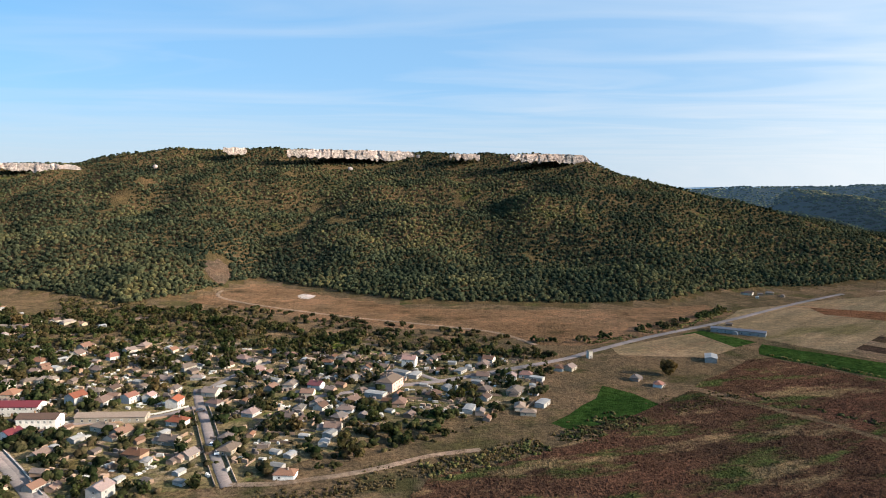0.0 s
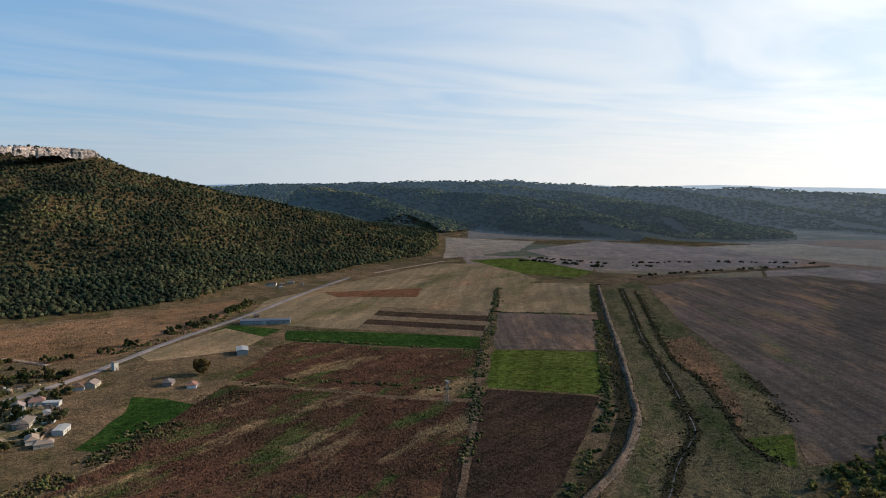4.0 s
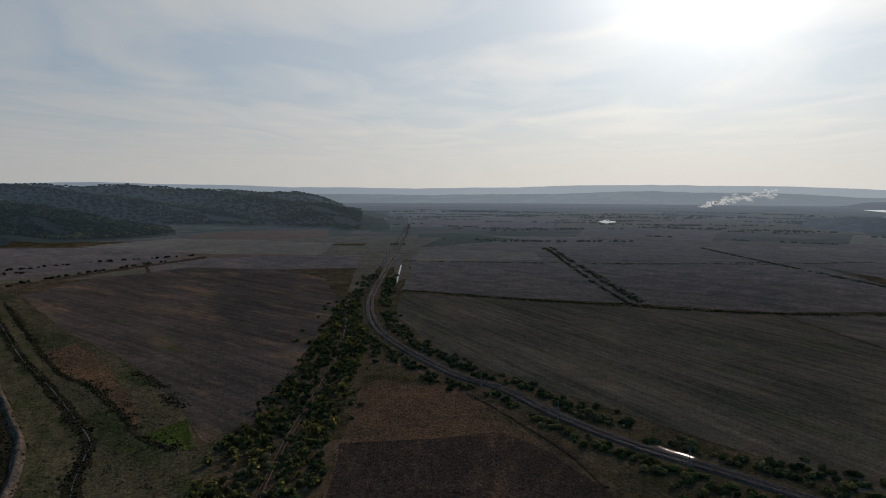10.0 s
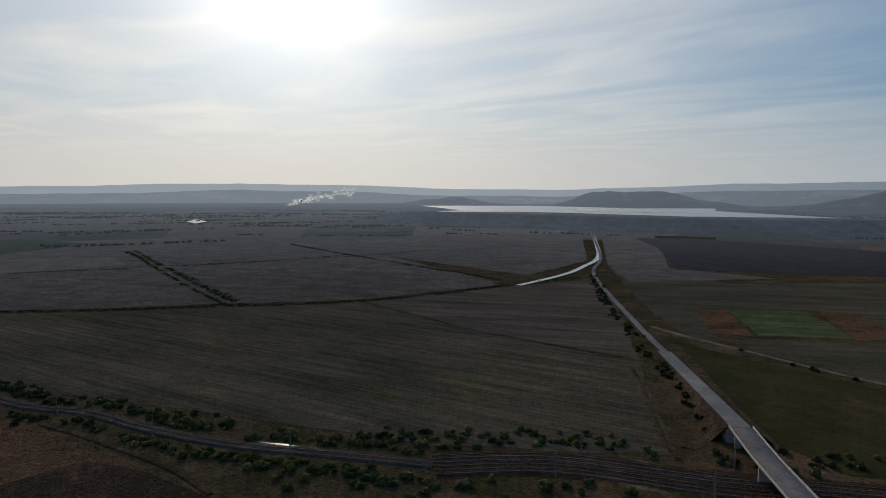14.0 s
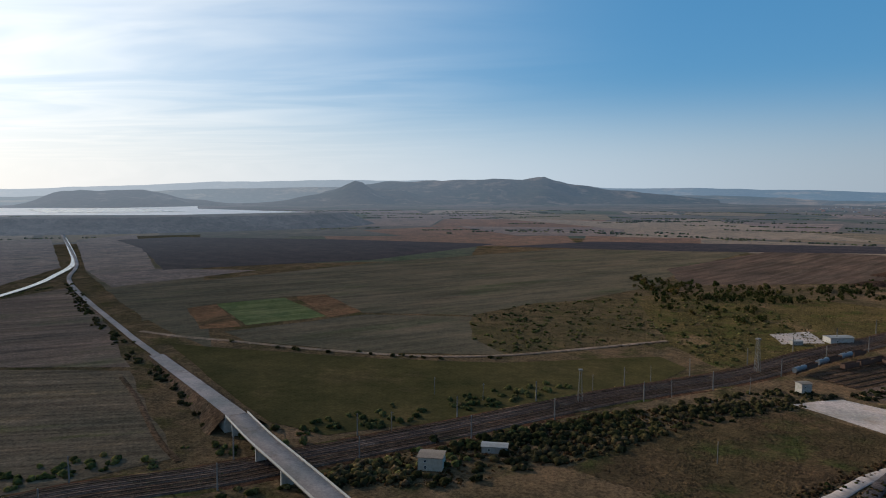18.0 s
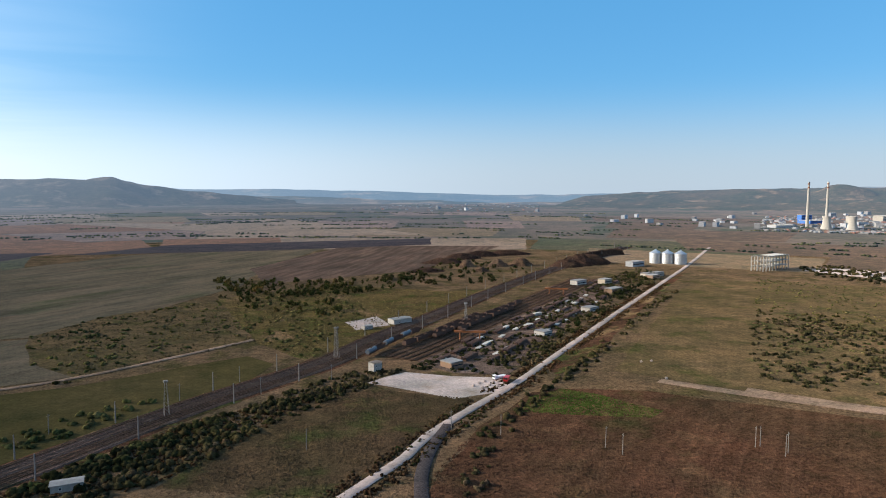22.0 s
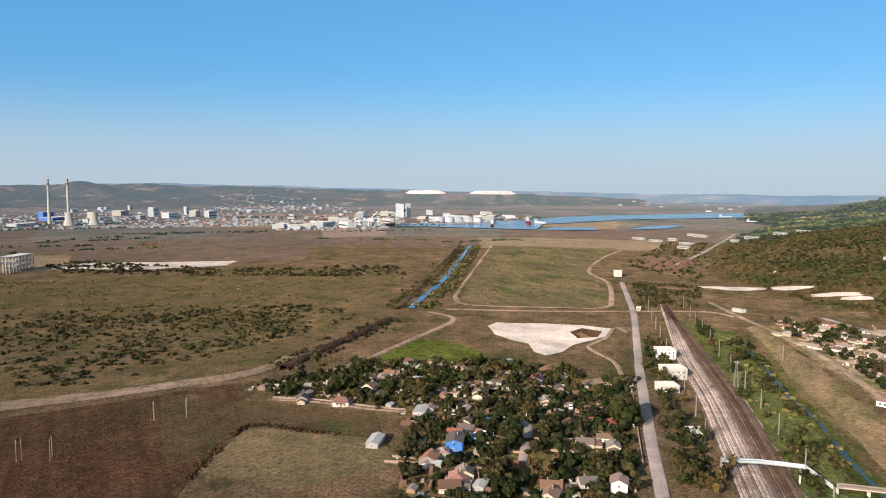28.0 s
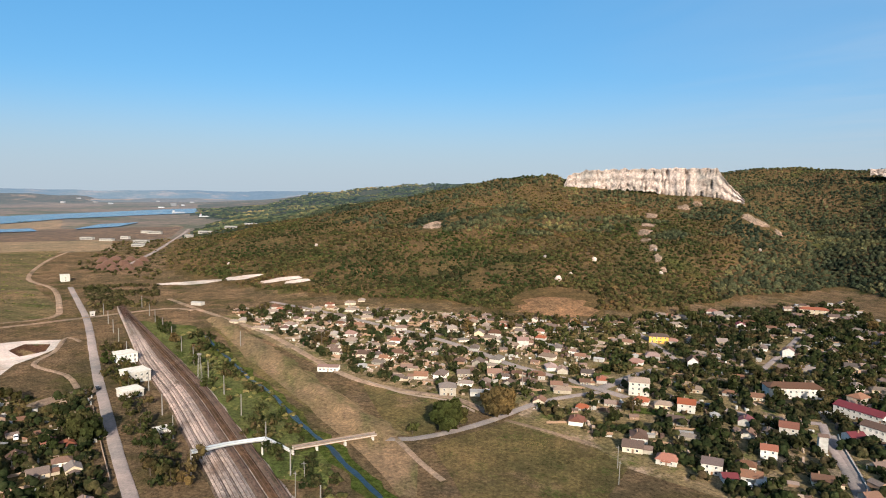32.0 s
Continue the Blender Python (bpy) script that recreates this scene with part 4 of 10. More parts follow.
field("field", [(223.5, 248.8), (259.2, 208.1), (199.9, 169.0), (160.4, 147.7), (136.2, 134.1), (120.0, 159.7), (171.4, 203.2)], "darkbrown", "bare dark brown field")
field("field", [(610.4, 719.8), (690.5, 703.5), (646.3, 530.6), (584.8, 508.5), (564.4, 566.6)], "lucerne", "distant green field")
field("field", [(849, 1078), (923, 897), (770.0, 784.2), (594.5, 755.9)], "fartan", "distant pale field")
field("field", [(774.9, 777.0), (1013, 838), (1089, 564), (959.6, 420.5), (727.5, 473.2), (665.8, 533.1)], "farplough", "distant dark ploughed field")
field("field", [(1281, 638), (1480, 540), (1543, 352), (1302, 296), (1263, 449)], "farorange", "distant orange field under the hills")
field("field", [(1098, 714), (1274, 648), (1242, 431), (1185, 260), (985.5, 234.9), (978.8, 391.9)], "fartan", "distant pale fields")
field("meadow", [(549.5, 440.1), (623.0, 450.6), (446.5, 285.1), (364.4, 192.0), (294.8, 133.8), (249.4, 108.0), (264.8, 102.0), (197.5, 89.1), (157.2, 78.8), (134.0, 115.6), (169.1, 133.8), (214.1, 157.8), (269.7, 198.7), (356.6, 276.4)], "brookgrass", "rough damp grass along the brook", "meadow")
field("field", [(590.5, 416.1), (693.4, 419.1), (819.0, 358.6), (799.9, 228.8), (727.0, 169.6), (580.9, 123.6), (425.8, 109.9), (281.2, 95.6), (254.2, 108.8), (298.2, 136.8), (367.3, 195.5), (454.6, 290.3)], "weedplough", "large dark field with faint rows")
field("field", [(259.6, 136.4), (281.2, 126.7), (246.8, 108.8), (249.0, 122.4)], "lucerne", "small bright green plot by the scrub", rough=0.3)
field("meadow", [(385.0, 258.6), (417.9, 257.1), (357.5, 203.0), (296.7, 156.7), (266.7, 142.4), (292.1, 163.8), (331.9, 200.3), (328.8, 209.9)], "orangeweed", "tawny dry weeds above the brook", "meadow")
# second quarter: railway land and the sun side
field("field", [(333.8, 61.4), (347.2, 51.6), (328.6, 21.3), (306.1, -8.9), (250.7, -8.2), (206.4, 1.0), (178.1, 45.7), (231.5, 52.7)], "orangeweed", "reddish brown stubble field between the lines")
field("field", [(336.1, 61.6), (342.3, 18.4), (292.4, -10.3), (241.7, -33.6), (210.1, -43.5), (180.1, -46.8), (199.3, 49.5), (241.2, 52.6)], "orangeweed", "reddish brown stubble field between the lines")
field("field", [(256.1, 54.6), (263.4, 28.8), (268.7, 11.3), (274.9, -7.2), (250.0, -30.0), (210.1, -43.5), (180.1, -46.8), (199.3, 49.5), (223.3, 50.8)], "burnt", "darker half of the stubble field", rough=2.0)
field("field", [(637.2, 74.5), (591.7, -55.3), (541.0, -231.3), (386.4, -254.4), (281.2, -290.3), (174.0, -199.3), (227.1, -125.9), (317.8, -49.8), (384.8, 14.7), (524.9, 69.2)], "rowgrey", "large tilled field with long curved rows")
field("field", [(543.0, -234.8), (560.7, -386.5), (566.5, -512.0), (421.4, -409.4), (286.4, -296.2), (390.8, -257.3)], "plough", "smooth dark field")
field("field", [(655.0, 78.0), (900.0, 92.0), (1336.0, 70.0), (1330.0, -150.0), (1280.0, -400.0), (930.0, -420.0), (610.0, -408.0), (575.0, -390.0), (560.0, -250.0), (592.0, -136.0), (612.0, -46.0)], "farplough", "wide grey-brown plain behind the tilled field", rough=0.5)
field("field", [(742.5, 76.0), (874.5, -82.5), (606.1, -131.7), (615.3, -47.9), (669.7, 78.2)], "farplough", "damp grassland behind the tilled field")
field("field", [(923.0, -101.9), (907.0, -343.7), (598.4, -405.5), (557.4, -238.3), (586.5, -142.7)], "farplough", "dark flat field")
field("field", [(1424, 138), (1479, 49), (1299, -63), (1119.4, 101.2)], "fargreen", "distant green patch")
field("field", [(1091.5, 98.8), (1051.5, -74.9), (943.3, -81.7), (894.2, 90.9)], "fartan", "distant pale field")
field("field", [(1196, -114), (1179, -360), (942.7, -366.0), (943.2, -134.5)], "farplough", "distant dark field")
field("field", [(1213, -381), (1245, -654), (1126, -984), (714.1, -635.0), (624.7, -465.9), (929.0, -414.4)], "farplough", "distant dark field")
field("field", [(1183, -493), (1159, -633), (1084, -570), (1121, -478)], "fartan", "pale bare patch")
field("field", [(640.0, 128.0), (900.0, 165.0), (1333.0, 225.0), (1335.0, 175.0), (760.0, 122.0), (620.0, 112.0)], "farolive", "tawny rough land beside the far line")
field("field", [(700.0, 98.0), (1100.0, 128.0), (1330.0, 148.0), (1335.0, 80.0), (1110.0, 104.0), (890.0, 96.0), (740.0, 80.0)], "farolive", "tawny rough land beside the far line")
# third quarter: south-west plain
field("field", [(862.5, -814.9), (657.7, -618.6), (446.1, -456.7), (344.8, -387.8), (270.9, -345.3), (933.0, -1168.5), (1021.8, -1092.6)], "greyfield", "dull grey-brown land beyond the road")
field("field", [(1055, -974), (1055, -1123), (598.5, -665.6), (473.7, -696.7), (529.0, -528.0), (668.2, -629.3)], "farplough", "distant grey-green field")
field("field", [(985.8, -999.1), (931.8, -1093.2), (605.4, -1150.3), (301.0, -1152.6), (394.9, -847.3), (581.2, -660.6), (814.5, -877.0)], "fardark", "nearly black ploughed field")
field("field", [(680.8, -1402.3), (545.2, -1638.9), (212.6, -1235.8), (310.2, -1156.3), (476.3, -1226.5)], "farorange", "orange-brown stubble field")
field("field", [(591.1, -2118.9), (160.1, -1982.5), (-53.7, -2275.0), (-342.7, -1409.0), (7.3, -1510.7)], "fartan", "pale straw-coloured field")
field("field", [(501.4, -538.5), (378.0, -813.6), (185.1, -1086.1), (-125, -1202), (-2.4, -887.7), (21.1, -724.3), (126.9, -511.5), (236.1, -486.4), (308.4, -559.0), (337.4, -535.4), (376.3, -402.4)], "greyfield", "wide grey-green field")
field("field", [(15.1, -871.6), (-141.3, -1183.0), (-395.6, -1115.9), (-183.1, -809.9), (-2.3, -728.8)], "brownrow", "brown tilled field with long rows")
field("field", [(278.1, -1101.9), (150.2, -1258.3), (-320.5, -1316.4), (-286.2, -1173.1), (4.6, -1116.0)], "fardark", "dark ploughed strip")
field("field", [(380.1, -457.2), (370.9, -482.9), (294.7, -410.3), (316.6, -392.3)], "orangeweed", "small brown plot")
field("field", [(370.9, -482.9), (334.2, -530.1), (256.8, -464.6), (293.2, -414.1)], "vegetable", "plot of green vegetable rows")
field("field", [(329.5, -539.8), (308.4, -559.0), (238.2, -490.7), (252.7, -461.1)], "orangeweed", "small orange-brown plot")
field("field", [(295.3, -391.2), (233.1, -480.1), (125.8, -507.1), (100.5, -435.8), (97.5, -392.7), (166.9, -371.7), (261.3, -371.1)], "greyfield", "grey-green fallow plot")
field("field", [(304.5, -349.0), (220.7, -353.8), (161.0, -358.4), (92.8, -373.5), (11.5, -417.3), (-5.3, -395.4), (9.7, -359.1), (87.9, -274.0), (133.9, -239.5), (163.3, -244.0), (233.5, -295.5)], "olive", "dark green field between road and railway")
field("scrubland", [(152.6, -506.7), (113.7, -580.5), (38.5, -626.1), (6.5, -534.1), (12.9, -460.8), (97.5, -392.7), (129.8, -430.3)], "meadow", "dry rough ground with pits", "rough ground")
field("scrubland", [(39.5, -642.9), (-74.1, -701.3), (-192.0, -623.5), (-119.1, -503.9), (-21.3, -398.4), (5.2, -453.4)], "lawn", "rough grass with scattered trees", "rough ground")
field("yard", [(-58.2, -506.5), (-84.3, -523.9), (-88.1, -488.7), (-62.3, -476.5)], "chalk", "pale gravel yard", "yard")
field("meadow", [(-62.5, -576.8), (-84.8, -623.2), (-132.4, -632.3), (-212.1, -639.2), (-195.9, -607.2), (-135.2, -556.5), (-84.7, -530.9), (-59.5, -531.2)], "lawn", "tawny grass field beside the railway", "meadow")
field("scrubland", [(-80.6, -387.5), (-118.5, -427.2), (-198.4, -511.7), (-327.3, -646.0), (-377.8, -675.7), (-263.8, -520.3), (-173.0, -405.4), (-143.9, -362.1), (-125.7, -340.8), (-97.5, -352.2)], "stationbed", "bare gravel ground of the goods yard", "rough ground")
# fourth quarter: west side
field("field", [(36.0, -238.3), (-26.5, -337.5), (-52.3, -332.0), (-95.3, -305.0), (-64.2, -266.8), (-46.9, -248.5), (-22.7, -214.5)], "tilthweed", "olive-brown weedy field beside the railway")
field("field", [(-55.3, -201.3), (-83.3, -259.1), (-126.0, -309.4), (-186.4, -291.3), (-296.4, -201.8), (-247.4, -167.4), (-220.0, -162.1), (-138.5, -132.5), (-46.6, -169.9)], "reddish", "wide red-brown weedy field")
field("field", [(-136.0, -312.6), (-182.6, -296.7), (-282.0, -195.4), (-241.3, -161.2), (-186.1, -152.0), (-155.7, -148.0), (-119.4, -127.6), (-41.4, -197.5), (-87.2, -269.0)], "reddish", "wide red-brown weedy field")
field("field_patch", [(-123.2, -302.4), (-142.2, -311.3), (-157.2, -296.8), (-174.0, -266.8), (-162.2, -260.1), (-110.4, -281.1)], "reeds", "green weedy corner")

field("meadow", [(-185.0, -335.5), (-404.7, -599.3), (-473.4, -654.1), (-615.8, -560.7), (-811.3, -308.4), (-542.7, -225.9), (-342.6, -207.4), (-306.0, -216.0), (-201.7, -316.0)], "meadow", "dry tawny meadow with low bushes", "meadow")
field("meadow", [(-350.3, -444.5), (-467.5, -360.3), (-505.6, -214.3), (-356.6, -212.3), (-313.2, -217.3), (-230.8, -298.2)], "meadow", "dry tawny meadow with low bushes", "meadow")
field("scrubland", [(-153.0, -358.5), (-248.6, -470.7), (-419.3, -659.4), (-489.9, -719.2), (-346.9, -554.8), (-203.3, -384.6), (-152.0, -332.7)], "russet", "russet weeds along the road", "rough ground")
field("field", [(-579.4, -168.1), (-1148.3, -276.2), (-1167.5, -72.0), (-837.0, -83.9), (-630.0, -42.6), (-583.4, -43.8), (-562.5, -145.6)], "brookgrass", "green reed land between dykes")
field("field", [(-357.7, -155.8), (-421.7, -151.2), (-419.7, -131.1), (-398.3, -99.3), (-371.4, -95.8), (-344.7, -136.7)], "lucerne", "bright green plot by the houses")
field("yard", [(-478.2, -118.1), (-492.7, -114.4), (-499.5, -81.9), (-500.6, -53.3), (-497.8, -30.7), (-475.2, -33.0), (-453.9, -41.5), (-438.4, -51.7), (-416.2, -55.8), (-403.3, -63.1), (-409.2, -71.9), (-430.7, -79.1), (-438.3, -92.2), (-452.1, -105.7)], "chalk", "bare white gravel ground", "yard")
field("scrubland", [(-475.9, -59.1), (-490.4, -52.1), (-485.3, -37.6), (-467.4, -39.1), (-457.4, -52.2)], "russet", "weedy island in the gravel", "rough ground")
field("yard", [(-50.6, -343.9), (-74.5, -359.0), (-95.7, -345.7), (-123.9, -334.4), (-114.3, -314.1), (-87.9, -308.0)], "chalk", "bare white gravel ground", "yard")
field("yard", [(-636.4, -702.5), (-700.1, -706.8), (-748.1, -615.1), (-790.3, -540.6), (-740.1, -522.9), (-665.9, -588.2)], "chalk", "long strip of white spoil", "yard")
field("meadow", [(-549.6, 9.6), (-509.5, 50.0), (-362.8, 62.1), (-290.0, 70.1), (-249.2, 72.0), (-217.1, 63.4), (-232.8, 44.7), (-354.0, 36.0)], "lushgrass", "green grass beside the brook", "meadow")
field("meadow", [(-533.1, 62.2), (-409.4, 82.8), (-293.6, 94.6), (-248.9, 99.0), (-233.5, 97.4), (-228.5, 88.7), (-245.0, 85.7), (-288.4, 77.5), (-397.0, 61.1)], "common", "trodden tawny ground along the brook", "meadow")
field("meadow", [(-235.1, 107.6), (-244.6, 148.8), (-205.7, 165.9), (-186.4, 163.2), (-170.2, 142.4), (-148.0, 124.3), (-161.3, 95.1)], "common", "dry grass common", "meadow")
field("meadow", [(-449.3, 87.3), (-441.2, 150.4), (-392.0, 140.9), (-379.1, 102.1)], "common", "grass plot among the houses", "meadow")
field("meadow", [(-325.7, 111.0), (-280.1, 145.5), (-243.4, 111.3), (-251.8, 100.1)], "common", "dry grass plot", "meadow")
field("meadow", [(-368.0, 188.8), (-373.6, 213.7), (-346.5, 210.0), (-347.3, 191.2)], "tan", "mown plot", "meadow")

field("meadow", [(-541.5, 71.5), (-563.5, 114.5), (-548.0, 186.9), (-455.4, 275.3), (-356.3, 303.3), (-276.8, 221.9), (-256.1, 149.9), (-309.7, 123.1), (-367.0, 98.9), (-449.3, 87.3)], "yardland", "trodden pale ground between the houses", "meadow")
field("meadow", [(-263.2, 382.8), (-215.0, 442.7), (-83.0, 446.7), (58.0, 391.3), (38.3, 308.4), (-19.2, 277.7), (-68.3, 222.7), (-125.0, 209.4), (-167.6, 235.0)], "yardland", "rough ground between the gardens", "meadow")
field("meadow", [(-376.7, 300.7), (-375.5, 563.8), (-279.6, 481.3), (-125.8, 222.7), (-146.0, 178.5), (-186.4, 163.2), (-205.7, 165.9), (-244.6, 148.8), (-280.2, 189.7)], "yardland", "rough ground between the gardens", "meadow")
field("meadow", [(-286.4, -194.3), (-355.6, -161.9), (-380.2, -81.4), (-357.3, -14.6), (-223.7, -5.4), (-196.1, -0.5), (-173.6, -68.9), (-273.0, -103.0)], "lawn", "rough ground between the gardens", "meadow")
field("field", [(-264.1, -224.1), (-273.2, -167.3), (-274.5, -119.2), (-239.3, -99.8), (-245.2, -164.7), (-202.0, -160.6), (-200.6, -171.6)], "tilthweed", "dark fallow strip round the mown plot")
field("field", [(-196.1, -152.6), (-239.3, -161.2), (-243.8, -129.3), (-245.9, -101.9), (-226.5, -91.3), (-220.8, -90.2), (-194.2, -114.1)], "greenish", "pale mown plot with a dark weedy edge", rough=0.4)
field("quarry", [(-133.7, 624.7), (-128.7, 638.4), (-116.8, 625.4), (-118.3, 606.2), (-127.9, 608.9)], "chalk", "small white gravel pit in the pasture", "pit")
# roads and tracks
road("road", [(-39.6, 331.3), (-23.4, 339.5), (2.2, 350.2), (30.0, 368.5), (72.0, 397.0), (93.0, 417.1), (140.2, 458.7), (212.3, 514.2), (303.2, 593.1), (384.3, 657.0)], 5.5, "asphalt", "grey country road out of the village")
road("road", [(428.7, 675.5), (511.3, 707.0), (571.6, 726.8)], 6, "dirt", "pale country road")
road("track", [(-211.0, 656.0), (-207.3, 628.2), (-191.7, 603.2), (-147.4, 567.2), (-80.1, 526.7), (-26.3, 501.8), (6.9, 486.4), (37.8, 468.2), (60.1, 431.4)], 4, "dirt", "pale dirt track across the pasture", z=0.42)
road("street", [(-165.0, 276.9), (-139.7, 285.0), (-123.0, 291.1), (-111.6, 303.7)], 4.07, "asphalt", "grey village street")
road("street", [(-120.2, 331.4), (-112.7, 311.9), (-101.3, 286.5), (-88.6, 257.7), (-78.8, 236.5), (-71.2, 220.9)], 4.44, "asphalt", "grey village street", z=0.42)
road("street", [(-177.4, 262.0), (-160.2, 245.3), (-141.3, 226.0), (-125.0, 209.4)], 4.07, "asphalt", "grey village street")
road("track", [(-71.7, 222.6), (-57.2, 223.7), (-35.5, 230.9), (-20.5, 238.4), (-4.5, 249.1), (14.8, 255.5)], 3.5, "dirt", "dirt track along the gardens")
road("street", [(-75.1, 317.0), (-59.9, 320.8), (-39.6, 331.3)], 4.44, "asphalt", "grey village street")
road("street", [(-116.9, 322.2), (-112.0, 349.6), (-105.6, 368.6), (-97.9, 387.2)], 3.7, "asphalt", "grey village lane")
road("street", [(-23.2, 382.8), (-12.9, 362.9), (-0.7, 348.1)], 3.7, "asphalt", "grey village lane")
road("road", [(1243, -1110), (759.3, -699.9), (598.3, -542.6), (358.8, -367.9), (242.2, -289.7), (171.2, -238.4)], 5, "paleroad", "grey concrete road to the bridge", z=0.9)
road("track", [(349.4, -373.1), (309.1, -368.2), (274.7, -368.6), (210.4, -366.4), (142.8, -372.1), (96.9, -390.1), (50.6, -425.3), (7.3, -461.8)], 4.5, "dirt", "pale farm track", z=0.42)
road("track", [(275.0, -278.4), (240.1, -252.0), (195.5, -214.7), (169.9, -197.3)], 2.4, "bank", "brown farm track")
road("track", [(327.5, 7.1), (284.6, -17.2), (251.8, -33.5), (224.5, -41.7)], 2.4, "bank", "narrow brown farm track")
road("road", [(-22.7, -214.5), (-35.3, -228.0), (-50.3, -244.3), (-63.5, -263.7), (-91.6, -292.9), (-127.4, -328.4), (-190.0, -398.6), (-279.5, -499.2), (-406.3, -638.9), (-542.9, -790.6), (-731, -1009)], 5.4, "paleroad", "straight grey road along the sidings", z=0.42)
road("road", [(-47.2, -204.6), (-51.7, -225.3), (-60.9, -248.8), (-74.3, -273.5)], 5.5, "newasphalt", "dark asphalt branch of the road", z=0.5)
road("track", [(-198.6, -311.1), (-223.1, -283.4), (-262.2, -245.9), (-304.5, -211.3), (-327.2, -204.9), (-353.2, -206.6)], 9, "dirt", "broad stony track", z=0.42)
road("track", [(-231.4, -285.8), (-262.4, -251.0), (-290.9, -227.5), (-314.1, -209.3), (-341.1, -204.7)], 9, "dirt", "broad stony track", z=0.42)
road("track", [(-320.7, -172.3), (-355.6, -161.9), (-411.4, -155.3), (-483.8, -146.8), (-504.6, -155.4), (-515.6, -175.3)], 5, "dirt", "pale dirt track", z=0.42)
road("street", [(-276.6, -172.4), (-280.2, -150.7), (-278.7, -124.3), (-280.0, -105.7)], 2.96, "dirt", "unpaved lane past the houses", z=0.42)
road("road", [(-748.4, -39.4), (-635.5, -27.1), (-552.0, -18.9), (-407.0, -10.7), (-322.2, -4.8), (-266.5, -0.6), (-223.2, 3.3)], 5.2, "asphalt", "grey road beside the station", z=0.42)
road("road", [(-532.2, -166.4), (-554.0, -72.7), (-570.6, -24.9), (-589.2, 36.1), (-572.9, 55.7)], 6, "dirt", "pale crossing road", z=0.5)
road("track", [(-598.9, -179.1), (-738.1, -204.4), (-1147.6, -278.0)], 4, "dirt", "pale dyke track", z=0.42)
road("track", [(-598.9, -179.1), (-559.3, -154.7), (-572.5, -75.2), (-583.4, -43.8), (-630.4, -41.6), (-743.3, -53.6), (-837.5, -82.6), (-1017.8, -78.3), (-1174.3, -54.3)], 5, "dirt", "pale dyke track", z=0.42)
road("track", [(-485.1, -20.8), (-502.4, -29.5), (-461.8, -34.2), (-433.4, -42.3), (-402.2, -24.6), (-372.8, -18.2)], 3, "dirt", "pale dirt track", z=0.42)
road("yard_road", [(-367.8, -9.4), (-363.0, -23.4), (-349.9, -36.6)], 10, "dirt", "pale forecourt", z=0.42)
road("road", [(-639.6, 42.1), (-578.3, 59.0), (-466.7, 90.8), (-350.8, 106.8), (-309.7, 123.1), (-286.1, 142.5), (-265.9, 146.8), (-254.1, 148.8)], 5, "dirt", "dusty lane behind the brook", z=0.42)
road("road", [(-591.2, 120.2), (-536.7, 144.9), (-469.4, 168.7), (-411.6, 187.8), (-359.4, 197.8), (-329.5, 199.7), (-290.7, 210.8), (-268.8, 215.6), (-252.0, 219.2)], 6, "asphalt", "grey main street", z=0.42)
road("road", [(-268.8, 215.6), (-279.2, 242.3), (-286.2, 268.2)], 6, "asphalt", "grey street", z=0.42)
road("road", [(-250.4, 91.2), (-244.4, 104.4), (-245.4, 122.4), (-250.7, 144.0), (-263.5, 178.5), (-264.9, 212.6)], 4.5, "asphalt", "grey lane from the footbridge", z=0.42)
road("path", [(-248.2, 149.5), (-231.8, 157.4), (-209.9, 166.4)], 2.5, "dirt", "pale footpath over the common", z=0.42)
road("street", [(-260.7, 233.8), (-234.1, 244.5), (-210.9, 251.1), (-196.9, 262.4), (-188.4, 270.9)], 4.44, "asphalt", "grey village street", z=0.42)
road("street", [(-188.4, 270.9), (-170.5, 251.0), (-150.2, 231.3), (-131.1, 211.2)], 3.7, "asphalt", "grey village street", z=0.42)
road("street", [(-262.0, 323.6), (-285.1, 368.8), (-309.1, 413.0), (-326.6, 441.8)], 3.7, "asphalt", "grey village lane", z=0.42)
road("street", [(-365.8, 326.2), (-327.5, 308.5), (-295.4, 293.7)], 3.7, "asphalt", "grey village lane", z=0.42)
road("street", [(-282.4, -70.1), (-287.1, -56.1), (-279.1, -50.9), (-256.8, -47.8), (-242.8, -46.2), (-234.7, -38.5)], 3.7, "asphalt", "grey village lane", z=0.42)
road("road", [(-937.7, 17.5), (-1113.2, 56.8), (-1437, 119), (-1621, 150)], 7, "asphalt", "distant grey road", z=0.9)

# water
field("lake", [(-1521, -691), (-1619, -642), (-1595, -279), (-1843, -307), (-2014, -205), (-2197, -121), (-2637, 388), (-3077, 493), (-2955, 229), (-2651, -45), (-2372, -318), (-2091, -366), (-1691, -670)], "water", "blue lake by the harbour", "lake", rough=2, z=2.0)
field("pond", [(-1595, -279), (-1629, -140), (-1738, -163), (-1700, -255)], "water", "blue backwater", "pond", z=2.0)
field("pond", [(-1676, -79), (-1759, 10), (-1938, 61), (-1871, -31)], "water", "blue backwater", "pond", z=2.0)
strip("canal", [(-525.3, -194.3), (-573.6, -203.1), (-729.5, -228.2), (-1123.5, -309.6)], [(-3.0, 0), (3.0, 0)], "water", "narrow blue canal between banks", "canal", z=0.5)
BROOK = [(-471.4, 53.0), (-442.7, 54.0), (-407.2, 57.0), (-377.8, 59.6), (-351.8, 61.8), (-335.5, 64.9), (-303.9, 67.4), (-280.8, 68.2), (-261.0, 70.5), (-244.8, 72.2), (-229.8, 72.3), (-216.6, 73.7), (-197.5, 74.8)]
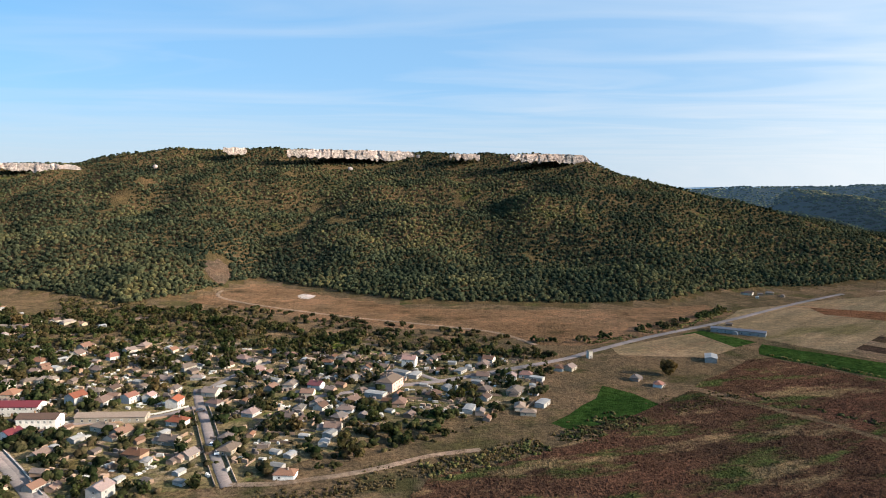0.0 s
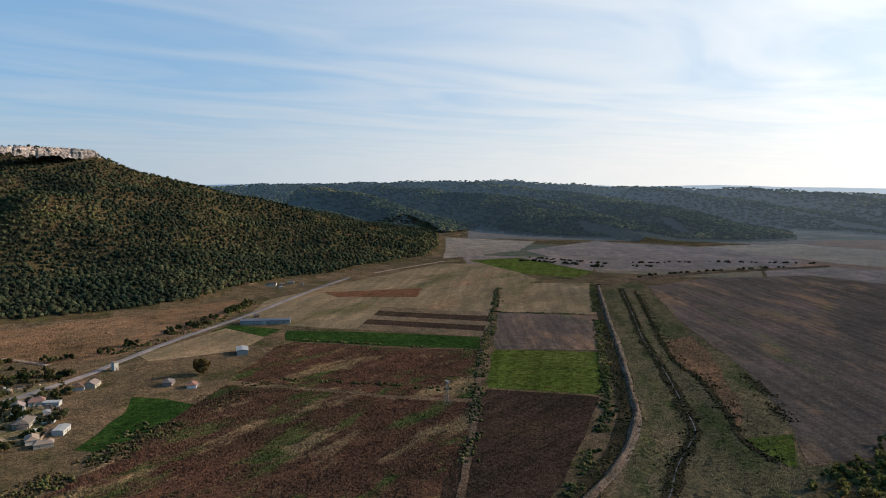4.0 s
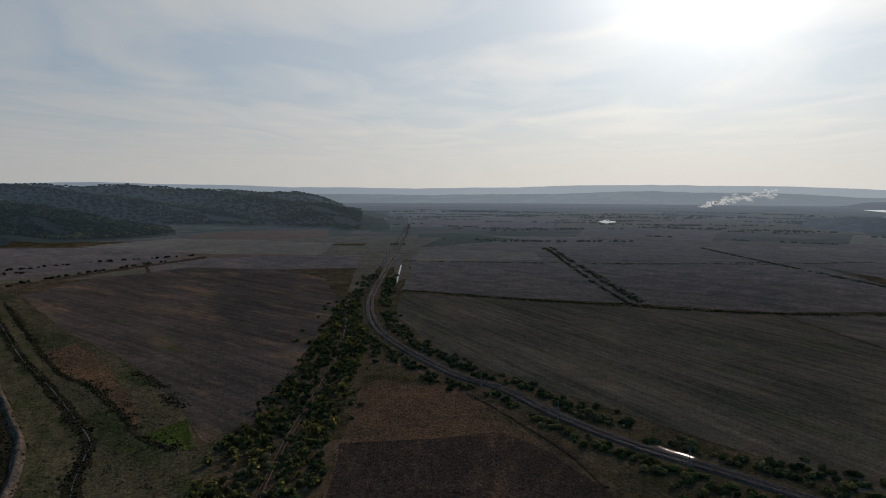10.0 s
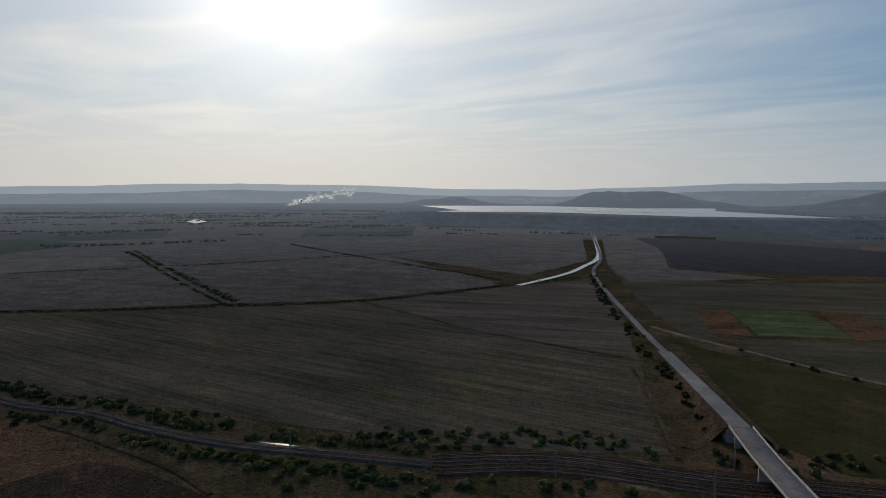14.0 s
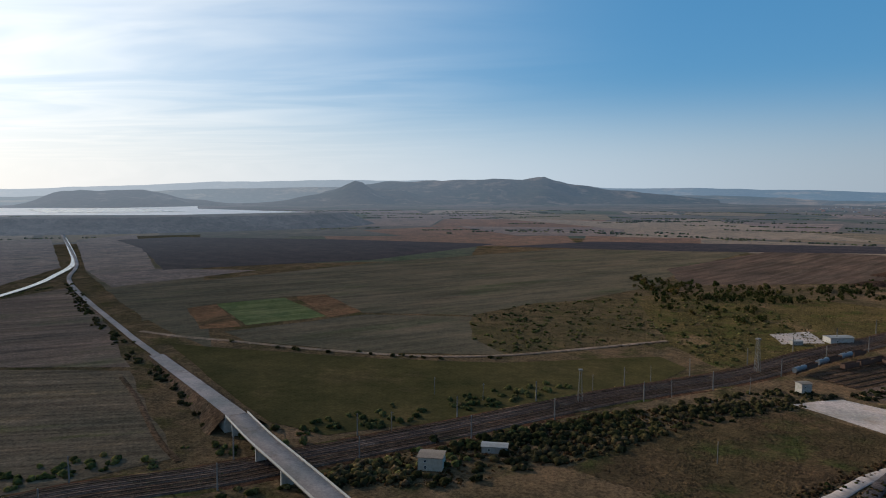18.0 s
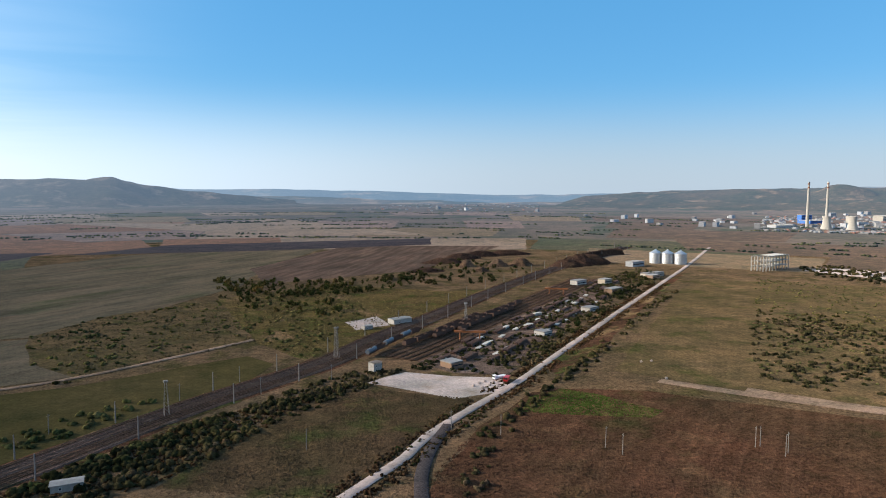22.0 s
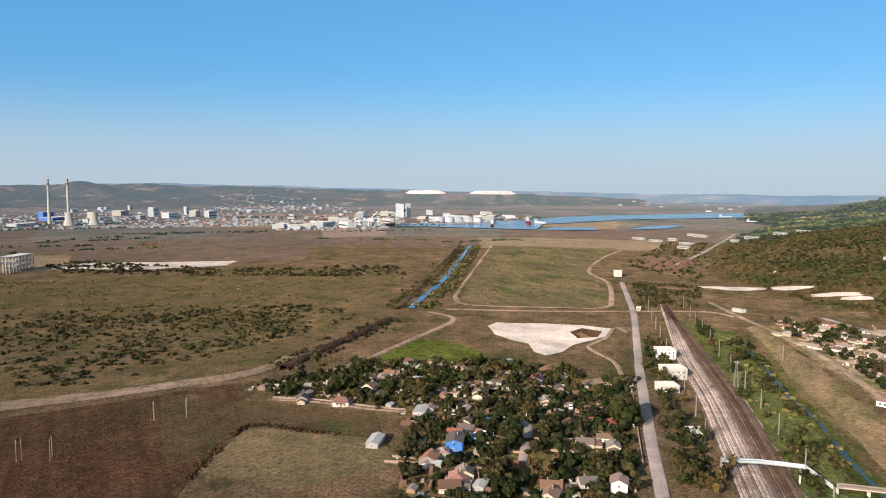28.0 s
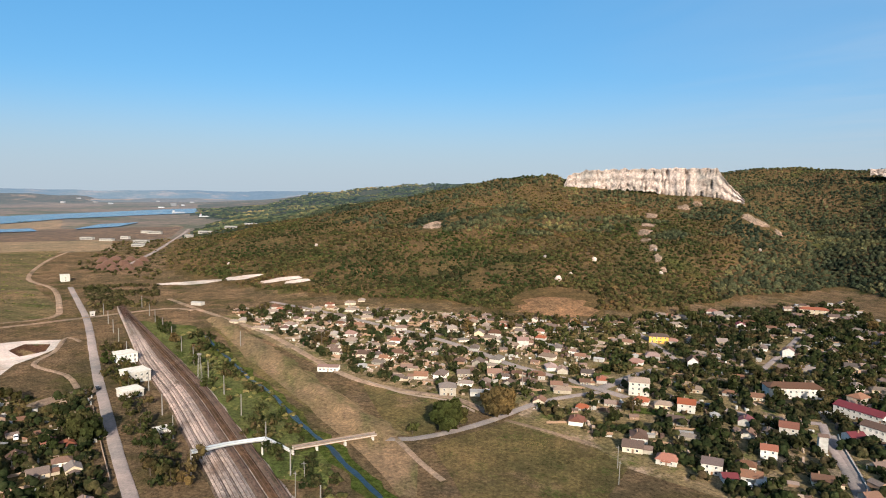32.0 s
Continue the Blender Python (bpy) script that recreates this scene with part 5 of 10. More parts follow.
strip("reed_bank", BROOK, [(-4.2, 0), (4.2, 0)], "reeds", "fresh green reeds along the brook", "bank", z=0.38, jag=0.9, step=4.0)
strip("brook", BROOK, [(-0.9, 0), (0.9, 0)], "reedwater", "blue brook between grassy banks", "brook", z=0.45, jag=0.9, step=3.0)
strip("canal", [(1217, -1091), (909, -828), (736.5, -675.1), (653.9, -573.8), (604.9, -501.4), (561.4, -409.3)], [(-3.5, 0), (3.5, 0)], "water", "shining canal bend beside the road", "canal", z=0.9)
BROOK_EAST = [(559.3, 425.9), (458.2, 337.2), (381.3, 271.1), (339.5, 230.9), (315.2, 207.9), (282.6, 178.7), (253.3, 153.3), (237.1, 145.7), (214.1, 136.1), (191.7, 124.1), (179.1, 119.6), (158.0, 104.0)]
OLD_BED = [(559.0, 408.0), (475.1, 336.6), (444.7, 310.6), (373.9, 249.8), (338.1, 215.0), (325.4, 196.4), (285.0, 157.6), (260.7, 137.6), (253.9, 129.4), (247.0, 115.5)]
strip("reed_bank", BROOK_EAST, [(-2.6, 0), (0, 0.05), (2.6, 0)], "darkreed", "dark reeds lining the brook", "bank", z=0.34, jag=0.7, step=2.5)
strip("ditch", OLD_BED, [(-1.3, 0), (0, 0.05), (1.3, 0)], "darkreed", "dry overgrown ditch beside the brook", "ditch", z=0.34, jag=0.8, step=2.5)
strip("track", [(463.7, 502.2), (334.8, 368.6), (284.4, 321.2), (210.2, 241.1), (157.2, 185.5), (120.0, 148.0)], [(-1.3, 0), (1.3, 0)], "bank", "brown path between the fields", "path", z=0.36, jag=0.5, step=3.0)
strip("brook", BROOK_EAST, [(-0.16, 0), (0.16, 0)], "reedwater", "narrow reed-lined brook", "brook", z=0.44, jag=0.8, step=3.0)
strip("ditch", [(858.4, 103.3), (747.7, 93.5), (689.7, 88.4)], [(-0.9, 0), (0.9, 0)], "water", "shining pool beside the railway", "pond", z=0.5)
strip("flooded_ditch", [(261.0, -67.6), (256.0, -72.6), (250.5, -78.5)], [(-0.07, 0), (0.07, 0)], "water", "shining flooded ditch beside the railway", "ditch", z=0.62, jag=0.6, step=2.0)
field("pond", [(1947, -320), (2074, -365), (1935, -370), (1853, -326)], "water", "shining far pond", "pond", z=2.0)
# banks
DYKE = [(553.7, 449.4), (446.7, 354.9), (371.2, 286.8), (313.0, 234.5), (270.6, 197.6), (250.1, 180.4), (216.7, 159.7), (188.7, 146.6), (166.9, 139.0), (148.0, 131.5)]
strip("dyke", DYKE, [(-2.3, -0.2), (-1.3, 1.0), (-0.4, 1.5), (0.3, 1.2), (1.2, 0.6), (2.0, -0.2)], "graybank", "grey stony dyke beside the brook", "dyke", jag=0.8, step=1.8)
DITCH = [(529.9, 434.4), (415.7, 333.2), (355.7, 278.1), (300.9, 230.2), (260.8, 195.5), (238.1, 177.3), (206.4, 158.9), (181.7, 148.6), (164.0, 143.6), (146.0, 136.0)]
strip("ditch", DITCH, [(-2.6, 0.05), (-1.2, 0.0), (1.2, 0.0), (2.6, 0.05)], "darkreed", "dark overgrown ditch at the foot of the dyke", "ditch", z=0.36, jag=0.4, step=3.0)
strip("track", beside(DITCH, -6.0)[10:], [(-0.9, 0), (0.9, 0)], "dirt", "worn brown footpath beside the ditch", "path", z=0.34, jag=0.5, step=3.0)
strip("dyke", [(557.3, 450.9), (631.1, 456.4), (732.8, 443.0), (898.0, 393.4), (931.6, 386.0)], [(-5, -0.2), (-1.5, 2.0), (1.5, 2.0), (5, -0.2)], "bank", "grey earth dyke", "dyke", jag=0.45, step=3.0)
strip("dyke", [(-531.5, 66.1), (-410.7, 79.7), (-325.4, 87.6), (-273.4, 93.2), (-246.0, 97.9)], [(-8, -0.2), (-2.5, 1.8), (2.5, 1.8), (8, -0.2)], "floodbank", "bare tawny flood bank", "dyke", jag=0.45, step=3.0)
field("meadow", [(-478.2, 63.6), (-398.2, 67.6), (-330.0, 74.7), (-270.1, 78.5), (-237.8, 81.0), (-215.1, 81.4), (-198.2, 80.8), (-195.6, 86.6), (-221.3, 95.7), (-246.0, 99.3), (-283.3, 96.3), (-352.3, 92.1), (-433.9, 81.8), (-513.1, 70.8)], "floodbank", "trodden red-brown ground beyond the brook", "meadow")
road("path", [(-253.9, 98.5), (-246.3, 98.7), (-222.1, 97.8), (-203.7, 98.8)], 2.4, "dirt", "stony path from the footbridge", z=0.45)
strip("slag_heap", [(-324.9, -195.1), (-372.9, -196.2), (-425.7, -193.7), (-478.9, -194.5)], [(-4.5, -0.2), (-2.5, 1.3), (-1, 2.2), (1, 2.2), (3, 1.2), (4.5, -0.2)], "slag", "dark slag embankment", "embankment", jag=0.4, step=2.5)
strip("dyke", [(-518.5, -205.6), (-619.2, -225.0), (-937.8, -293.5), (-1186, -345)], [(-4, -0.2), (-1.5, 1.6), (1.5, 1.6), (4, -0.2)], "bank", "overgrown canal bank", "dyke", jag=0.45, step=3.0)
strip("quarry_bank", [(-389.0, -835.2), (-440.5, -888.0), (-495.4, -931.0), (-524.7, -939.5)], [(-11, -0.2), (-4, 7), (0, 8.5), (4, 7), (11, -0.2)], "slag", "dark spoil ridge beside the line", "bank", jag=0.35, step=5.0)
# tailings basin with its dam
strip("dam", [(1800.0, -838.0, 20.5), (1728.8, -866.7, 26), (1640.0, -905.0, 29), (1388.2, -1045.2, 29), (1124.3, -1216.2, 29), (875.7, -1490.3, 29), (856.3, -1669.3, 29)], [(-60, 0), (0, 0.5), (8, 0), (30, -10), (36, -10.5), (58, -20), (64, -20.5), (92, -30)], "dam", "long dark terraced dam", "dam")
field("tailings", [(1687.9, -937.7, 29), (1848.0, -1306.0, 29), (1572.5, -1960.9, 29), (1343.0, -1675.6, 29), (1491.6, -1319.0, 29), (1599.3, -1077.0, 29)], "tailings", "white tailings basin behind the dam", "basin", z=29.7)
field("tailings", [(2199.0, -1164.5, 29), (2056.4, -1549.9, 29), (1511.6, -1768.0, 29), (944.7, -1622.9, 29), (1151.2, -1345.9, 29), (1493.3, -1206.0, 29), (1713.2, -1051.1, 29)], "tailings", "white tailings basin behind the dam", "basin", z=30.0)
field("pond", [(1794.9, -1491.9, 29), (1642.7, -1699.0, 29), (1278.6, -1543.3, 29), (1522.1, -1319.8, 29)], "water", "blue pool on the tailings", "pond", z=30.4)

# ---- woods ----
def ico(jag, seed):
    rng = np.random.RandomState(seed)
    t = (1 + 5 ** 0.5) / 2
    v = np.array([(-1, t, 0), (1, t, 0), (-1, -t, 0), (1, -t, 0), (0, -1, t), (0, 1, t), (0, -1, -t), (0, 1, -t), (t, 0, -1), (t, 0, 1), (-t, 0, -1), (-t, 0, 1)], float)
    v /= np.linalg.norm(v[0])
    f = np.array([(0, 11, 5), (0, 5, 1), (0, 1, 7), (0, 7, 10), (0, 10, 11), (1, 5, 9), (5, 11, 4), (11, 10, 2), (10, 7, 6), (7, 1, 8), (3, 9, 4), (3, 4, 2), (3, 2, 6), (3, 6, 8), (3, 8, 9), (4, 9, 5), (2, 4, 11), (6, 2, 10), (8, 6, 7), (9, 8, 1)])
    return v * rng.uniform(1 - jag, 1 + jag, (12, 1)), f


def clumps(name, spots, size, material, label, category, squash=0.9, seed=1, jag=0.35):
    """Many crowns joined into one thing: spots (x, y, z)."""
    rng = np.random.RandomState(seed)
    kinds = [ico(jag, s) for s in range(12)]
    P = np.asarray(spots, float)
    n = len(P)
    s = rng.uniform(size[0], size[1], n)
    a = rng.uniform(0, 2 * np.pi, n)
    which = rng.randint(0, len(kinds), n)
    V = np.stack([k[0] for k in kinds])[which]
    c, d = np.cos(a)[:, None], np.sin(a)[:, None]
    V = np.stack([V[..., 0] * c - V[..., 1] * d, V[..., 0] * d + V[..., 1] * c, V[..., 2] * squash * rng.uniform(0.8, 1.3, (n, 1))], -1) * s[:, None, None]
    V += (P + np.stack([0 * s, 0 * s, s * 0.55], -1))[:, None, :]
    # the undersides rest on the soil and are left open
    f0 = ico(0.0, 0)[1]
    f0 = f0[ico(0.0, 0)[0][f0].mean(1)[:, 2] > -0.35]
    F = f0[None] + (np.arange(n) * 12)[:, None, None]
    ob = new(name, mesh_np(name, V.reshape(-1, 3), F.reshape(-1, 3), M[material]))
    return tagged(ob, label, category, kind="stuff")


def wooded(x, y, r, az):
    """True where the hillsides carry wood."""
    return wobble(x, y, 70, 11) > -0.42


def skyline(a0, a1, r1):
    """For each heading the highest sight line met so far on the way out."""
    azs, rs = np.arange(a0, a1, 0.4), np.arange(480, r1, 20.0)
    table = np.full((len(azs), len(rs)), -90.0)
    for i, a in enumerate(azs):
        top, s, c = -90.0, math.sin(radians(a)), math.cos(radians(a))
        for j, r in enumerate(rs):
            table[i, j] = top
            top = max(top, math.degrees(math.atan2(height(r * s, r * c) - EYE, r)))

    def seen(a, r, z):
        i, j = min(len(azs) - 1, max(0, int((a - a0) / 0.4))), min(len(rs) - 1, max(0, int((r - 480) / 20)))
        return math.degrees(math.atan2(z - EYE, r)) > table[i, j] - 0.25
    return seen


def hill_wood():
    rng = random.Random(5)
    near, far, scrub = [], [], []
    seen = skyline(270, 442, 2860)

    def ring(a0, a1, r0, r1, step0, grow):
        r = r0
        while r < r1:
            step = step0 + (r - r0) * grow
            n = int(2 * math.pi * r * (a1 - a0) / 360 / step)
            for k in range(n):
                a, q = a0 + (a1 - a0) * (k + rng.uniform(-0.5, 0.5)) / n, r + rng.uniform(-0.5, 0.5) * step
                p = bearing(a, q)
                h = height(p.x, p.y)
                if a < 279 + 2 * wobble(p.x, p.y, 60, 31) and rng.random() > (a - 272) / 7 - 0.05:
                    continue
                if h > 2 and seen(a, q, h + 9) and not any((p.x - x) ** 2 + (p.y - y) ** 2 < (0.8 * w) ** 2 for x, y, w in SCARS):
                    yield a, p, h
            r += step
    for a, p, h in itertools.chain(ring(318, 400, 545, 1640, 3.9, 0.0036), ring(272, 318, 525, 1640, 3.5, 0.004)):
        w = wobble(p.x, p.y, 55, 11) + 0.5 * wobble(p.x, p.y, 22, 4)
        bluff = a + 5 * wobble(p.x, p.y, 120, 23) < 318
        if w < (-0.3 if bluff and h < 70 else -0.6) and (not bluff or rng.random() < 0.7):
            continue
        (scrub if bluff and (h < 45 or wobble(p.x, p.y, 60, 17) > 0.05) else near).append((p.x, p.y, h))
    clumps("bluff_scrub", scrub, (0.8, 2.5), "bluff", "olive and russet scrub on the slopes of the bluff", "scrub", 0.75, 13, 0.45)
    clumps("forest", near, (1.2, 3.0), "forest", "dense mixed wood in early autumn colours on the hillside", "forest", seed=3, jag=0.45)
    for a, p, h in ring(374, 440, 1400, 2850, 7.4, 0.006):
        if p.length > 1640 or a > 398 or spur_height(p.x, p.y) > 2:
            if wobble(p.x, p.y, 150, 2) > -0.75:
                far.append((p.x, p.y, h))
    for a, p, h in ring(274, 312, 1400, 2850, 11, 0.004):
        if wobble(p.x, p.y, 120, 8) > -0.2:
            far.append((p.x, p.y, h))
    clumps("far_forest", far, (4.2, 7.2), "farforest", "dark wooded slopes across the valley", "forest", squash=0.5, seed=4, jag=0.4)


SCARS = []

# ---- helpers for things ----
def part(name, bm, material, parent, label="", at=(0, 0, 0)):
    me = bpy.data.meshes.new(name)
    bm.to_mesh(me)
    bm.free()
    me.materials.append(M[material])
    ob = new(name, me)
    ob.parent = parent
    ob.location = at
    if label:
        ob["label"] = label
    return ob


def box(x, y, z, w, d, h, bm=None, rot=0.0, taper=1.0):
    """A block of w, d, h standing on (x, y, z); taper shrinks its top."""
    bm = bm or bmesh.new()
    c, s = math.cos(rot), math.sin(rot)
    vs = []
    for k, hh in ((1.0, 0.0), (taper, h)):
        for a, b in ((-1, -1), (1, -1), (1, 1), (-1, 1)):
            u, v = a * w / 2 * k, b * d / 2 * k
            vs.append(bm.verts.new((x + u * c - v * s, y + u * s + v * c, z + hh)))
    for f in ((3, 2, 1, 0), (4, 5, 6, 7), (0, 1, 5, 4), (1, 2, 6, 5), (2, 3, 7, 6), (3, 0, 4, 7)):
        bm.faces.new([vs[i] for i in f])
    return bm


def tube(p, q, r0, r1, n=8, bm=None):
    """A tapered round bar from p to q."""
    bm = bm or bmesh.new()
    p, q = Vector(p), Vector(q)
    d = (q - p).normalized()
    u = d.orthogonal().normalized()
    w = d.cross(u)
    a = [[bm.verts.new(c + (u * math.cos(t) + w * math.sin(t)) * r) for t in (2 * math.pi * k / n for k in range(n))] for c, r in ((p, r0), (q, r1))]
    for k in range(n):
        bm.faces.new((a[0][k], a[0][(k + 1) % n], a[1][(k + 1) % n], a[1][k]))
    bm.faces.new(a[0][::-1]); bm.faces.new(a[1])
    return bm


def lathe(profile, n=20, bm=None):
    """A round body from (radius, height) corners."""
    bm = bm or bmesh.new()
    rings = [[bm.verts.new((r * math.cos(2 * math.pi * k / n), r * math.sin(2 * math.pi * k / n), z)) for k in range(n)] for r, z in profile]
    for a, b in zip(rings, rings[1:]):
        for k in range(n):
            bm.faces.new((a[k], a[(k + 1) % n], b[(k + 1) % n], b[k]))
    bm.faces.new(rings[0][::-1]); bm.faces.new(rings[-1])
    return bm


def thing(name, label, category, at=(0, 0, 0), rot=0.0, group="", kind=""):
    ob = new(name)
    ob.matrix_basis = pose(*at, 0, 0, rot)
    return tagged(ob, label, category, group, kind)


# ---- railways ----
def track(pts, off, bed="ballast", label="railway track on stony ballast", z=0.3, group="railway tracks", steel="rail"):
    t = thing("railway_track", label, "railway track", group=group)
    line = beside(pts, off)
    strip("ballast", line, [(-1.7, -0.3), (-1.3, 0.25), (1.3, 0.25), (1.7, -0.3)], bed, z=z, parent=t, step=30)
    for s in (-0.75, 0.75):
        strip("rail", beside(line, s), [(-0.07, 0.24), (-0.07, 0.42), (0.07, 0.42), (0.07, 0.24)], steel, z=z, parent=t, step=30)
    return t


MAIN_A = [(1820, 196), (1396, 159), (764.3, 112.8), (596.7, 99.3), (484.9, 77.1), (414.8, 47.7), (355.5, 11.9)] + [(335.3, -9.6), (298.2, -31.9), (264.9, -57.3), (239.8, -84.6), (209.7, -116.5)]
MAIN_B = [(239.8, -84.6), (209.7, -116.5)] + [(189.8, -155.8), (150.1, -190.9), (127.5, -216.2), (85.6, -262.8), (34.1, -323.4)]
MAIN_C = [(85.6, -262.8), (34.1, -323.4)] + [(-30.8, -387.6), (-70.4, -443.0), (-123.4, -508.2), (-203.0, -611.8), (-321.4, -754.1), (-459.3, -907.3), (-596, -1047)]
SIDE = MAIN_B[1:] + MAIN_C[2:]
for off in (-1.8, 1.8):
    track(MAIN_A, off, "linebed", "main line track on grey-brown ballast", steel="darksteel")
    track(SIDE, off, "stationbed" if off < 0 else "darkballast", "main line track on brown ballast", steel="darksteel")
for off in (-8.4, -5.2, 5.2, 8.4):
    track(SIDE, off, "stationbed" if off in (-5.2, 8.4) else "darkballast", "running line track on brown ballast", steel="darksteel")
SIDINGS = [(-74.5, -389.9), (-111.7, -430.0), (-161.8, -488.0), (-237.3, -569.6), (-342.3, -689.7)]
for off in (-11, -5.5, 0, 5.5, 11):
    track(SIDINGS, off, "darkballast", "overgrown storage siding with rusty rails", steel="darksteel")
STATION = [(-614.4, 3.0), (-516.7, 11.9), (-417.8, 21.1), (-342.5, 29.5), (-278.0, 34.1), (-237.7, 37.0), (-196.8, 39.2)]
for off, bed_ in ((-8.6, "ballast"), (-5.1, "ballast"), (-1.6, "ballast"), (1.9, "stationbed"), (5.4, "darkballast"), (8.7, "stationbed")):
    line = curve_pts(STATION)
    n = len(line)
    # the tracks fan out from the points at the far end
    fan = []
    for i, c in enumerate(line):
        d = (line[min(i + 1, n - 1)] - line[max(i - 1, 0)]).normalized()
        o = off * min(1.0, 0.12 + i / n * 1.9)
        fan.append((c.x - d.y * o, c.y + d.x * o))
    track(fan[::3], 0, bed_, "station track on pale ballast" if bed_ == "ballast" else "weedy station track on rusty brown ballast", z=0.5, group="station tracks", steel="darksteel")
strip("station_bed", beside(STATION, 0)[24:], [(-11.2, -0.1), (-10.4, 0.3), (1.0, 0.34)], "ballast", "wide pale gravel bed of the station", "railway bed", z=0.05, jag=0.12)
strip("station_bed", beside(STATION, 0)[24:], [(0.9, 0.3), (10.4, 0.3), (11.2, -0.1)], "stationbed", "rusty brown gravel bed of the station", "railway bed", z=0.05)
strip("main_bed", beside(SIDE, 0), [(-13, -0.1), (-11, 0.2), (11, 0.2), (13, -0.1)], "mixed", "weedy brown bed of the railway lines", "railway bed", z=0.04)
strip("siding_bed", beside(SIDINGS, 0), [(-17, -0.1), (-14, 0.2), (14, 0.2), (17, -0.1)], "darkballast", "dark cinder bed of the sidings", "railway bed", z=0.05)
OLD_LINE = [(205.1, 71.0), (240.1, 74.9), (284.0, 78.2), (344.6, 81.4), (406.8, 88.0), (491.3, 100.2), (599.5, 119.4)]
old = thing("railway_track", "disused track almost lost in scrub", "disused railway")
strip("ballast", OLD_LINE, [(-1.1, -0.2), (-0.9, 0.2), (0.9, 0.2), (1.1, -0.2)], "darkballast", z=0.3, parent=old, step=30)
for off in (-0.72, 0.72):
    strip("rail", beside(OLD_LINE, off), [(-0.06, 0.2), (-0.06, 0.36), (0.06, 0.36), (0.06, 0.2)], "darksteel", z=0.3, parent=old, step=30)


def mast_proto():
    t = thing("catenary_mast", "grey concrete mast with a steel bracket arm", "mast", group="catenary masts")
    part("pole", tube((0, 0, 0), (0, 0, 9.5), 0.3, 0.2, 8), "mast", t)
    part("arm", tube((0, 0, 7.2), (3.2, 0, 7.0), 0.05, 0.04, 6, tube((0, 0, 8.6), (3.0, 0, 7.1), 0.03, 0.03, 6)), "darksteel", t)
    return t


MAST = mast_proto()


def masts(pts, off, every, face=1, first=10.0):
    line = [Vector((*p, 0)) for p in beside(pts, off)]
    run, goal = 0.0, first
    for a, b in zip(line, line[1:]):
        run += (b - a).length
        if run >= goal:
            d = (b - a).normalized()
            copy_thing(MAST, pose(b.x, b.y, 0, 0, 0, math.degrees(math.atan2(d.y, d.x)) + (90 if face > 0 else -90)))
            goal += every


masts(MAIN_A, 5.5, 60)
masts(SIDE, 12, 48, first=40)
masts(SIDE, -12, 48, -1, first=55)
masts(STATION, -15, 34, 1)
masts(STATION, 15, 38, -1, 26)
MAST.matrix_basis = pose(*(-434.0, 69.0), 0, 0, 0, 30)


def pylon(at, h, rot, label="tall lattice floodlight mast beside the tracks"):
    t = thing("lattice_mast", label, "mast", (*at, 0), rot, group="lattice masts")
    b, top = 1.1, 0.35
    for sx in (-1, 1):
        for sy in (-1, 1):
            part("leg", tube((sx * b, sy * b, 0), (sx * top, sy * top, h), 0.09, 0.07, 5), "mast", t)
    bm = bmesh.new()
    n = 9
    for k in range(n):
        z0, z1 = h * k / n, h * (k + 1) / n
        w0, w1 = b + (top - b) * k / n, b + (top - b) * (k + 1) / n
        for s in (-1, 1):
            tube((-w0, s * w0, z0), (w1, s * w1, z1), 0.05, 0.05, 4, bm)
            tube((s * w0, -w0, z0), (s * w1, w1, z1), 0.05, 0.05, 4, bm)
    part("bracing", bm, "mast", t)
    part("platform", box(0, 0, h, 1.8, 1.8, 0.7), "mast", t)


for p, h, r in (((42.2, -315.7), 15, 20), ((-40.9, -399.4), 18, 20), ((-143.9, -481.1), 15, 20), ((-366.5, 37.6), 13, 10), ((-142.6, -477.2), 15, 0), ((-40.5, -403.6), 17, 0), ((194.5, 244.2), 10, 0)):
    pylon(p, h, r)


def power_pole(at, h=8.0, rot=0.0, lean=0.0):
    t = thing("utility_pole", "weathered wooden pole with a crossarm in the field", "pole", (*at, 0), rot, group="utility poles")
    part("pole", tube((0, 0, 0), (lean, 0, h), 0.15, 0.11, 7), "mast", t)
    part("crossarm", box(lean, 0, h - 0.8, 1.6, 0.12, 0.12), "mast", t)


for p in [(-126.5, -233.9), (-129.4, -225.9), (-183.0, -219.7), (-187.6, -209.0), (-235.3, -203.8), (-245.2, -195.0), (-92.0, -257.0)] + [(-185.2, -219.8), (-190.7, -211.3), (-235.3, -204.1), (-242.8, -193.3)] + [(109.7, -251.9), (110.0, -304.2), (85.3, -302.6), (39.0, -336.0), (12.8, -361.9), (2.1, -337.9), (-14.6, -259.5), (-74.0, -267.4), (-33.2, -354.3)] + [(-177.2, 151.7), (-187.9, 160.1), (-220.1, 55.1), (-213.1, 50.2), (-284.2, 180.7), (-348.5, 366.5)]:
    power_pole(p, 8.5, (p[0] * 7) % 90, 0.3 * math.sin(p[1]))


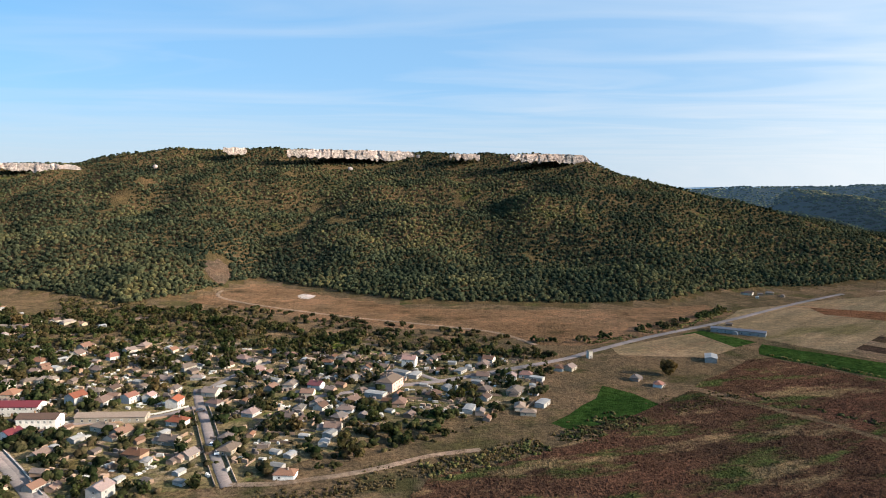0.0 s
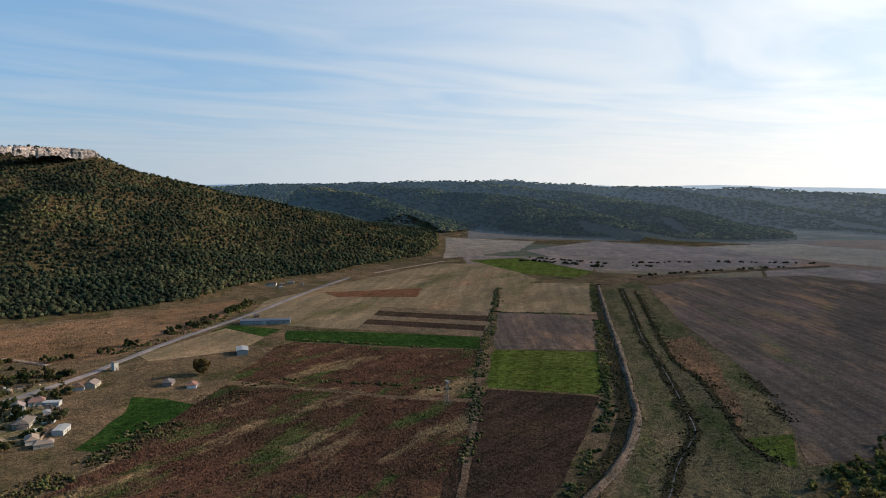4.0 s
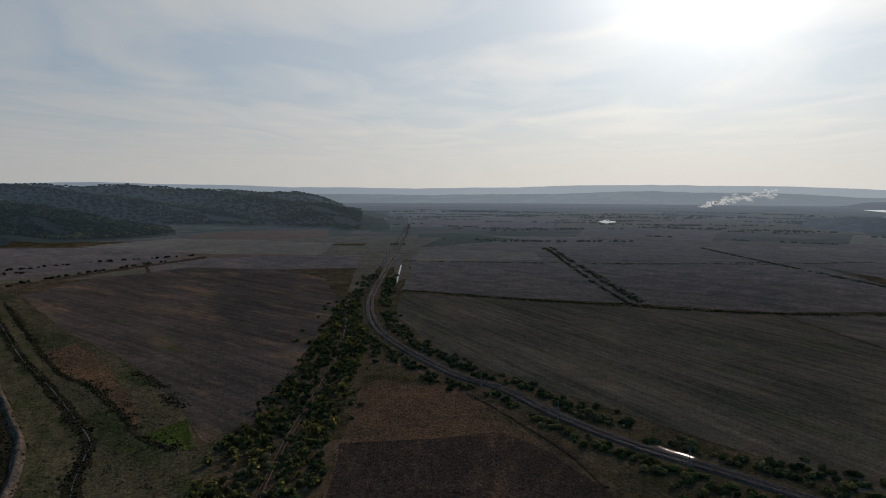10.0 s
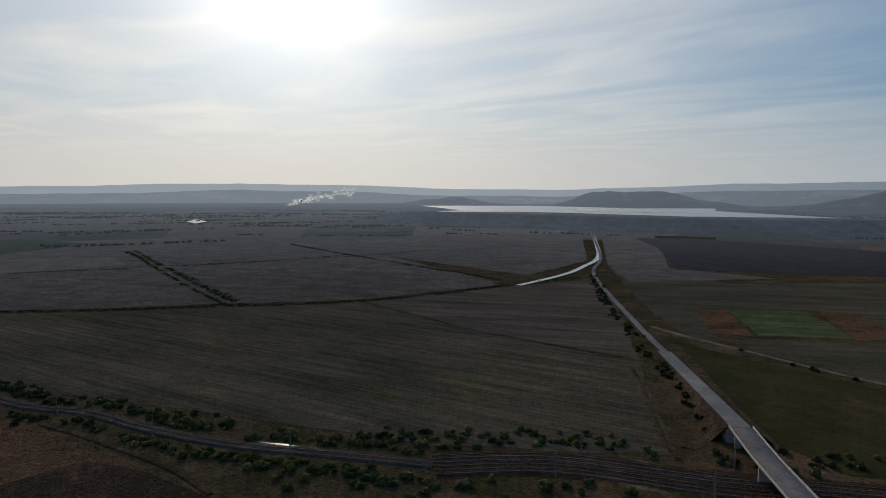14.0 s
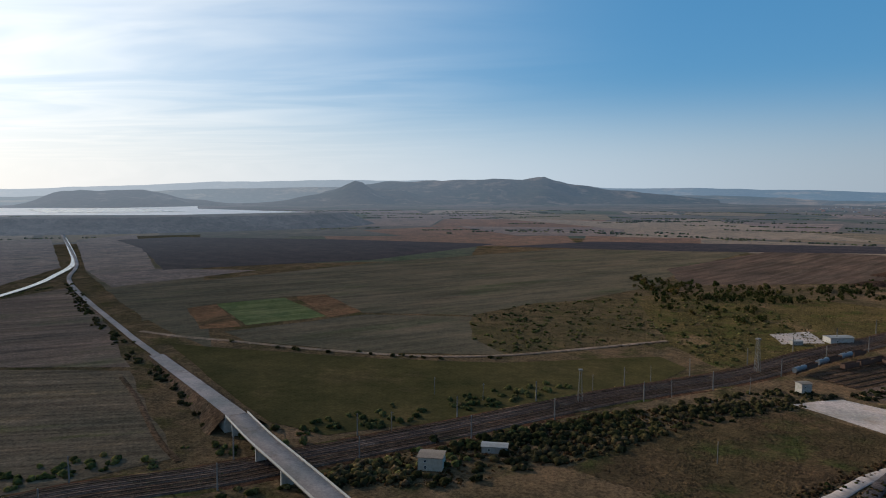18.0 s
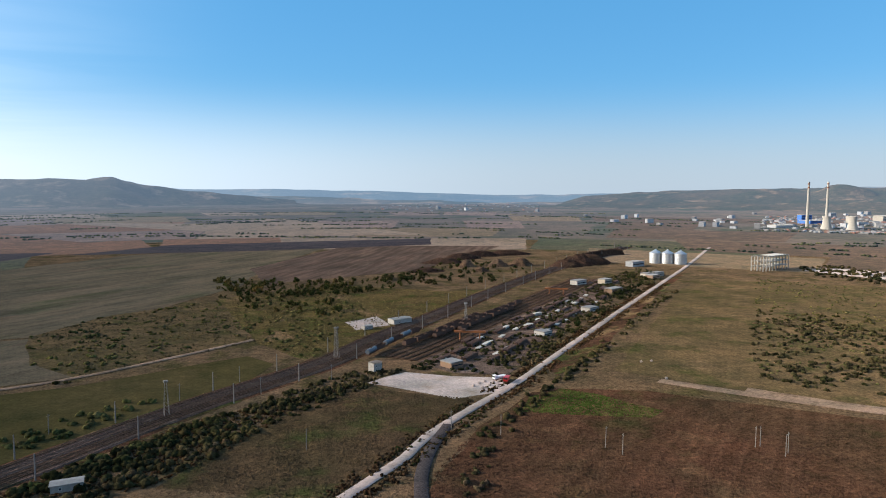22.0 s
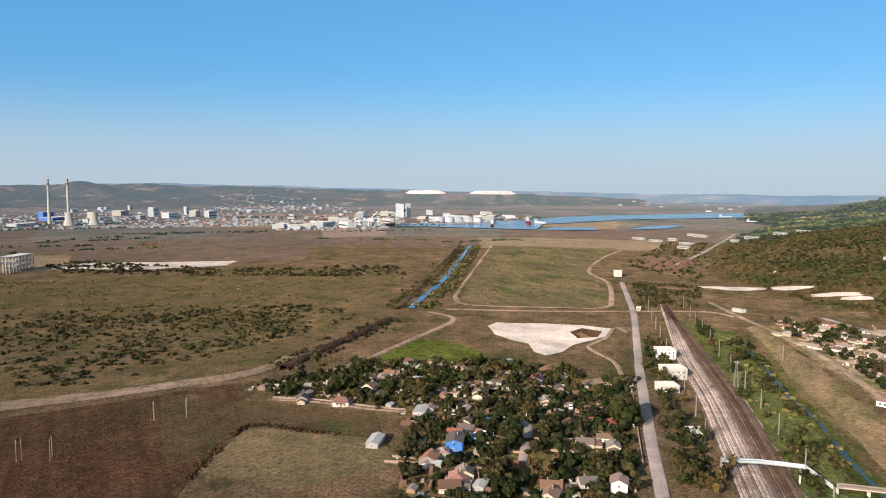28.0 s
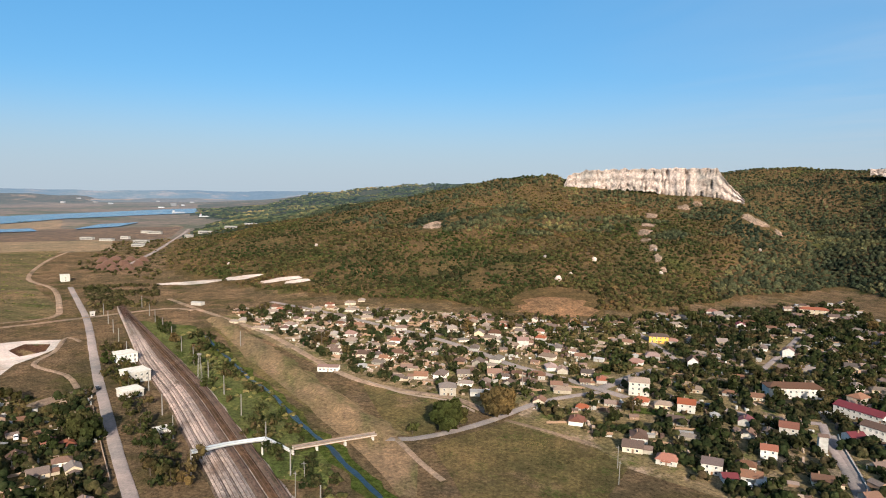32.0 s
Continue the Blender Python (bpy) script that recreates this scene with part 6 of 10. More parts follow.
# ---- bridges ----
def beam_bridge(name, label, pts, width, thick, pier_at, pier_w, rail_h, deck_mat="asphalt", beam_mat="concrete", deep=0.8):
    """A deck through (x, y, z) corners with parapets, resting on piers."""
    t = thing(name, label, "bridge")
    w = width / 2
    strip("deck", pts, [(-w, -thick), (-w, 0), (w, 0), (w, -thick), (-w, -thick)], deck_mat, parent=t, step=6)
    for s in (-1, 1):
        strip("parapet", pts, [(s * w - 0.12, 0), (s * w - 0.12, rail_h), (s * w + 0.12, rail_h), (s * w + 0.12, 0)], beam_mat, parent=t, step=6)
        strip("girder", pts, [(s * w * 0.6 - 0.3, -thick), (s * w * 0.6 - 0.3, -thick - deep), (s * w * 0.6 + 0.3, -thick - deep), (s * w * 0.6 + 0.3, -thick)], beam_mat, parent=t, step=6)
    line = curve_pts(pts, 2.0)
    for u in pier_at:
        i = min(len(line) - 2, int(u * (len(line) - 1)))
        c, d = line[i], (line[i + 1] - line[i])
        part("pier", box(c.x, c.y, -0.3, pier_w, width * 0.8, c.z - thick - 0.4, None, math.atan2(d.y, d.x)), "concrete", t)
    return t


RAMP = [(357.0, -366.1, 0.5), (290.9, -321.7, 0.5)] + [(218.0, -269.3, 3)] + [(170.1, -232.2, 6.5)]
strip("road_embankment", RAMP[1:], [(-13, -7), (-5, -0.1), (5, -0.1), (13, -7)], "bank", "grassy embankment of the bridge road", "embankment", jag=0.2)
strip("road", RAMP[1:], [(-4, 0), (4, 0)], "paleroad", "grey concrete road to the bridge", "road", z=0.06)
beam_bridge("road_bridge", "long grey concrete road bridge over the railway", [(170.1, -232.2, 6.5)] + [(144.5, -211.3, 7), (121.5, -194.5, 7), (100.5, -178.9, 7), (83.4, -166.1, 7), (70.4, -156.7, 7)], 9, 0.5, (0.08, 0.3, 0.5, 0.72), 0.9, 0.8, "paleroad")
abut = thing("bridge_abutment", "concrete abutment under the end of the road bridge", "abutment")
p_, q_ = Vector(RAMP[-1]), Vector(RAMP[-2])
part("abutment_wall", box(p_.x, p_.y, -0.3, 1.2, 9.5, 6.3, None, math.atan2(p_.y - q_.y, p_.x - q_.x)), "concrete", abut)
for s_ in (-1, 1):
    d_ = (p_ - q_).normalized()
    part("wing_wall", box(p_.x - d_.x * 4 + d_.y * s_ * 4.9, p_.y - d_.y * 4 - d_.x * s_ * 4.9, -0.3, 9, 0.6, 5.2, None, math.atan2(d_.y, d_.x)), "concrete", abut)
beam_bridge("footbridge", "pale steel footbridge over the station tracks", [(-250.2, 22.2, 6), (-252.9, 34.4, 6), (-252.7, 48.6, 6)], 1.9, 0.2, (0.04, 0.97), 0.5, 0.55, "concrete", "steel", 0.3)
steps = thing("footbridge_stairs", "sloping pale stair flight at the end of the footbridge", "stairs")
strip("flight", [(-252.6, 48.8, 5.8), (-252.2, 53.2, 3.0), (-251.6, 57.2, 0.3)], [(-0.95, -0.25), (-0.95, 0), (0.95, 0), (0.95, -0.25), (-0.95, -0.25)], "concrete", parent=steps, step=2)
for s_ in (-0.95, 0.95):
    strip("handrail", [(-252.6, 48.8, 6.6), (-252.2, 53.2, 3.8), (-251.6, 57.2, 1.1)], [(s_ - 0.05, -0.5), (s_ - 0.05, 0), (s_ + 0.05, 0), (s_ + 0.05, -0.5)], "steel", parent=steps, step=2)
beam_bridge("footbridge", "concrete footbridge with brown railings over the brook", [(-248.4, 57.7, 2.6), (-249.1, 75.7, 2.6), (-249.6, 90.9, 2.6)], 2.2, 0.3, (0.03, 0.35, 0.68, 0.97), 0.6, 0.6, "concrete", "brownwall", 0.3)

# ---- houses ----
def gable_roof(w, d, h, rise, over, thick, hip=0.0):
    """Two pitched slabs (or four, with hip) with eaves, of real thickness."""
    bm = bmesh.new()
    a, b = w / 2 + over, d / 2 + over
    drop = rise * over / (d / 2)
    r = a - hip
    top, low = [], []
    for dz, out in ((0.0, low), (thick, top)):
        z0 = h - drop + dz
        out += [bm.verts.new(v) for v in ((-a, -b, z0), (a, -b, z0), (a, b, z0), (-a, b, z0), (-r, 0, h + rise + dz), (r, 0, h + rise + dz))]
    for k, vs in ((0, low), (1, top)):
        fs = [(0, 1, 5, 4), (2, 3, 4, 5), (1, 2, 5), (3, 0, 4)] if hip else [(0, 1, 5, 4), (2, 3, 4, 5)]
        for f in fs:
            q = [vs[i] for i in f]
            bm.faces.new(q if k else q[::-1])
    rimv = [0, 1, 2, 3] if hip else [0, 1, 5, 2, 3, 4]
    for i, j in zip(rimv, rimv[1:] + rimv[:1]):
        bm.faces.new((low[i], low[j], top[j], top[i]))
    return bm


def walls(w, d, h, rise, hip):
    bm = bmesh.new()
    v = [bm.verts.new(p) for p in ((-w / 2, -d / 2, -0.4), (w / 2, -d / 2, -0.4), (w / 2, d / 2, -0.4), (-w / 2, d / 2, -0.4), (-w / 2, -d / 2, h), (w / 2, -d / 2, h), (w / 2, d / 2, h), (-w / 2, d / 2, h))]
    for f in ((0, 1, 5, 4), (2, 3, 7, 6)):
        bm.faces.new([v[i] for i in f])
    if hip:
        for f in ((1, 2, 6, 5), (3, 0, 4, 7)):
            bm.faces.new([v[i] for i in f])
    else:
        for f, x in (((1, 2, 6, 5), w / 2), ((3, 0, 4, 7), -w / 2)):
            g = bm.verts.new((x, 0, h + rise - 0.05))
            q = [v[i] for i in f]
            bm.faces.new((q[0], q[1], q[2], g, q[3]))
    return bm


def window_part(house, x, y, z, ww, wh, side):
    """A glazed window with frame and sill, set on the wall that side (0 front, 1 right, 2 back, 3 left) faces."""
    rot = (0, math.pi / 2, math.pi, -math.pi / 2)[side]
    key = (ww, wh)
    if key not in WINDOWS:
        bm = bmesh.new()
        xs, zs, panes = (-ww / 2, -ww / 2 + 0.1, -0.04, 0.04, ww / 2 - 0.1, ww / 2), (0, 0.1, wh - 0.1, wh), ((1, 1), (3, 1))
        v = [[bm.verts.new((x, -0.1, z)) for z in zs] for x in xs]
        for a in range(5):
            for b in range(3):
                q = [v[a][b], v[a + 1][b], v[a + 1][b + 1], v[a][b + 1]]
                if (a, b) in panes:
                    # the glass sits back in its frame
                    r = [bm.verts.new((c.co.x, -0.04, c.co.z)) for c in q]
                    for c in range(4):
                        bm.faces.new((q[c], q[(c + 1) % 4], r[(c + 1) % 4], r[c])).material_index = 1
                    bm.faces.new(r)
                else:
                    bm.faces.new(q).material_index = 1
        rim_ = [(a, 0) for a in range(6)] + [(5, b) for b in (1, 2, 3)] + [(a, 3) for a in (4, 3, 2, 1, 0)] + [(0, 2), (0, 1)]
        back = [bm.verts.new((v[a][b].co.x, 0.04, v[a][b].co.z)) for a, b in rim_]
        for c in range(len(rim_)):
            (a, b), (d, e) = rim_[c], rim_[(c + 1) % len(rim_)]
            bm.faces.new((v[a][b], back[c], back[(c + 1) % len(rim_)], v[d][e])).material_index = 1
        me = bpy.data.meshes.new("window")
        bm.to_mesh(me); bm.free()
        me.materials.append(M["glass"]); me.materials.append(M["frame"])
        WINDOWS[key] = me
    o = new("window", WINDOWS[key])
    o.parent, o.location = house, (x, y, z)
    o.rotation_euler[2] = rot


WINDOWS = {}


def house(name, label, w, d, h, rise, wall, roof, hip=0.0, storeys=1, chimneys=1, annex=0.0, porch=False, at=(0, 0, 0), rot=0.0, category="house", group="village houses", nwin=2, over=0.45, sparse=False):
    t = thing(name, label, category, at, rot, group)
    part("wall", walls(w, d, h, rise, hip), wall, t)
    part("roof", gable_roof(w, d, h, rise, over, 0.16, hip), roof, t)
    for k in range(chimneys):
        part("chimney", box((k - 0.4) * w * 0.4, d * 0.12, h + rise * 0.45, 0.6, 0.6, rise * 0.75 + 0.5), "brownwall", t)
    if sparse:
        nwin, porch, storeys = 1, False, 1
    for s in range(storeys):
        z = 0.9 + s * 2.8
        for k in range(nwin):
            x = (k + 0.5 - nwin / 2) * w / nwin * 0.9
            window_part(t, x, -d / 2, z, 1.2, 1.35, 0)
        if category not in ("shed", "outbuilding") and not sparse:
            window_part(t, 0.2 * w, d / 2, z, 1.2, 1.35, 2)
        if w > 8 and not sparse:
            window_part(t, w / 2, 0, z, 1.1, 1.35, 1)
    part("door", box(0.2, -d / 2 - 0.03, 0, 1.0, 0.1, 2.05), "door", t)
    if annex:
        part("annex", walls(annex, d * 0.7, h * 0.72, rise * 0.5, 0), wall, t, at=(w / 2 + annex / 2, 0, 0))
        part("annex_roof", gable_roof(annex, d * 0.7, h * 0.72, rise * 0.5, 0.3, 0.14), roof, t, at=(w / 2 + annex / 2 - 0.15, 0, 0))
    if porch:
        part("porch_roof", box(0, -d / 2 - 0.9, 2.5, w * 0.5, 1.8, 0.14), roof, t)
        for s in (-1, 1):
            part("post", box(s * w * 0.22, -d / 2 - 1.65, 0, 0.15, 0.15, 2.5), "frame", t)
    return t


# each kind of house is built once and then copied to its plots
KINDS = {}


def kind(key, **k):
    KINDS[key] = k


kind("a", label="low white house with a weathered clay-tile roof", w=11, d=8, h=3.2, rise=2.2, wall="whitewash", roof="tiles", hip=3.2)
kind("b", label="cream house with old clay tiles and an annex", w=9.5, d=8, h=3.0, rise=2.3, wall="cream", roof="tiles", annex=4.5)
kind("c", label="two-storey white house with a red tiled gable roof", w=9.5, d=8.5, h=5.8, rise=2.2, wall="whitewash", roof="redtiles", storeys=2)
kind("d", label="bare-brick house under old clay tiles", w=10, d=7.5, h=3.0, rise=2.0, wall="brownwall", roof="tiles", hip=2.8, porch=True)
kind("e", label="low cream house with a pale weathered roof", w=12, d=8, h=3.0, rise=1.8, wall="cream", roof="paleroof", hip=3.0)
kind("f", label="white house with a dark red sheet roof", w=9, d=8, h=3.4, rise=2.0, wall="whitewash", roof="crimson")
kind("g", label="grey block shed with a sheet-metal roof", w=7, d=5, h=2.4, rise=0.7, wall="greywall", roof="sheetroof", chimneys=0, nwin=1, category="shed", group="garden sheds", name="shed", over=0.25)
kind("h", label="brick outbuilding with a clay-tile roof", w=6.5, d=5, h=2.3, rise=1.2, wall="brownwall", roof="tiles", chimneys=0, nwin=1, category="outbuilding", group="outbuildings", name="outbuilding", over=0.25)
kind("i", label="two-storey cream house with an old hipped tile roof", w=10, d=9, h=5.6, rise=2.2, wall="cream", roof="tiles", hip=3.6, storeys=2)
kind("j", label="white house with bright red tiles and a porch", w=10, d=8, h=3.1, rise=2.2, wall="whitewash", roof="redtiles", hip=3.0, porch=True)
kind("k", label="pale workshop with a flat sheet roof", w=13, d=7, h=3.2, rise=0.5, wall="greywall", roof="sheetroof", chimneys=0, category="workshop", group="workshops", name="workshop", over=0.2)
BUILT = {}
rng_h = random.Random(7)
HOUSE_SPOTS = []


def plots(rows, heading, spread=14.0):
    """Houses on their plots: place and kind; heading is the street's."""
    for (x, y), key in rows:
        rot = heading + rng_h.choice((0, 0, 0, 90, 90, 180)) + rng_h.uniform(-spread, spread)
        m = pose(x, y, 0, 0, 0, rot)
        size = rng_h.uniform(0.52, 0.8)
        far = math.hypot(x, y) > 430
        k = dict(KINDS[key], sparse=far)
        key = key + "far" * far
        if key not in BUILT:
            BUILT[key] = house(k.pop("name", "house"), at=(x, y, 0), rot=rot, **k)
            BUILT[key].scale = (0.75, 0.75, 0.75)
        else:
            copy_thing(BUILT[key], m).scale = (size, size, size * rng_h.uniform(0.9, 1.05))
        HOUSE_SPOTS.append((x, y, 6.5))


def spots(pts, keys):
    return list(zip(pts, keys))


# village under the long hill
plots(spots([(-199.6, 311.7), (-167.2, 307.4), (-155.2, 307.6), (-144.4, 311.2), (-136.0, 313.1), (-121.1, 305.1), (-110.7, 281.4), (-157.5, 266.7), (-138.0, 274.1), (-128.1, 267.9), (-170.2, 264.6), (-142.8, 261.5), (-147.3, 244.5), (-138.7, 229.7), (-133.8, 218.2), (-127.4, 218.3), (-109.6, 213.6), (-112.8, 246.1), (-106.4, 240.0)], "icacccjaebfgbhbhcdg"), 80)
plots(spots([(-95.5, 243.3), (-93.2, 246.5), (-99.3, 224.4), (-85.4, 264.9), (-80.3, 252.2), (-83.4, 294.2), (-66.3, 289.3), (-63.9, 301.5), (-53.8, 229.7), (-110.2, 322.4), (-103.8, 307.1), (-126.5, 349.3), (-130.5, 329.3), (-148.5, 332.7), (-160.5, 328.6), (-167.3, 322.9), (-199.5, 341.3), (-225.0, 377.6), (-218.7, 414.2)], "hbhdejbeabjaaebeeab"), 75)
plots(spots([(-189.8, 390.0), (-187.5, 406.4), (-172.6, 387.8), (-290.7, 476.6), (-282.4, 497.3), (-269.9, 489.4), (-257.8, 485.7), (-240.0, 478.3), (-118.2, 374.2), (-114.0, 386.8), (-105.8, 380.7), (-99.5, 363.0), (-92.9, 360.9), (-106.7, 408.7), (-99.9, 408.8), (-88.4, 395.3), (-84.2, 332.2), (-64.4, 323.4), (-57.5, 308.1)], "jbdjbebgbjbjhhgjbbb"), 70)
plots(spots([(-54.6, 303.3), (-42.7, 298.8), (-41.9, 311.7), (-34.5, 292.9), (-26.6, 343.4), (-31.6, 321.4), (-20.9, 321.7), (-14.2, 356.3), (-18.3, 379.2), (-22.5, 397.1), (-5.7, 389.6), (-0.9, 397.7), (9.9, 365.8), (26.9, 390.5), (35.8, 348.9), (44.2, 357.7), (49.5, 352.4), (21.6, 355.0), (21.0, 330.8)], "babhikbkcdbdkbcjkbd"), 70)
plots(spots([(-21.9, 360.5), (-9.2, 339.8), (-39.3, 329.5), (-62.4, 334.6), (-54.5, 329.1), (-46.0, 349.1), (-64.7, 381.8), (-53.5, 382.0), (-23.2, 299.2), (12.2, 301.5), (17.0, 297.7), (19.5, 289.6), (35.4, 305.1), (38.3, 297.4), (46.4, 310.3), (64.7, 372.9), (70.3, 373.1), (-44.4, 289.8), (-60.5, 285.2)], "kgdfheadgkhheekabdh"), 70)
plots(spots([(101.5, 353.7), (109.8, 342.5), (-33.2, 277.4), (-58.5, 236.8), (-97.3, 241.2), (-146.8, 251.0), (-153.6, 275.2), (-111.8, 269.4), (-247.6, 410.5), (-244.4, 383.3), (-215.9, 384.1), (-153.5, 350.7), (-139.2, 367.8), (-109.1, 331.7), (-98.1, 331.9), (-41.1, 370.3), (-32.3, 376.4), (2.2, 334.2)], "djhghghghhgheghbhg"), 70)
# village under the bluff
plots(spots([(-600.3, 61.4), (-548.0, 118.0), (-510.5, 77.1), (-512.4, 83.5), (-482.1, 88.0), (-476.0, 92.6), (-482.5, 101.8), (-515.6, 103.8), (-536.7, 144.9), (-499.6, 141.4), (-454.6, 142.6), (-495.5, 151.1), (-551.6, 178.1), (-561.5, 191.5), (-487.2, 170.6), (-472.1, 178.5), (-475.6, 198.1), (-439.2, 178.7)], "kjeeebbeeebaeeebea"), 60)
plots(spots([(-399.0, 143.4), (-397.7, 154.2), (-351.4, 119.8), (-359.0, 132.4), (-341.5, 142.3), (-323.1, 142.7), (-309.5, 147.7), (-292.6, 143.3), (-320.8, 153.1), (-318.9, 165.5), (-371.0, 171.2), (-381.5, 183.8), (-390.7, 202.4), (-367.2, 198.1), (-425.2, 211.3), (-446.7, 238.3), (-424.4, 237.9), (-397.5, 229.5)], "eekebbbiabebeaebea"), 60)
plots(spots([(-428.4, 254.3), (-364.6, 222.9), (-364.4, 231.1), (-300.2, 168.8), (-305.7, 182.0), (-307.4, 191.7), (-284.6, 157.0), (-312.3, 180.7), (-398.4, 250.1), (-393.0, 262.7), (-341.2, 232.5), (-367.0, 236.9), (-347.0, 244.7), (-309.6, 214.9), (-302.3, 217.3), (-291.4, 188.6), (-298.5, 198.4), (-281.4, 199.0)], "becaabkbbjjbajbaab"), 55)
plots(spots([(-272.3, 196.0), (-292.1, 226.5), (-279.7, 215.2), (-278.7, 225.2), (-261.9, 175.9), (-247.1, 189.0), (-245.5, 183.1), (-232.8, 175.3), (-246.4, 204.5), (-242.5, 219.4), (-299.3, 265.6), (-305.5, 283.8), (-332.4, 325.0), (-329.7, 339.5), (-290.0, 305.9), (-291.6, 318.9), (-390.8, 428.3), (-378.6, 427.1)], "ebbjbjhjbjjjjbaabe"), 50)
plots(spots([(-399.8, 431.8), (-393.4, 392.3), (-351.6, 408.4), (-355.1, 421.2), (-335.5, 421.0), (-336.8, 443.2), (-321.6, 429.3), (-305.2, 421.9), (-330.2, 458.7), (-346.2, 503.6), (-360.6, 531.2), (-276.8, 363.2), (-295.3, 363.8), (-257.5, 333.8), (-247.7, 341.6), (-269.7, 386.5), (-271.4, 396.7), (-285.4, 442.2)], "jefbbjbjbbbcabbhbc"), 45)
plots(spots([(-285.9, 466.8), (-293.6, 466.8), (-197.3, 306.8), (-208.2, 340.6), (-235.3, 267.9), (-225.9, 230.9), (-215.4, 214.1), (-201.9, 240.8), (-196.5, 229.6), (-190.4, 229.1), (-190.3, 240.3), (-185.1, 245.5), (-172.7, 218.8), (-171.6, 188.8), (-184.4, 179.9), (-207.5, 192.8), (-199.0, 176.7), (-206.4, 186.0)], "jbbeacbfhbacccjgbah"), 45)
plots(spots([(-163.6, 188.2), (-161.0, 196.1), (-168.7, 202.3), (-155.6, 195.1), (-148.4, 215.2), (-356.3, 303.3), (-348.9, 278.8), (-389.1, 374.0), (-319.8, 388.0), (-302.4, 347.3), (-285.2, 386.9), (-262.6, 254.0), (-313.9, 251.2), (-364.3, 263.4), (-337.6, 197.0), (-276.7, 336.6), (-255.1, 386.0), (-263.7, 291.0)], "fbakbheghgehgheghg"), 45)
# village by the station
plots(spots([(-279.7, -157.7), (-280.2, -137.6), (-288.3, -159.5), (-322.4, -140.5), (-306.3, -135.0), (-324.8, -136.7), (-333.2, -135.4), (-358.5, -133.6), (-351.1, -99.9), (-347.9, -68.3), (-346.5, -59.2), (-350.7, -73.4), (-311.7, -49.1), (-285.4, -96.9), (-279.8, -99.0), (-274.2, -76.6), (-264.4, -73.9), (-255.1, -75.9)], "bjhbbebabjfbbbkbbc"), 10)
plots(spots([(-238.2, -75.3), (-231.0, -78.4), (-227.8, -75.1), (-221.8, -62.4), (-216.6, -63.4), (-210.3, -64.4), (-214.8, -55.0), (-325.9, -41.9), (-295.0, -25.7), (-290.1, -18.2), (-264.1, -26.0), (-272.7, -19.1), (-264.6, -15.3), (-228.3, -21.2), (-310.8, -38.6), (-304.4, -32.8), (-299.1, -127.4), (-285.0, -115.8)], "jbgbjbggjjbabbhhhg"), 10)
plots(spots([(-228.0, -11.0), (-336.0, -77.6), (-314.7, -81.0), (-249.6, -17.3), (-297.8, -40.6), (-205.7, -75.7)], "chbhgh"), 0, 4)


plots(spots([(291.3, 649.6), (300.6, 646.5), (313.2, 654.0), (317.4, 637.1), (290.2, 629.4), (197.9, 486.7), (210.4, 499.2), (202.9, 469.7)], "bhehgghg"), 60)


def single(name, label, at, rot, **k):
    HOUSE_SPOTS.append((at[0], at[1], max(k["w"], k["d"]) * 0.5))
    t = house(name, label, at=(*at, 0), rot=rot, group="", **k)
    t.scale = (0.8, 0.8, 0.8)
    return t


single("village_school", "long white building with a dark red sheet roof", (-185.8, 293.6), 2, w=27, d=10, h=5.5, rise=2.0, wall="whitewash", roof="crimson", storeys=2, nwin=8, chimneys=1, category="school")
single("town_hall", "white two-storey building with a clay-tile roof", (-165.7, 276.9), 2, w=20, d=9, h=6, rise=1.8, wall="whitewash", roof="tiles", storeys=2, nwin=6, category="public building")
single("long_shed", "long pale shed with a grey roof beside the street", (-140.1, 285.7), 4, w=36, d=8, h=3.4, rise=1.4, wall="cream", roof="paleroof", nwin=8, chimneys=0, category="shed")
single("school", "long white school with a brown hipped roof", (-221.4, 294.9), 60, w=32, d=11, h=6.5, rise=2.4, wall="whitewash", roof="tiles", hip=5, storeys=2, nwin=9, chimneys=2, category="school")
single("apartment_block", "small cream apartment block", (-255.5, 229.2), 50, w=12, d=11, h=8.5, rise=1.8, wall="cream", roof="paleroof", hip=4, storeys=3, nwin=3, category="apartment block")
single("yellow_house", "bright yellow house with a tiled roof", (-338.6, 318.9), 50, w=15, d=9, h=5.5, rise=1.8, wall="yellowwall", roof="tiles", hip=3, storeys=2, nwin=4, category="house")
single("chapel", "small white chapel with a red roof", (-282.5, 291.7), 140, w=9, d=7, h=5, rise=3, wall="whitewash", roof="tiles", nwin=2, chimneys=0, category="chapel")
single("large_house", "long building with an orange tiled roof on the hill edge", (-367.2, 509.2), 40, w=26, d=10, h=5, rise=2, wall="cream", roof="redtiles", hip=4, storeys=2, nwin=5, category="building")
single("shop", "low white shop with a red sheet roof", (-357.4, 103.1), 60, w=14, d=7, h=3.2, rise=0.8, wall="whitewash", roof="redtiles", nwin=5, chimneys=0, category="shop")
single("pink_house", "large pink two-storey house with a hipped roof", (-26.0, 335.5), 70, w=17, d=11, h=6.2, rise=2.2, wall="pinkwall", roof="paleroof", hip=4, storeys=2, nwin=4, category="house")
single("blue_house", "two-storey house with bright blue walls", (-246.5, -73.3), 12, w=12, d=8, h=5, rise=1.4, wall="bluepaint", roof="tiles", storeys=2, nwin=4, category="house")
single("greenhouse_shed", "grey corrugated shed at the field edge", (-240.6, -104.0), 8, w=13, d=6, h=2.6, rise=1.0, wall="greywall", roof="sheetroof", nwin=2, chimneys=0, category="shed")
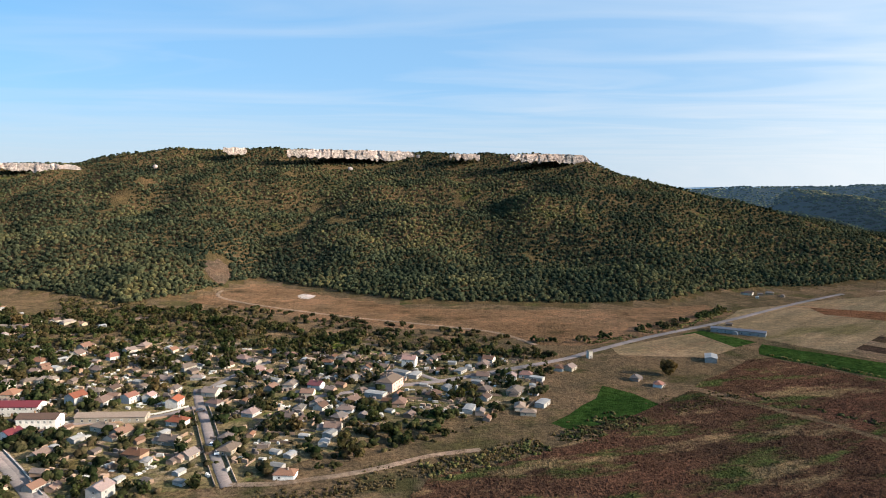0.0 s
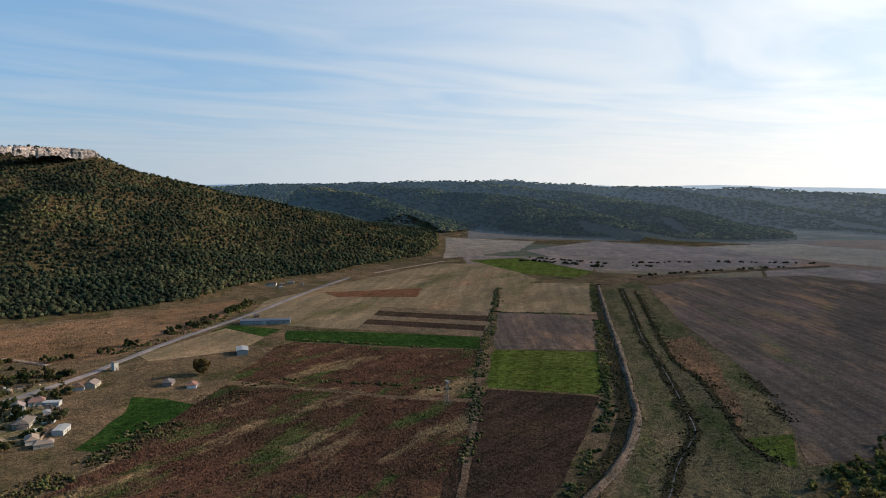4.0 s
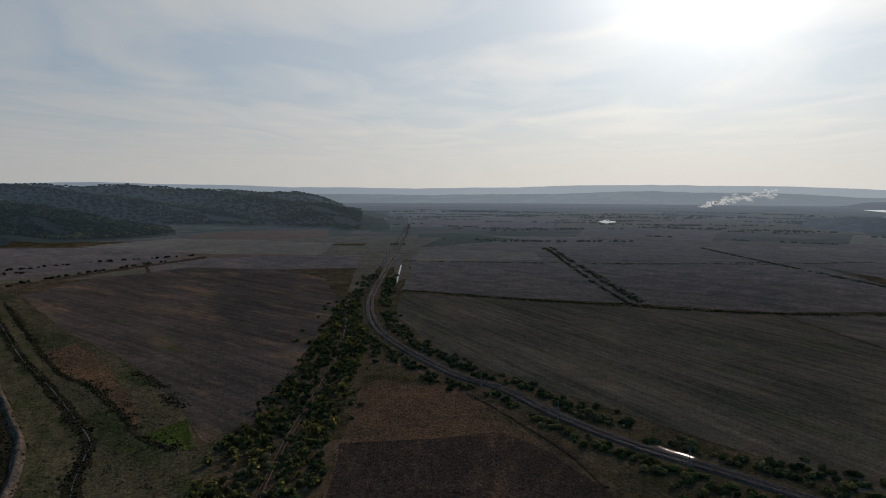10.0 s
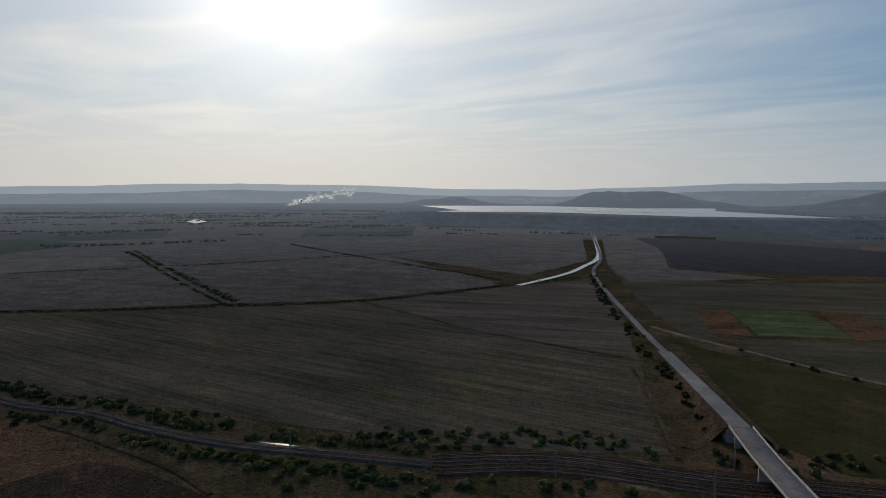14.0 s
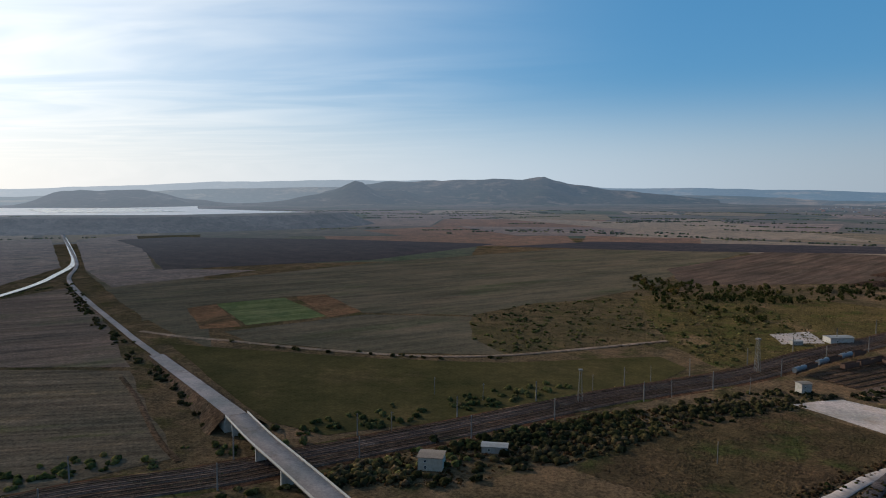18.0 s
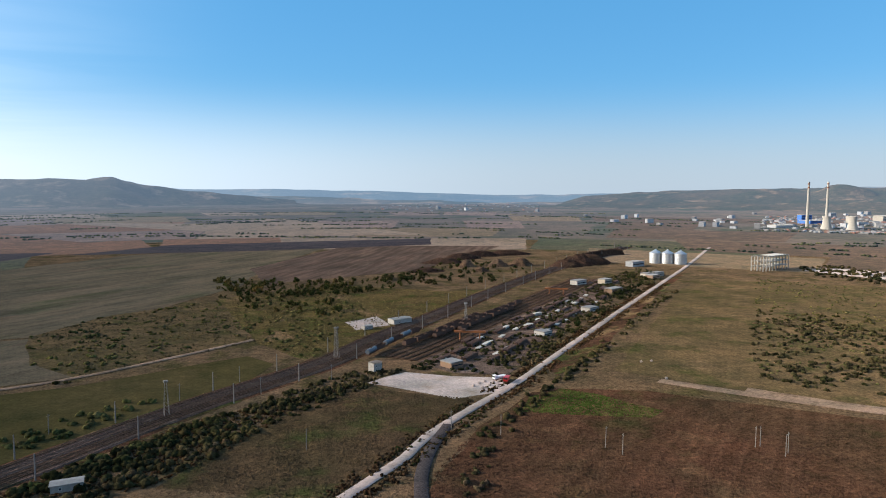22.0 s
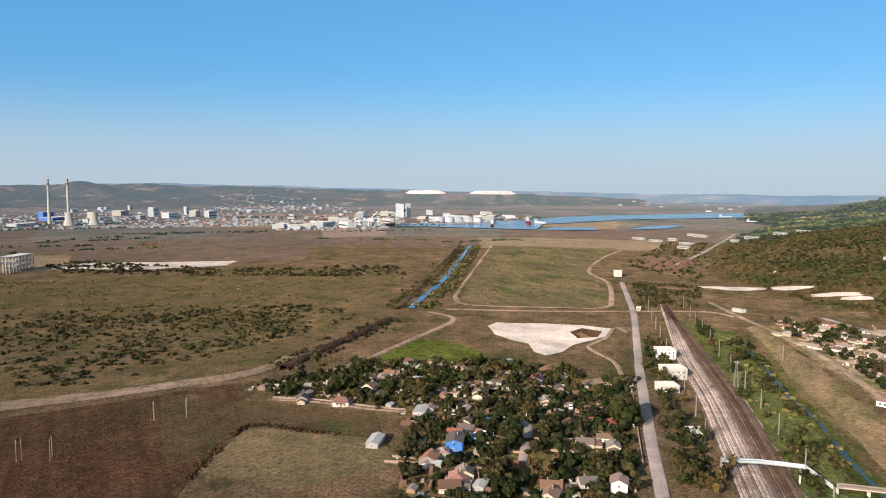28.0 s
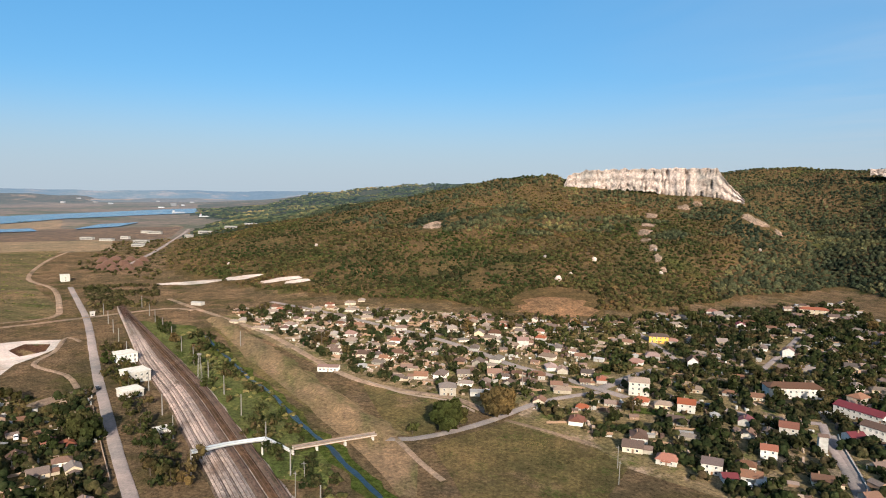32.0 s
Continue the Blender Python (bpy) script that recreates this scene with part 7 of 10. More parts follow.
single("long_barn", "long dark barn with a blue-grey roof", (205.6, 472.1), -30, w=44, d=9, h=3.6, rise=1.0, wall="greywall", roof="darksheet", nwin=6, chimneys=0, category="barn")
single("small_barn", "pale barn with a sheet roof in the fields", (156.9, 395.3), 70, w=14, d=8, h=3.5, rise=0.8, wall="greywall", roof="sheetroof", nwin=2, chimneys=0, category="barn")
single("ruined_tower", "pale square ruin of a tower beside the road", (87.0, 400.1), 20, w=3.2, d=3.2, h=5.6, rise=0.3, wall="cream", roof="paleroof", nwin=1, storeys=1, chimneys=0, category="ruin")
single("water_tower", "slim white transformer tower", (-168.0, 242.5), 45, w=4, d=4, h=8, rise=0.8, wall="whitewash", roof="tiles", nwin=1, chimneys=0, category="tower")
single("railway_ruin", "roofless white railway house among bushes", (81.8, -223.5), 10, w=11, d=9, h=6, rise=0.4, wall="cream", roof="paleroof", storeys=2, nwin=3, chimneys=0, category="ruin")
single("railway_hut", "grey hut beside the tracks", (64.3, -245.1), 10, w=12, d=6, h=3.2, rise=0.5, wall="greywall", roof="sheetroof", nwin=2, chimneys=0, category="hut")
single("signal_box", "small white signal box", (-58.0, -365.6), 30, w=7, d=6, h=6.5, rise=0.4, wall="whitewash", roof="paleroof", storeys=2, chimneys=0, category="signal box")
single("depot", "flat pale depot beside the sidings", (-97.2, -495.4), 25, w=20, d=10, h=4.5, rise=0.5, wall="whitewash", roof="sheetroof", nwin=6, chimneys=0, category="depot")
single("depot_hut", "small pale depot hut", (-70.4, -478.5), 25, w=8, d=6, h=3.4, rise=0.4, wall="greywall", roof="sheetroof", nwin=2, chimneys=0, category="hut")


def flat_house(name, label, at, rot, w, d, h, storeys, wall="whitewash", nwin=4, category="station building"):
    t = thing(name, label, category, (*at, 0), rot)
    HOUSE_SPOTS.append((at[0], at[1], max(w, d) * 0.6))
    part("wall", box(0, 0, -0.3, w, d, h + 0.3), wall, t)
    part("roof", box(0, 0, h + 0.004, w + 0.7, d + 0.7, 0.3), "concrete", t)
    part("parapet", box(0, d / 2 + 0.2, h + 0.31, w + 0.6, 0.2, 0.4), wall, t)
    for s in range(storeys):
        for k in range(nwin):
            x = (k + 0.5 - nwin / 2) * w / nwin * 0.92
            window_part(t, x, -d / 2, 1.0 + 3.1 * s, 1.4, 1.5, 0)
            window_part(t, x, d / 2, 1.0 + 3.1 * s, 1.4, 1.5, 2)
        window_part(t, w / 2, 0, 1.0 + 3.1 * s, 1.4, 1.5, 1)
        window_part(t, -w / 2, 0, 1.0 + 3.1 * s, 1.4, 1.5, 3)
    part("door", box(0, -d / 2 - 0.03, 0, 1.4, 0.1, 2.2), "door", t)
    t.scale = (0.8, 0.8, 0.8)
    return t


flat_house("station_house", "white flat-roofed station house", (-421.6, 3.7), 110, 13, 11, 6.6, 2)
flat_house("station_hall", "white flat-roofed station hall with arched wing", (-378.1, 7.6), 110, 15, 12, 6.8, 2)
flat_house("station_wing", "white single-storey station wing", (-351.3, 4.7), 110, 12, 10, 4.2, 1)
flat_house("lineside_hut", "small white lineside hut", (-289.3, 14.9), 110, 7, 5, 3.6, 1, nwin=2, category="hut")
flat_house("pump_house", "lone white block by the dyke", (-800.1, -46.6), 10, 13, 10, 8, 2)
flat_house("crossing_hut", "small white crossing hut", (-581.7, -16.5), 0, 8, 4, 3, 1, nwin=2, category="hut")

# ---- cliffs and scars on the hills ----
def slope_hit(az, el, start=480.0):
    """Where the line of sight from the eye meets the land."""
    r = start
    while r < 4600:
        p = bearing(az, r)
        if EYE + r * math.tan(radians(el)) <= height(p.x, p.y):
            return p, r
        r += 4
    return bearing(az, 1100), 1100


def cliff(label, edge, rows=14, seed=1.0, cap=60.0, rough=1.0, turn=0.0):
    """A rock wall: edge holds heading, distance, top and foot height angles along it."""
    verts, cols = [], []
    a0, a1 = edge[0][0], edge[-1][0]
    n = max(12, int((a1 - a0) * 12))
    hs = [e[0] for e in edge]
    for i in range(n + 1):
        a = a0 + (a1 - a0) * i / n
        r, te, fe = (np.interp(a, hs, [e[k] for e in edge]) for k in (1, 2, 3))
        top, foot = EYE + r * math.tan(radians(te)), EYE + r * math.tan(radians(fe)) - 6 + 7 * noise.noise(Vector((a * 3, seed, 4)))
        top += 2.5 * noise.noise(Vector((a * 2.3, seed, 0))) + 1.2 * noise.noise(Vector((a * 7, seed, 0))) - 1.5
        for j in range(rows + 1):
            f = j / rows
            z = foot + (top - foot) * f
            # buttresses, fissures and ledges
            push = 5 * noise.noise(Vector((a * 1.6, f * 0.5, seed))) + 2.2 * noise.noise(Vector((a * 6, f * 2, seed))) + 1.6 * abs(noise.noise(Vector((a * 9, f * 3, seed)))) + 5 * (f - 0.5) * 0.6
            # broken faces that turn towards the morning side
            tooth = a * 0.75 + 1.1 * noise.noise(Vector((a * 0.7, 0, seed)))
            push += 1.5 * math.sin(f * 17 + 2 * noise.noise(Vector((a, 0, seed)))) + (6.0 if abs(noise.noise(Vector((a * 2.2, f * 0.4, seed + 3)))) < 0.035 else 0.0)
            verts.append(bearing(a, r + rough * push + turn * ((tooth % 1.0) - 0.5), z))
        verts.append(bearing(a, r + cap, top + 0.5))
        verts.append(bearing(a, r + cap + 20, foot))
        for back in (-4,):
            c = bearing(a, r + back)
            SCARS.append((c.x, c.y, 9 if rough > 0.9 else 6))
    k = rows + 3
    i, j = np.meshgrid(np.arange(n), np.arange(k - 1), indexing="ij")
    q = np.stack([i * k + j, (i + 1) * k + j, (i + 1) * k + j + 1, i * k + j + 1], -1).reshape(-1, 4)
    ob = new("cliff", mesh_np("cliff", verts, q, M["rock"]))
    return tagged(ob, label, "cliff", kind="structure")


BLUFF_TOP = [(305.2, -0.34), (305.8, 1.1), (307.3, 1.5), (309.8, 1.6), (312.6, 1.65), (313.3, 1.67), (314.3, 1.69), (317.1, 1.68), (318.0, 0.44), (319.15, -0.71)]
BLUFF_FOOT = [(305.2, -0.4), (305.8, 0.1), (307.3, -0.09), (309.8, 0.15), (312.6, 0.1), (313.3, -0.45), (314.3, -0.55), (317.1, -0.66), (318.0, -0.75), (319.15, -0.85)]
cliff("high pale limestone cliff crowning the bluff", [(t_[0], 1055 - 4 * k_, t_[1], f_[1]) for k_, (t_, f_) in enumerate(zip(BLUFF_TOP, BLUFF_FOOT))], 22, 1.0)
cliff("pale limestone cliff along the hill crest", [(347.3, 1205, 3.0, 2.75), (349, 1218, 3.06, 2.6), (352, 1238, 3.06, 2.6), (355, 1262, 3.02, 2.45), (357.1, 1278, 2.98, 2.35), (357.6, 1280, 2.85, 2.6)], 8, 4.0, 30, 0.6)
cliff("pale limestone cliff at the end of the crest", [(365.5, 1130, 2.8, 2.6), (367, 1148, 2.84, 2.4), (369, 1170, 2.84, 2.45), (371.4, 1195, 2.72, 2.1), (371.9, 1198, 2.35, 2.0)], 8, 6.0, 30, 0.6)
cliff("short pale cliff band on the crest", [(342.4, 1280, 3.05, 2.9), (343.2, 1288, 3.1, 2.7), (344.2, 1298, 3.05, 2.8)], 6, 8.0, 20, 0.6)
cliff("short pale cliff band on the crest", [(360.5, 1195, 2.84, 2.7), (362, 1212, 2.82, 2.55), (363, 1222, 2.76, 2.55)], 6, 9.0, 20, 0.6)
cliff("short pale cliff on the shoulder", [(327.2, 1420, 1.55, 1.3), (329.5, 1400, 1.6, 1.15), (332.0, 1380, 1.5, 0.9), (332.4, 1380, 1.3, 1.0)], 6, 12.0, 20, 0.6)


def scar(label, centre, half_w, half_h, material="rock", seed=0.0, category="scree"):
    """A bare patch that lies on the slope round the spot seen along (heading, height angle)."""
    p0, r0 = slope_hit(*centre)
    az0 = centre[0]
    verts, n, m = [], 28, 10
    ring = []
    for j in range(m + 1):
        for i in range(n):
            t = 2 * math.pi * i / n
            k = j / m * (1 + 0.45 * noise.noise(Vector((math.cos(t) * 1.3, math.sin(t) * 1.3, seed))) + 0.3 * noise.noise(Vector((math.cos(t) * 4, math.sin(t) * 4, seed))))
            a, r = az0 + math.degrees(half_w * k * math.cos(t) / r0), r0 + half_h * k * math.sin(t)
            p = bearing(a, r)
            verts.append((p.x, p.y, height(p.x, p.y) + 1.6 - 1.2 * (j / m) ** 4))
    i, j = np.meshgrid(np.arange(m), np.arange(n), indexing="ij")
    q = np.stack([i * n + j, i * n + (j + 1) % n, (i + 1) * n + (j + 1) % n, (i + 1) * n + j], -1).reshape(-1, 4)
    ob = new("bare_patch", mesh_np("bare_patch", verts, q, M[material], True))
    for k in np.linspace(-0.9, 0.9, max(1, int(2 * half_h / half_w) + 1)):
        c = bearing(az0, r0 + half_h * k)
        SCARS.append((c.x, c.y, half_w * 1.25))
    return tagged(ob, label, category, kind="structure")


for c, w, h in zip([(312.36, -2.2), (312.2, -2.9), (311.9, -3.6), (312.0, -4.2), (312.6, -4.8), (313.0, -5.6), (313.5, -6.5), (294.69, -3.25), (314.8, -1.5), (315.8, -1.25), (319.6, -2.3), (320.4, -2.6), (321.6, -3.3)], (7, 9, 8, 6, 4, 3.5, 3, 12, 8, 7, 10, 8, 6), (10, 14, 12, 9, 9, 8, 7, 16, 8, 7, 12, 12, 10)):
    scar("bare pale scree on the slope", c, w, h, "scree", c[0])
for c, w, h in zip([(275.45, -7.76), (279.31, -7.45), (282.41, -7.66), (283.76, -7.87)], (28, 18, 22, 12), (9, 10, 7, 6)):
    scar("white cut in the foot of the hill", c, w, h, "chalk", c[0], "quarry")
scar("pale bare patch above the pasture", [(341.78, -6.73)][0], 14, 40, "bank", 3)
scar("bare brown slope above the houses", [(304.88, -9.83)][0], 36, 20, "pasture", 5, "slope")


def boulder(centre, size):
    p, r = slope_hit(*centre)
    v, f = ico(0.18, int(centre[0] * 10) % 50)
    me = mesh_np("boulder", v * size + (0, 0, size * 0.5), f, M["rock"])
    ob = new("boulder", me)
    ob.location = (p.x, p.y, height(p.x, p.y))
    tagged(ob, "large pale boulder lying on the slope", "boulder", "boulders")


for c, s in zip([(305.20, -7.65), (308.07, -5.95), (312.81, -5.06), (304.09, -5.73), (318.16, -3.45), (320.39, -4.65), (306.19, -7.11), (313.30, -6.88), (278.24, -6.38), (285.15, -4.99)] + [(352.35, 1.27), (337.44, 1.30), (357.90, 2.38), (1.63, 2.55)], (3.8, 3, 2, 2, 2, 2, 2, 2.2, 2, 3, 5, 4.5, 4, 3)):
    boulder(c, s)


# a narrow cleared line runs up the long hill
for u in np.linspace(0, 1, 40):
    p0_, p1_, p2_ = [(347.83, -5.04), (348.48, -3.44), (350.14, -1.00)]
    q0, q1 = (p0_, p1_) if u < 0.45 else (p1_, p2_)
    v = u / 0.45 if u < 0.45 else (u - 0.45) / 0.55
    c_, _r = slope_hit((q0[0] % 360) + v * (((q1[0] - q0[0]) + 180) % 360 - 180), q0[1] + v * (q1[1] - q0[1]))
    SCARS.append((c_.x, c_.y, 6.5))


# ---- works, town and harbour in the distance ----
def chimney_stack(at, h, r):
    t = thing("factory_chimney", "tall slender concrete chimney of the power plant", "chimney", (*at, 0), 0, "factory chimneys")
    part("shaft", lathe([(r, 0), (r * 0.75, h * 0.5), (r * 0.55, h)], 16), "concrete", t)
    for k in (0.86, 0.94):
        part("band", lathe([(r * 0.64, h * k), (r * 0.62, h * k + 4)], 16), "redtiles", t, "red warning band")


def cooling_tower(at, h, r):
    t = thing("cooling_tower", "grey hyperbolic cooling tower", "cooling tower", (*at, 0), 0, "cooling towers")
    part("shell", lathe([(r * math.sqrt(1 + (k - 0.72) ** 2 * 2.2) * 0.62, h * k) for k in np.linspace(0, 1, 10)], 24), "concrete", t)
    part("rim", lathe([(r * 0.68, h), (r * 0.68, h + 1.5)], 24), "concrete", t)


def block(name, label, at, rot, w, d, h, wall, roof="concrete", category="building", group="", bands=0):
    t = thing(name, label, category, (*at, height(*at)), rot, group)
    part("wall", box(0, 0, -0.5, w, d, h + 0.5), wall, t)
    part("roof", box(0, 0, h + 0.01, w * 1.02, d * 1.02, max(0.6, h * 0.05)), roof, t)
    for k in range(bands):
        for s in (-1, 1):
            part("window_band", box(0, s * (d / 2 + 0.05), h * (k + 0.6) / (bands + 0.4), w * 0.9, 0.25, h * 0.28 / (bands + 0.4)), "glass", t)
    return t


for p in [(-1379, -1501), (-1368, -1426)]:
    chimney_stack(p, 117, 4.2)
for p in [(-1347, -1403), (-1390, -1368)]:
    cooling_tower(p, 31, 15)
PLANT = [((-1525, -1513), 22, 34, "concrete"), ((-1847, -1708), 85, 22, "concrete"), ((-1822, -1554), 50, 40, "farwhite"), ((-1777, -1456), 70, 22, "farwhite"), ((-1874, -1437), 60, 26, "concrete"), ((-1860, -1368), 55, 28, "farwhite"), ((-1660, -1819), 55, 22, "bluepaint"), ((-2010, -1575), 30, 35, "farwhite"),
         ((-1537, -1647), 120, 12, "bluepaint"), ((-1293, -1492), 90, 8, "farwhite"), ((-1586, -1534), 50, 12, "farwhite"), ((-1685, -1482), 40, 14, "farwhite"), ((-1930, -1990), 40, 20, "farwhite"), ((-2287, -2066), 30, 25, "concrete")]
for p, w, h, wall in PLANT:
    block("plant_hall", "large industrial hall of the power plant", p, (p[0] * 3) % 20, w * 0.7, w * 0.35, h * 0.75, wall, group="plant halls", bands=2)
rng_f = random.Random(11)
# harbour works by the lake
for k, p in enumerate([(-1787, -900), (-1690, -817), (-1657, -752), (-1832, -796), (-1737, -705), (-2141, -838), (-2106, -811), (-2154, -809), (-2022, -707), (-1903, -631), (-2058, -626), (-1935, -554), (-2093, -545), (-2035, -494), (-2208, -479), (-2053, -932), (-2204, -915), (-2361, -804), (-1612, -860), (-1530, -793), (-1470, -815), (-1422, -818), (-1450, -865), (-1509, -722), (-2447, -615), (-2206, -691)]):
    tall = k in (5, 6, 7)
    block("harbour_works", "pale works building by the harbour", p, rng_f.uniform(0, 60), 16 if tall else rng_f.uniform(35, 80), 16 if tall else rng_f.uniform(20, 30), 42 if tall else rng_f.uniform(8, 16), "farwhite" if k % 4 else "concrete", group="harbour works", bands=1)


def tank_farm(at):
    t = thing("storage_tank", "round pale storage tank", "tank", (*at, 0), 0, "storage tanks")
    part("shell", lathe([(13, 0), (13, 14)], 20), "farwhite", t)
    part("lid", lathe([(13.2, 14), (6, 16), (1, 16.5)], 20), "steel", t)


for p in [(-1888, -583), (-1899, -557), (-1880, -522), (-1889, -500), (-1877, -608)]:
    tank_farm(p)


def harbour_crane(at, rot):
    t = thing("harbour_crane", "slender harbour crane with raised jib", "crane", (*at, 0), rot, "harbour cranes")
    for sx in (-4, 4):
        for sy in (-4, 4):
            part("leg", tube((sx, sy, 0), (sx * 0.4, sy * 0.4, 16), 0.7, 0.5, 6), "steel", t)
    part("cabin", box(0, 0, 16, 6, 5, 5), "steel", t)
    part("jib", tube((2, 0, 19), (24, 0, 42), 0.8, 0.4, 6), "steel", t)


for p in [(-1603, -746), (-1612, -724), (-1617, -711), (-1675, -709)]:
    harbour_crane(p, rng_f.uniform(0, 180))


def ship(at, rot, s, col):
    t = thing("cargo_ship", "moored cargo ship with a pale deckhouse", "ship", (*at, 2.0), rot, "moored ships")
    bm = bmesh.new()
    lo = [(-45, -6), (38, -6), (50, 0), (38, 6), (-45, 6)]
    a = [bm.verts.new((x * s, y * s * 0.9, -1)) for x, y in lo]
    b = [bm.verts.new((x * s * 1.04, y * s, 6 * s)) for x, y in lo]
    for i in range(5):
        bm.faces.new((a[i], a[(i + 1) % 5], b[(i + 1) % 5], b[i]))
    bm.faces.new(b)
    part("hull", bm, col, t)
    part("deckhouse", box(-36 * s, 0, 6 * s, 12 * s, 10 * s, 12 * s), "farwhite", t)
    part("funnel", tube((-38 * s, 0, 18 * s), (-38 * s, 0, 23 * s), 2 * s, 1.8 * s, 10), "redtiles", t)


for p, r, s, c in zip([(-1637, -664), (-1856, -348), (-1898, -324), (-2556, 204), (-2209, 254), (-1712, -415)], (10, 15, 40, 60, 50, 12), (0.9, 0.9, 0.6, 0.45, 0.45, 0.7), ("crimson", "crimson", "farwhite", "farwhite", "farwhite", "darksteel")):
    ship(p, r, s, c)


def heap(at, w, d, h, material, label, name="earth_mound"):
    n, m, verts = 28, 8, []
    for j in range(m + 1):
        f = j / m
        for i in range(n):
            t = 2 * math.pi * i / n
            k = (1 - f) ** 0.8 * (1 + 0.25 * noise.noise(Vector((math.cos(t) * 2 + at[0], math.sin(t) * 2, f * 2))))
            verts.append((w * k * math.cos(t), d * k * math.sin(t), h * min(1.0, f * 1.25) * (1 + 0.15 * noise.noise(Vector((i, j, at[1])))) - 0.4))
    i, j = np.meshgrid(np.arange(m), np.arange(n), indexing="ij")
    q = np.stack([i * n + j, i * n + (j + 1) % n, (i + 1) * n + (j + 1) % n, (i + 1) * n + j], -1).reshape(-1, 4)
    ob = new(name, mesh_np(name, verts, q, M[material], True))
    ob.location = (*at, 0)
    return tagged(ob, label, "heap", "heaps")


# white salt heaps high on the far shore
def mesa(at, w, d, h, material, label, name, base=0.0, rot=0.0):
    n, verts = 40, []
    prof = ((1.0, 0.0), (0.9, 0.25), (0.8, 0.6), (0.7, 0.92), (0.55, 1.0), (0.01, 1.02))
    for f, z in prof:
        for i in range(n):
            t = 2 * math.pi * i / n
            k = f * (1 + 0.08 * noise.noise(Vector((math.cos(t) * 2 + at[0], math.sin(t) * 2, 0))))
            verts.append((w * k * math.cos(t), d * k * math.sin(t), base + h * z))
    i, j = np.meshgrid(np.arange(len(prof) - 1), np.arange(n), indexing="ij")
    q = np.stack([i * n + j, i * n + (j + 1) % n, (i + 1) * n + (j + 1) % n, (i + 1) * n + j], -1).reshape(-1, 4)
    ob = new(name, mesh_np(name, verts, q, M[material], True))
    ob.matrix_basis = pose(*at, 0, 0, 0, rot)
    return tagged(ob, label, "heap", "far heaps")


for az, w in ((250.9, 130), (256.4, 150)):
    p = bearing(az, 4150)
    mesa(p[:2], w * 2.6, 190, 62, "farland", "low rise under the white heap", "heap_rise", -1, -az)
    mesa((p.x * 0.985, p.y * 0.985), w, 60, 22, "tailings", "long flat white spoil heap on the far shore", "salt_heap", 57, -az)
for p, w, h in zip([(-250.1, -832.6), (-290.9, -830.3), (-322.6, -831.9), (-252.2, -781.2), (-423.8, -837.0), (-400.1, -823.4), (-377.5, -810.5)], (12, 14, 18, 10, 30, 26, 24), (9, 9, 10, 6, 12, 13, 9)):
    heap(p, w, w * 0.8, h, "bank" if w < 20 else "slag", "rough heap of quarried earth")
for p, w, h in zip([(-188.1, -794.5), (-231.6, -881.7), (-270.8, -928.5), (-308.9, -956.5), (-352.4, -967.2)], (26, 30, 32, 34, 40), (5, 7, 8, 8, 8)):
    heap(p, w, 14, h, "slag", "dark scarp of the old earth quarry", "quarry_mound")
for p, w in zip([(-899.3, -14.8), (-942.7, -7.1), (-990.1, 1.3), (-934.9, 9.8), (-981.3, 18.9), (-927.4, 26.3), (-878.6, -2.4), (-884.4, 13.4), (-971.7, 33.1), (-984.7, -13.5)], (11, 12, 13, 11, 12, 10, 10, 11, 10, 11)):
    heap(p, w, w * 0.8, 6.5, "darksteel", "rusty mound of scrap metal", "scrap_mound")


def silo(at, r, h):
    t = thing("grain_silo", "round corrugated steel grain silo with a cone roof", "silo", (*at, 0), 0, "grain silos")
    part("shell", lathe([(r, 0)] + [(r + 0.08 * (k % 2), h * k / 14) for k in range(1, 14)] + [(r, h)], 24), "steel", t)
    part("roof", lathe([(r * 1.03, h), (1.2, h + r * 0.5), (0.8, h + r * 0.5 + 1)], 24), "steel", t)


for p in [(-508.4, -815.8), (-520.2, -805.7), (-532.6, -795.1)]:
    silo(p, 8.0, 14)
block("silo_shed", "low white shed beside the silos", (-462.8, -789.6), 20, 22, 12, 6, "farwhite", "sheetroof", "shed", bands=1)
block("silo_office", "low pale office beside the road", (-428.4, -692.8), 20, 30, 9, 4, "cream", "sheetroof", "building", bands=1)


def concrete_frame(at, rot):
    t = thing("unfinished_building", "roofless concrete skeleton of an unfinished hall", "ruin", (*at, 0), rot)
    nx, ny, nz, s, h = 9, 3, 3, 7.5, 6.0
    for i in range(nx):
        for j in range(ny):
            part("column", box((i - nx / 2) * s, (j - 1) * s, 0, 0.8, 0.8, nz * h), "concrete", t)
    for k in range(1, nz + 1):
        for j in range(ny):
            part("beam", box(-s / 2, (j - 1) * s, k * h - 0.8, (nx - 1) * s, 0.7, 0.8), "concrete", t)
        part("floor_slab", box(-s * 1.5, 0, k * h - 0.05, (nx - 4) * s, 2 * s, 0.3), "concrete", t)


concrete_frame((-603.2, -715.5), 22)
